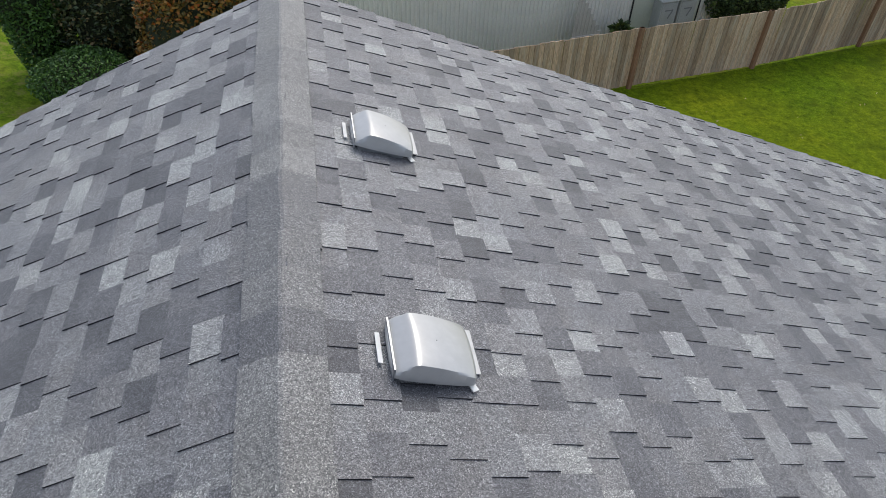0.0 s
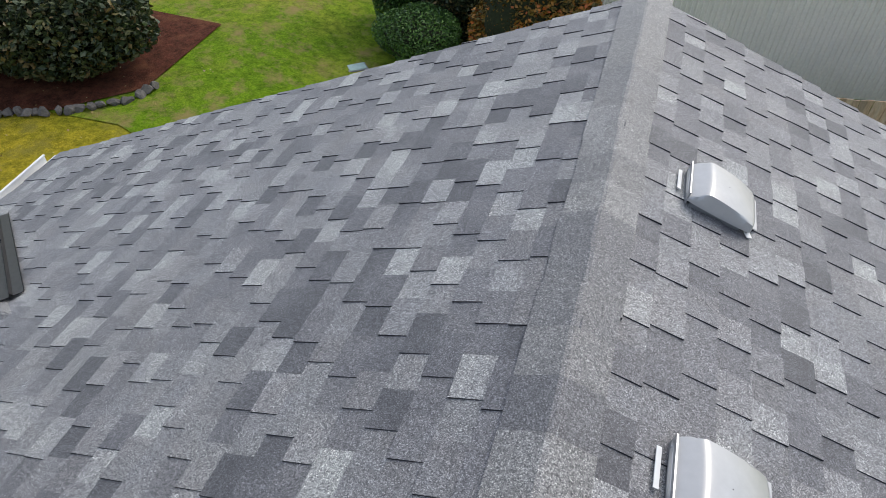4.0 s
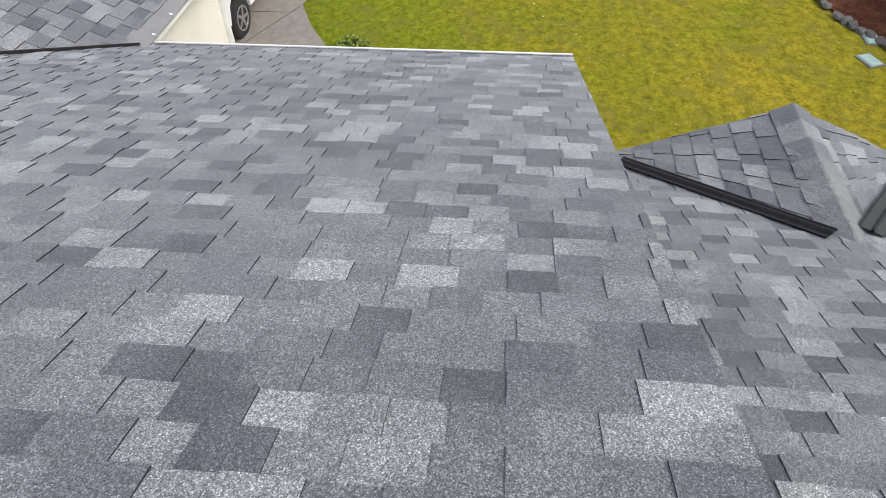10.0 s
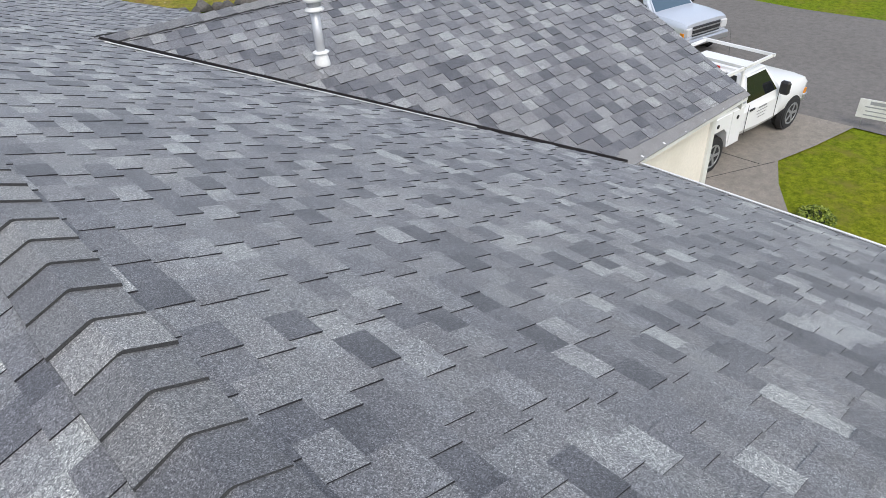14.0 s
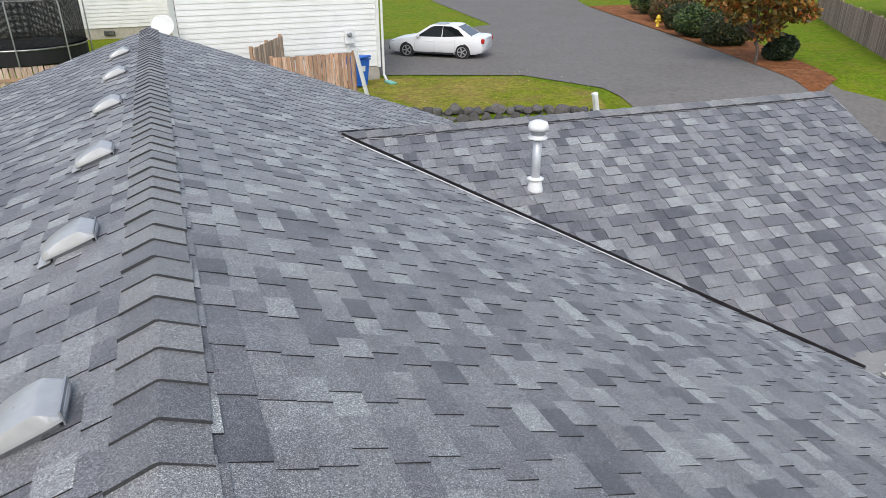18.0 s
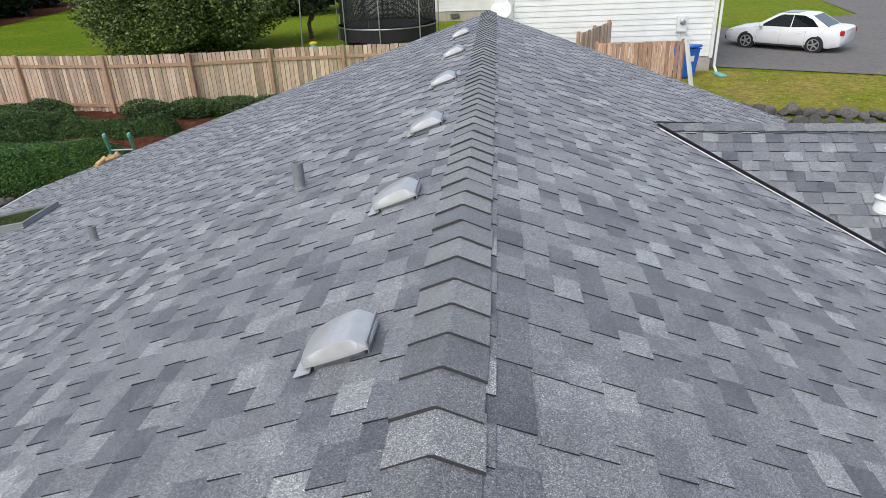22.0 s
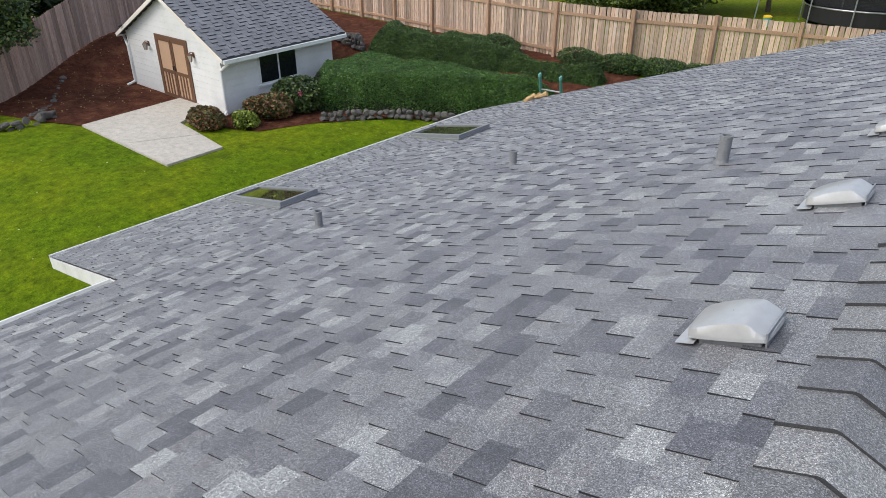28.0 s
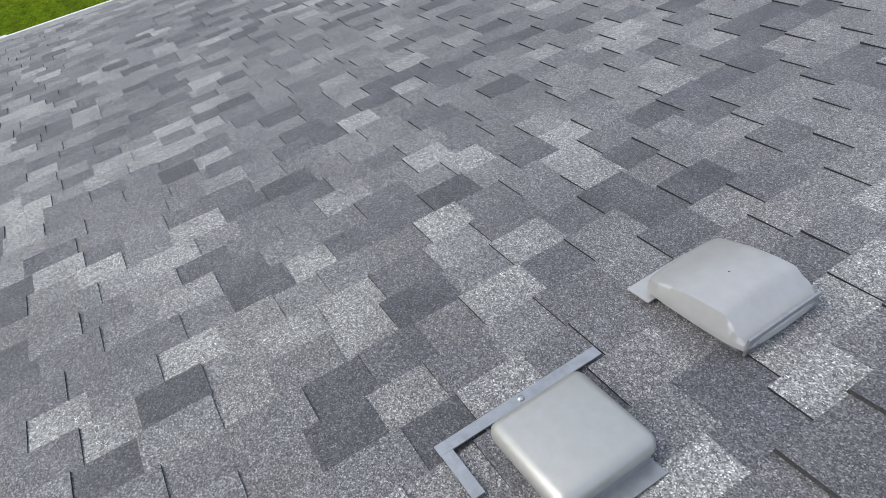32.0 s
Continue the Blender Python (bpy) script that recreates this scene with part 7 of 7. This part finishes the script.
# ---------- street things ----------
M_CABINETGREY = plain("faded_print", (0.36, 0.37, 0.38), 0.6)
sign = thing("yard_sign", (-16.95, -3.96, gz(-16.95, -3.96)), "small white yard sign on wire legs", "sign", "", 98)
part("panel", box((0, 0, 0.50), (0.80, 0.015, 0.46), bevel=0.004), M_WHITE, sign, "white sign panel")
for i, (w, h, m) in enumerate(((0.34, 0.08, M_CABINETGREY), (0.52, 0.03, M_CABINETGREY), (0.46, 0.025, M_CABINETGREY), (0.50, 0.03, M_CABINETGREY))):
    for s in (-1, 1):
        part("lettering_bar", box((0, s * 0.010, 0.65 - 0.10 * i), (w, 0.004, h)), m, sign, "plain lettering bar")
for x in (-0.25, 0.25):
    part("leg", rod(bmesh.new(), (x, 0, -0.1), (x, 0, 0.35), 0.006, n=6), M_FLASH, sign)
hyd = thing("fire_hydrant", (-29.6, -36.4, gz(-29.6, -36.4)), "yellow fire hydrant beside the street", "hydrant")
part("barrel", lathe([(0.16, 0), (0.16, 0.05), (0.11, 0.06), (0.11, 0.50), (0.15, 0.52), (0.15, 0.58), (0.13, 0.62), (0.08, 0.72), (0.03, 0.76)], 18), M_YELLOW, hyd, smooth=True)
for s in (-1, 1):
    n_ = part("nozzle", lathe([(0.06, 0), (0.06, 0.10), (0.045, 0.13)], 12), M_YELLOW, hyd)
    n_.matrix_basis = pose(0, s * 0.09, 0.42, -90 * s, 0, 0)
part("pumper_cap", lathe([(0.09, 0), (0.09, 0.1), (0.05, 0.13)], 12), M_YELLOW, hyd).matrix_basis = pose(0.09, 0, 0.36, 0, 90, 0)
drain = thing("storm_drain", (-26.0, -12.6, gz(-26.0, -12.6) + 0.045), "dark iron storm drain grate beside the verge", "drain", "", 75)
part("frame", box((0, 0, 0), (0.9, 0.55, 0.02)), M_STONE, drain)
for i in range(8):
    part("bar", box((-0.38 + i * 0.108, 0, 0.016), (0.04, 0.5, 0.014)), M_BLACK, drain)
inlet = thing("kerb_inlet", (-26.2, -13.6, gz(-26.2, -13.6) + 0.05), "small pale concrete inlet slab in the street edge", "slab", "", 75)
part("slab", box((0, 0, 0), (0.75, 0.45, 0.04), bevel=0.01), M_CONCRETE, inlet)
for i, (x, y) in enumerate(((-13.66, 7.55), (-12.73, 7.19), (-6.0, 13.4))):
    lid = thing("valve_lid", (x, y, gz(x, y) + 0.03), "pale teal plastic utility lid in the lawn", "lid", "utility lids in the lawn", 20 * i)
    part("cover", box((0, 0, 0.01), (0.42, 0.28, 0.04), bevel=0.012), M_LID, lid)
    part("frame", box((0, 0, -0.005), (0.48, 0.34, 0.03)), M_PVC, lid)

# ---------- trampoline behind the fence ----------
tramp = thing("trampoline", (5.6, -36.2, 1.8), "round black trampoline with safety net and grey poles", "trampoline")
RT = 2.5
part("mat", lathe([(RT - 0.3, 0.86), (RT - 0.3, 0.87)], 32), M_MESH, tramp, "black jumping mat")
ring = bmesh.new()
loops = [[ring.verts.new(((RT + 0.04 * math.cos(q * math.pi / 3)) * math.cos(2 * math.pi * i / 32), (RT + 0.04 * math.cos(q * math.pi / 3)) * math.sin(2 * math.pi * i / 32), 0.88 + 0.04 * math.sin(q * math.pi / 3))) for q in range(6)] for i in range(32)]
for i in range(32):
    for q in range(6):
        ring.faces.new((loops[i][q], loops[(i + 1) % 32][q], loops[(i + 1) % 32][(q + 1) % 6], loops[i][(q + 1) % 6]))
part("ring", ring, M_FLASH, tramp)
pad = bmesh.new()
outer = [pad.verts.new((r * math.cos(2 * math.pi * i / 32), r * math.sin(2 * math.pi * i / 32), 0.93)) for r in (RT - 0.3, RT + 0.05) for i in range(32)]
for i in range(32):
    j = (i + 1) % 32
    pad.faces.new((outer[i], outer[j], outer[32 + j], outer[32 + i]))
bmesh.ops.solidify(pad, geom=pad.faces[:], thickness=0.03)
part("pad", pad, plain("navy_pad", (0.03, 0.035, 0.06), 0.6), tramp, "dark blue edge pad")
skirt = bmesh.new()
lo = [skirt.verts.new((RT * math.cos(2 * math.pi * i / 32), RT * math.sin(2 * math.pi * i / 32), 0.25)) for i in range(32)]
hi = [skirt.verts.new((RT * math.cos(2 * math.pi * i / 32), RT * math.sin(2 * math.pi * i / 32), 0.88)) for i in range(32)]
for i in range(32):
    skirt.faces.new((lo[i], lo[(i + 1) % 32], hi[(i + 1) % 32], hi[i]))
part("skirt", skirt, M_MESH, tramp, "black skirt")
for i in range(8):                             # woven net walls: strands up and across
    a0, a1 = 2 * math.pi * i / 8, 2 * math.pi * (i + 1) / 8
    p0, p1 = Vector((RT * math.cos(a0), RT * math.sin(a0), 0)), Vector((RT * math.cos(a1), RT * math.sin(a1), 0))
    vv, ff = [], []
    w = 0.018
    for k in range(54):
        c = p0.lerp(p1, k / 54)
        e = p0.lerp(p1, k / 54 + w / (p1 - p0).length)
        m = len(vv)
        vv += [(c.x, c.y, 0.9), (e.x, e.y, 0.9), (e.x, e.y, 2.75), (c.x, c.y, 2.75)]
        ff.append((m, m + 1, m + 2, m + 3))
    for k in range(52):
        z = 0.9 + 1.85 * k / 52
        m = len(vv)
        vv += [(p0.x, p0.y, z), (p1.x, p1.y, z), (p1.x, p1.y, z + w), (p0.x, p0.y, z + w)]
        ff.append((m, m + 1, m + 2, m + 3))
    raw("net_panel", vv, ff, M_MESH, tramp, "black safety net panel")
    q = p0 * 1.06
    pole = part("pole", tube([(q.x, q.y, 0), (q.x, q.y, 2.7), (q.x * 0.97, q.y * 0.97, 2.8)], 0.03, 8), M_FLASH, tramp, "grey steel pole")
part("top_rail", tube([(RT * 1.03 * math.cos(2 * math.pi * i / 16), RT * 1.03 * math.sin(2 * math.pi * i / 16), 2.78) for i in range(17)], 0.022, 6), M_BLACK, tramp)
arch = thing("swing_frame", (8.0, -34.6, 1.8), "grey steel arch frame beside the trampoline", "frame", "", 10)
part("frame_tube", tube([(-1.7, 0, 0), (-1.6, 0, 2.75), (-1.5, 0, 2.85), (1.5, 0, 2.85), (1.6, 0, 2.75), (1.75, 0, 0)], 0.035, 8), M_FLASH, arch)
bkt = thing("bucket", (8.9, -33.4, 1.8), "small blue bucket with yellow lid", "bucket")
part("pail", lathe([(0.14, 0), (0.18, 0.36)], 16), M_TEAL, bkt)
part("lid", lathe([(0.19, 0.36), (0.19, 0.42), (0.10, 0.47)], 16), M_YELLOW, bkt, "yellow lid")

# ---------- metal-clad building beside the side lawn ----------
MA, MB = Vector((-1.5, 14.70, 0)), Vector((13.5, 17.35, 0))
barn = tagged(new("metal_building"), "beige ribbed metal-clad outbuilding beside the fence", "building")
u = (MB - MA).normalized()
n = Vector((u.y, -u.x, 0))
L = (MB - MA).length
part("wall", solid([MA + Vector((0, 0, -1.4)), MB + Vector((0, 0, -1.4)), MB + Vector((0, 0, 2.7)), MA + Vector((0, 0, 2.7))], -n * 0.15), M_METALWALL, barn)
part("wall_end", solid([MA + Vector((0, 0, -1.4)), MA - n * 6 + Vector((0, 0, -1.4)), MA - n * 6 + Vector((0, 0, 2.7)), MA + Vector((0, 0, 2.7))], u * 0.15), M_METALWALL, barn)
part("wall_end", solid([MB + Vector((0, 0, -1.4)), MB - n * 6 + Vector((0, 0, -1.4)), MB - n * 6 + Vector((0, 0, 2.7)), MB + Vector((0, 0, 2.7))], -u * 0.15), M_METALWALL, barn)
part("roof", solid([MA + n * 0.3 + Vector((0, 0, 2.7)), MB + n * 0.3 + Vector((0, 0, 2.7)), MB - n * 6 + Vector((0, 0, 3.6)), MA - n * 6 + Vector((0, 0, 3.6))], (0, 0, 0.1)), M_METALWALL, barn)
ang = math.degrees(math.atan2(u.y, u.x))
rib_bm = prism([(-0.028, 0), (-0.014, 0.028), (0.014, 0.028), (0.028, 0)], 3.68)
rib_me = bpy.data.meshes.new("rib")
rib_bm.to_mesh(rib_me)
rib_bm.free()
rib_me.materials.append(M_METALWALL)
k = 0
while k * 0.115 < L:
    p = MA + u * (k * 0.115 + 0.05) + n * 0.001
    ob = new("rib", rib_me)
    ob.parent = barn
    X, Y, Z = u, Vector((0, 0, 1)), n
    ob.matrix_basis = Matrix(((X.x, Y.x, Z.x, p.x), (X.y, Y.y, Z.y, p.y), (X.z, Y.z, Z.z, 0.65), (0, 0, 0, 1)))
    k += 1
door = part("sliding_door", solid([MA + u * 10.55 + Vector((0, 0, -1.2)), MA + u * 12.75 + Vector((0, 0, -1.2)), MA + u * 12.75 + Vector((0, 0, 1.6)), MA + u * 10.55 + Vector((0, 0, 1.6))], n * 0.045),
            plain("pale_green_panel", (0.50, 0.53, 0.45), 0.55, 0.1, 20, 1.2, 0.06, 0.03), barn, "pale greenish flat sliding door panel")
for f in (10.52, 12.78):
    part("door_gap", solid([MA + u * (f - 0.02) + Vector((0, 0, -1.2)), MA + u * (f + 0.02) + Vector((0, 0, -1.2)), MA + u * (f + 0.02) + Vector((0, 0, 1.6)), MA + u * (f - 0.02) + Vector((0, 0, 1.6))], n * 0.050), M_BLACK, door)
M_CABINET = plain('grey_cabinet_paint', (0.40, 0.41, 0.40), 0.5)
for i in range(2):
    p = MA + u * (11.47 + i * 0.62) + n * 0.22
    cab = thing("utility_cabinet", (p.x, p.y, -1.2), "grey utility cabinet with pale chevron mark", "cabinet", "utility cabinets at the metal wall", ang)
    part("body", box((0, 0, 0.46), (0.56, 0.36, 0.92), bevel=0.015), M_CABINET, cab)
    part("door", box((0, -0.185, 0.46), (0.48, 0.02, 0.82), bevel=0.006), M_CABINET, cab)
    part("lid", box((0, -0.02, 0.935), (0.60, 0.42, 0.03), bevel=0.006), M_CABINET, cab)
    part("mark", box((0, -0.198, 0.68), (0.26, 0.006, 0.035)), M_PVC, cab, "dark bar mark")
    part("mark", box((0.06, -0.198, 0.56), (0.04, 0.006, 0.24), (0, 28, 0)), M_PVC, cab, "dark slanted bar mark")
lean = thing("leaning_panel", (6.95, 15.75, -1.2), "weathered board panel with a sloping top against the wall", "panel", "", ang)
for i in range(9):
    part("board", box((i * 0.105, -0.1, 0.80 - 0.080 * i), (0.10, 0.025, 1.62 - 0.165 * i), (4, 0, 0)), M_PALEWOOD, lean)
part("rail", box((0.35, -0.12, 0.35), (0.85, 0.03, 0.07), (4, 0, 0)), M_PALEWOOD, lean)
pot = thing("plant_pot", (8.35, 15.85, -1.2), "small dark plant pot with green plant", "plant pot")
part("pot", lathe([(0.14, 0), (0.19, 0.3), (0.21, 0.32)], 16), M_BLACK, pot)
leaves("foliage", lumpy(np.random.default_rng(3), 220, (0.28, 0.28, 0.2), 3, 0.3) + (0, 0, 0.42), 0.10, M_LEAF, pot, 3)

# ---------- ladder at the far eave, gloves on its top ----------
def on_roof(x, y, up=0.0):
    return (x, y, HR - SB * x + up)


LX, LY = 7.75, far_edge(7.75) - 0.02
lad = thing("ladder", on_roof(LX, LY), "green extension ladder leaning on the roof edge", "ladder")
for s in (-1, 1):
    part("rail", box((s * 0.26, 0, 0), (0.035, 0.085, 8.0)), M_GREENPAINT, lad, "green ladder rail").matrix_basis = pose(0, -0.02, 0.44, -15, 0, 4) @ Matrix.Translation((0, 0, -4.0))
    tip = part("rail_end", box((s * 0.26, 0, 0.0), (0.05, 0.10, 0.09), bevel=0.015), M_TEAL, lad, "pale rail end cap")
    tip.matrix_basis = pose(0, -0.02, 0.44, -15, 0, 4)
for i in range(10):
    rg = part("rung", rod(bmesh.new(), (-0.26, 0, -0.35 - i * 0.3), (0.26, 0, -0.35 - i * 0.3), 0.018, n=8), M_FLASH, lad, "aluminium rung")
    rg.matrix_basis = pose(0, -0.02, 0.44, -15, 0, 4)
for i, (dx, dy, turn) in enumerate(((0.06, 0.16, 20), (0.22, 0.10, -35), (0.34, 0.20, 60))):
    g = new("work_glove")
    g.matrix_basis = pose(*on_roof(LX + dx, LY + dy, 0.03), 0, math.degrees(math.atan(SB)), turn)
    tagged(g, "crumpled tan leather work glove on the shingles", "glove", "gloves by the ladder")
    bm = bmesh.new()
    put(bm, (0, 0, 0.03), (0.16, 0.11, 0.06))
    bmesh.ops.subdivide_edges(bm, edges=bm.edges[:], cuts=3, use_grid_fill=True)
    rr = random.Random(i)
    for v in bm.verts:
        v.co += Vector((rr.uniform(-1, 1), rr.uniform(-1, 1), rr.uniform(-0.5, 1.3))) * 0.012
    palm = part("palm", bm, M_TAN, g, smooth=True)
    for f in range(4):
        part("finger", rod(bmesh.new(), (0.07, -0.042 + f * 0.028, 0.03), (0.16, -0.055 + f * 0.037, 0.02 + 0.02 * rr.random()), 0.016, 0.012, 8), M_TAN, g)
    part("cuff", lathe([(0.055, -0.02), (0.065, 0.05), (0.05, 0.05)], 12), M_TAN, g, "stiff tan cuff").matrix_basis = pose(-0.08, 0, 0.035, 0, -85, 0)
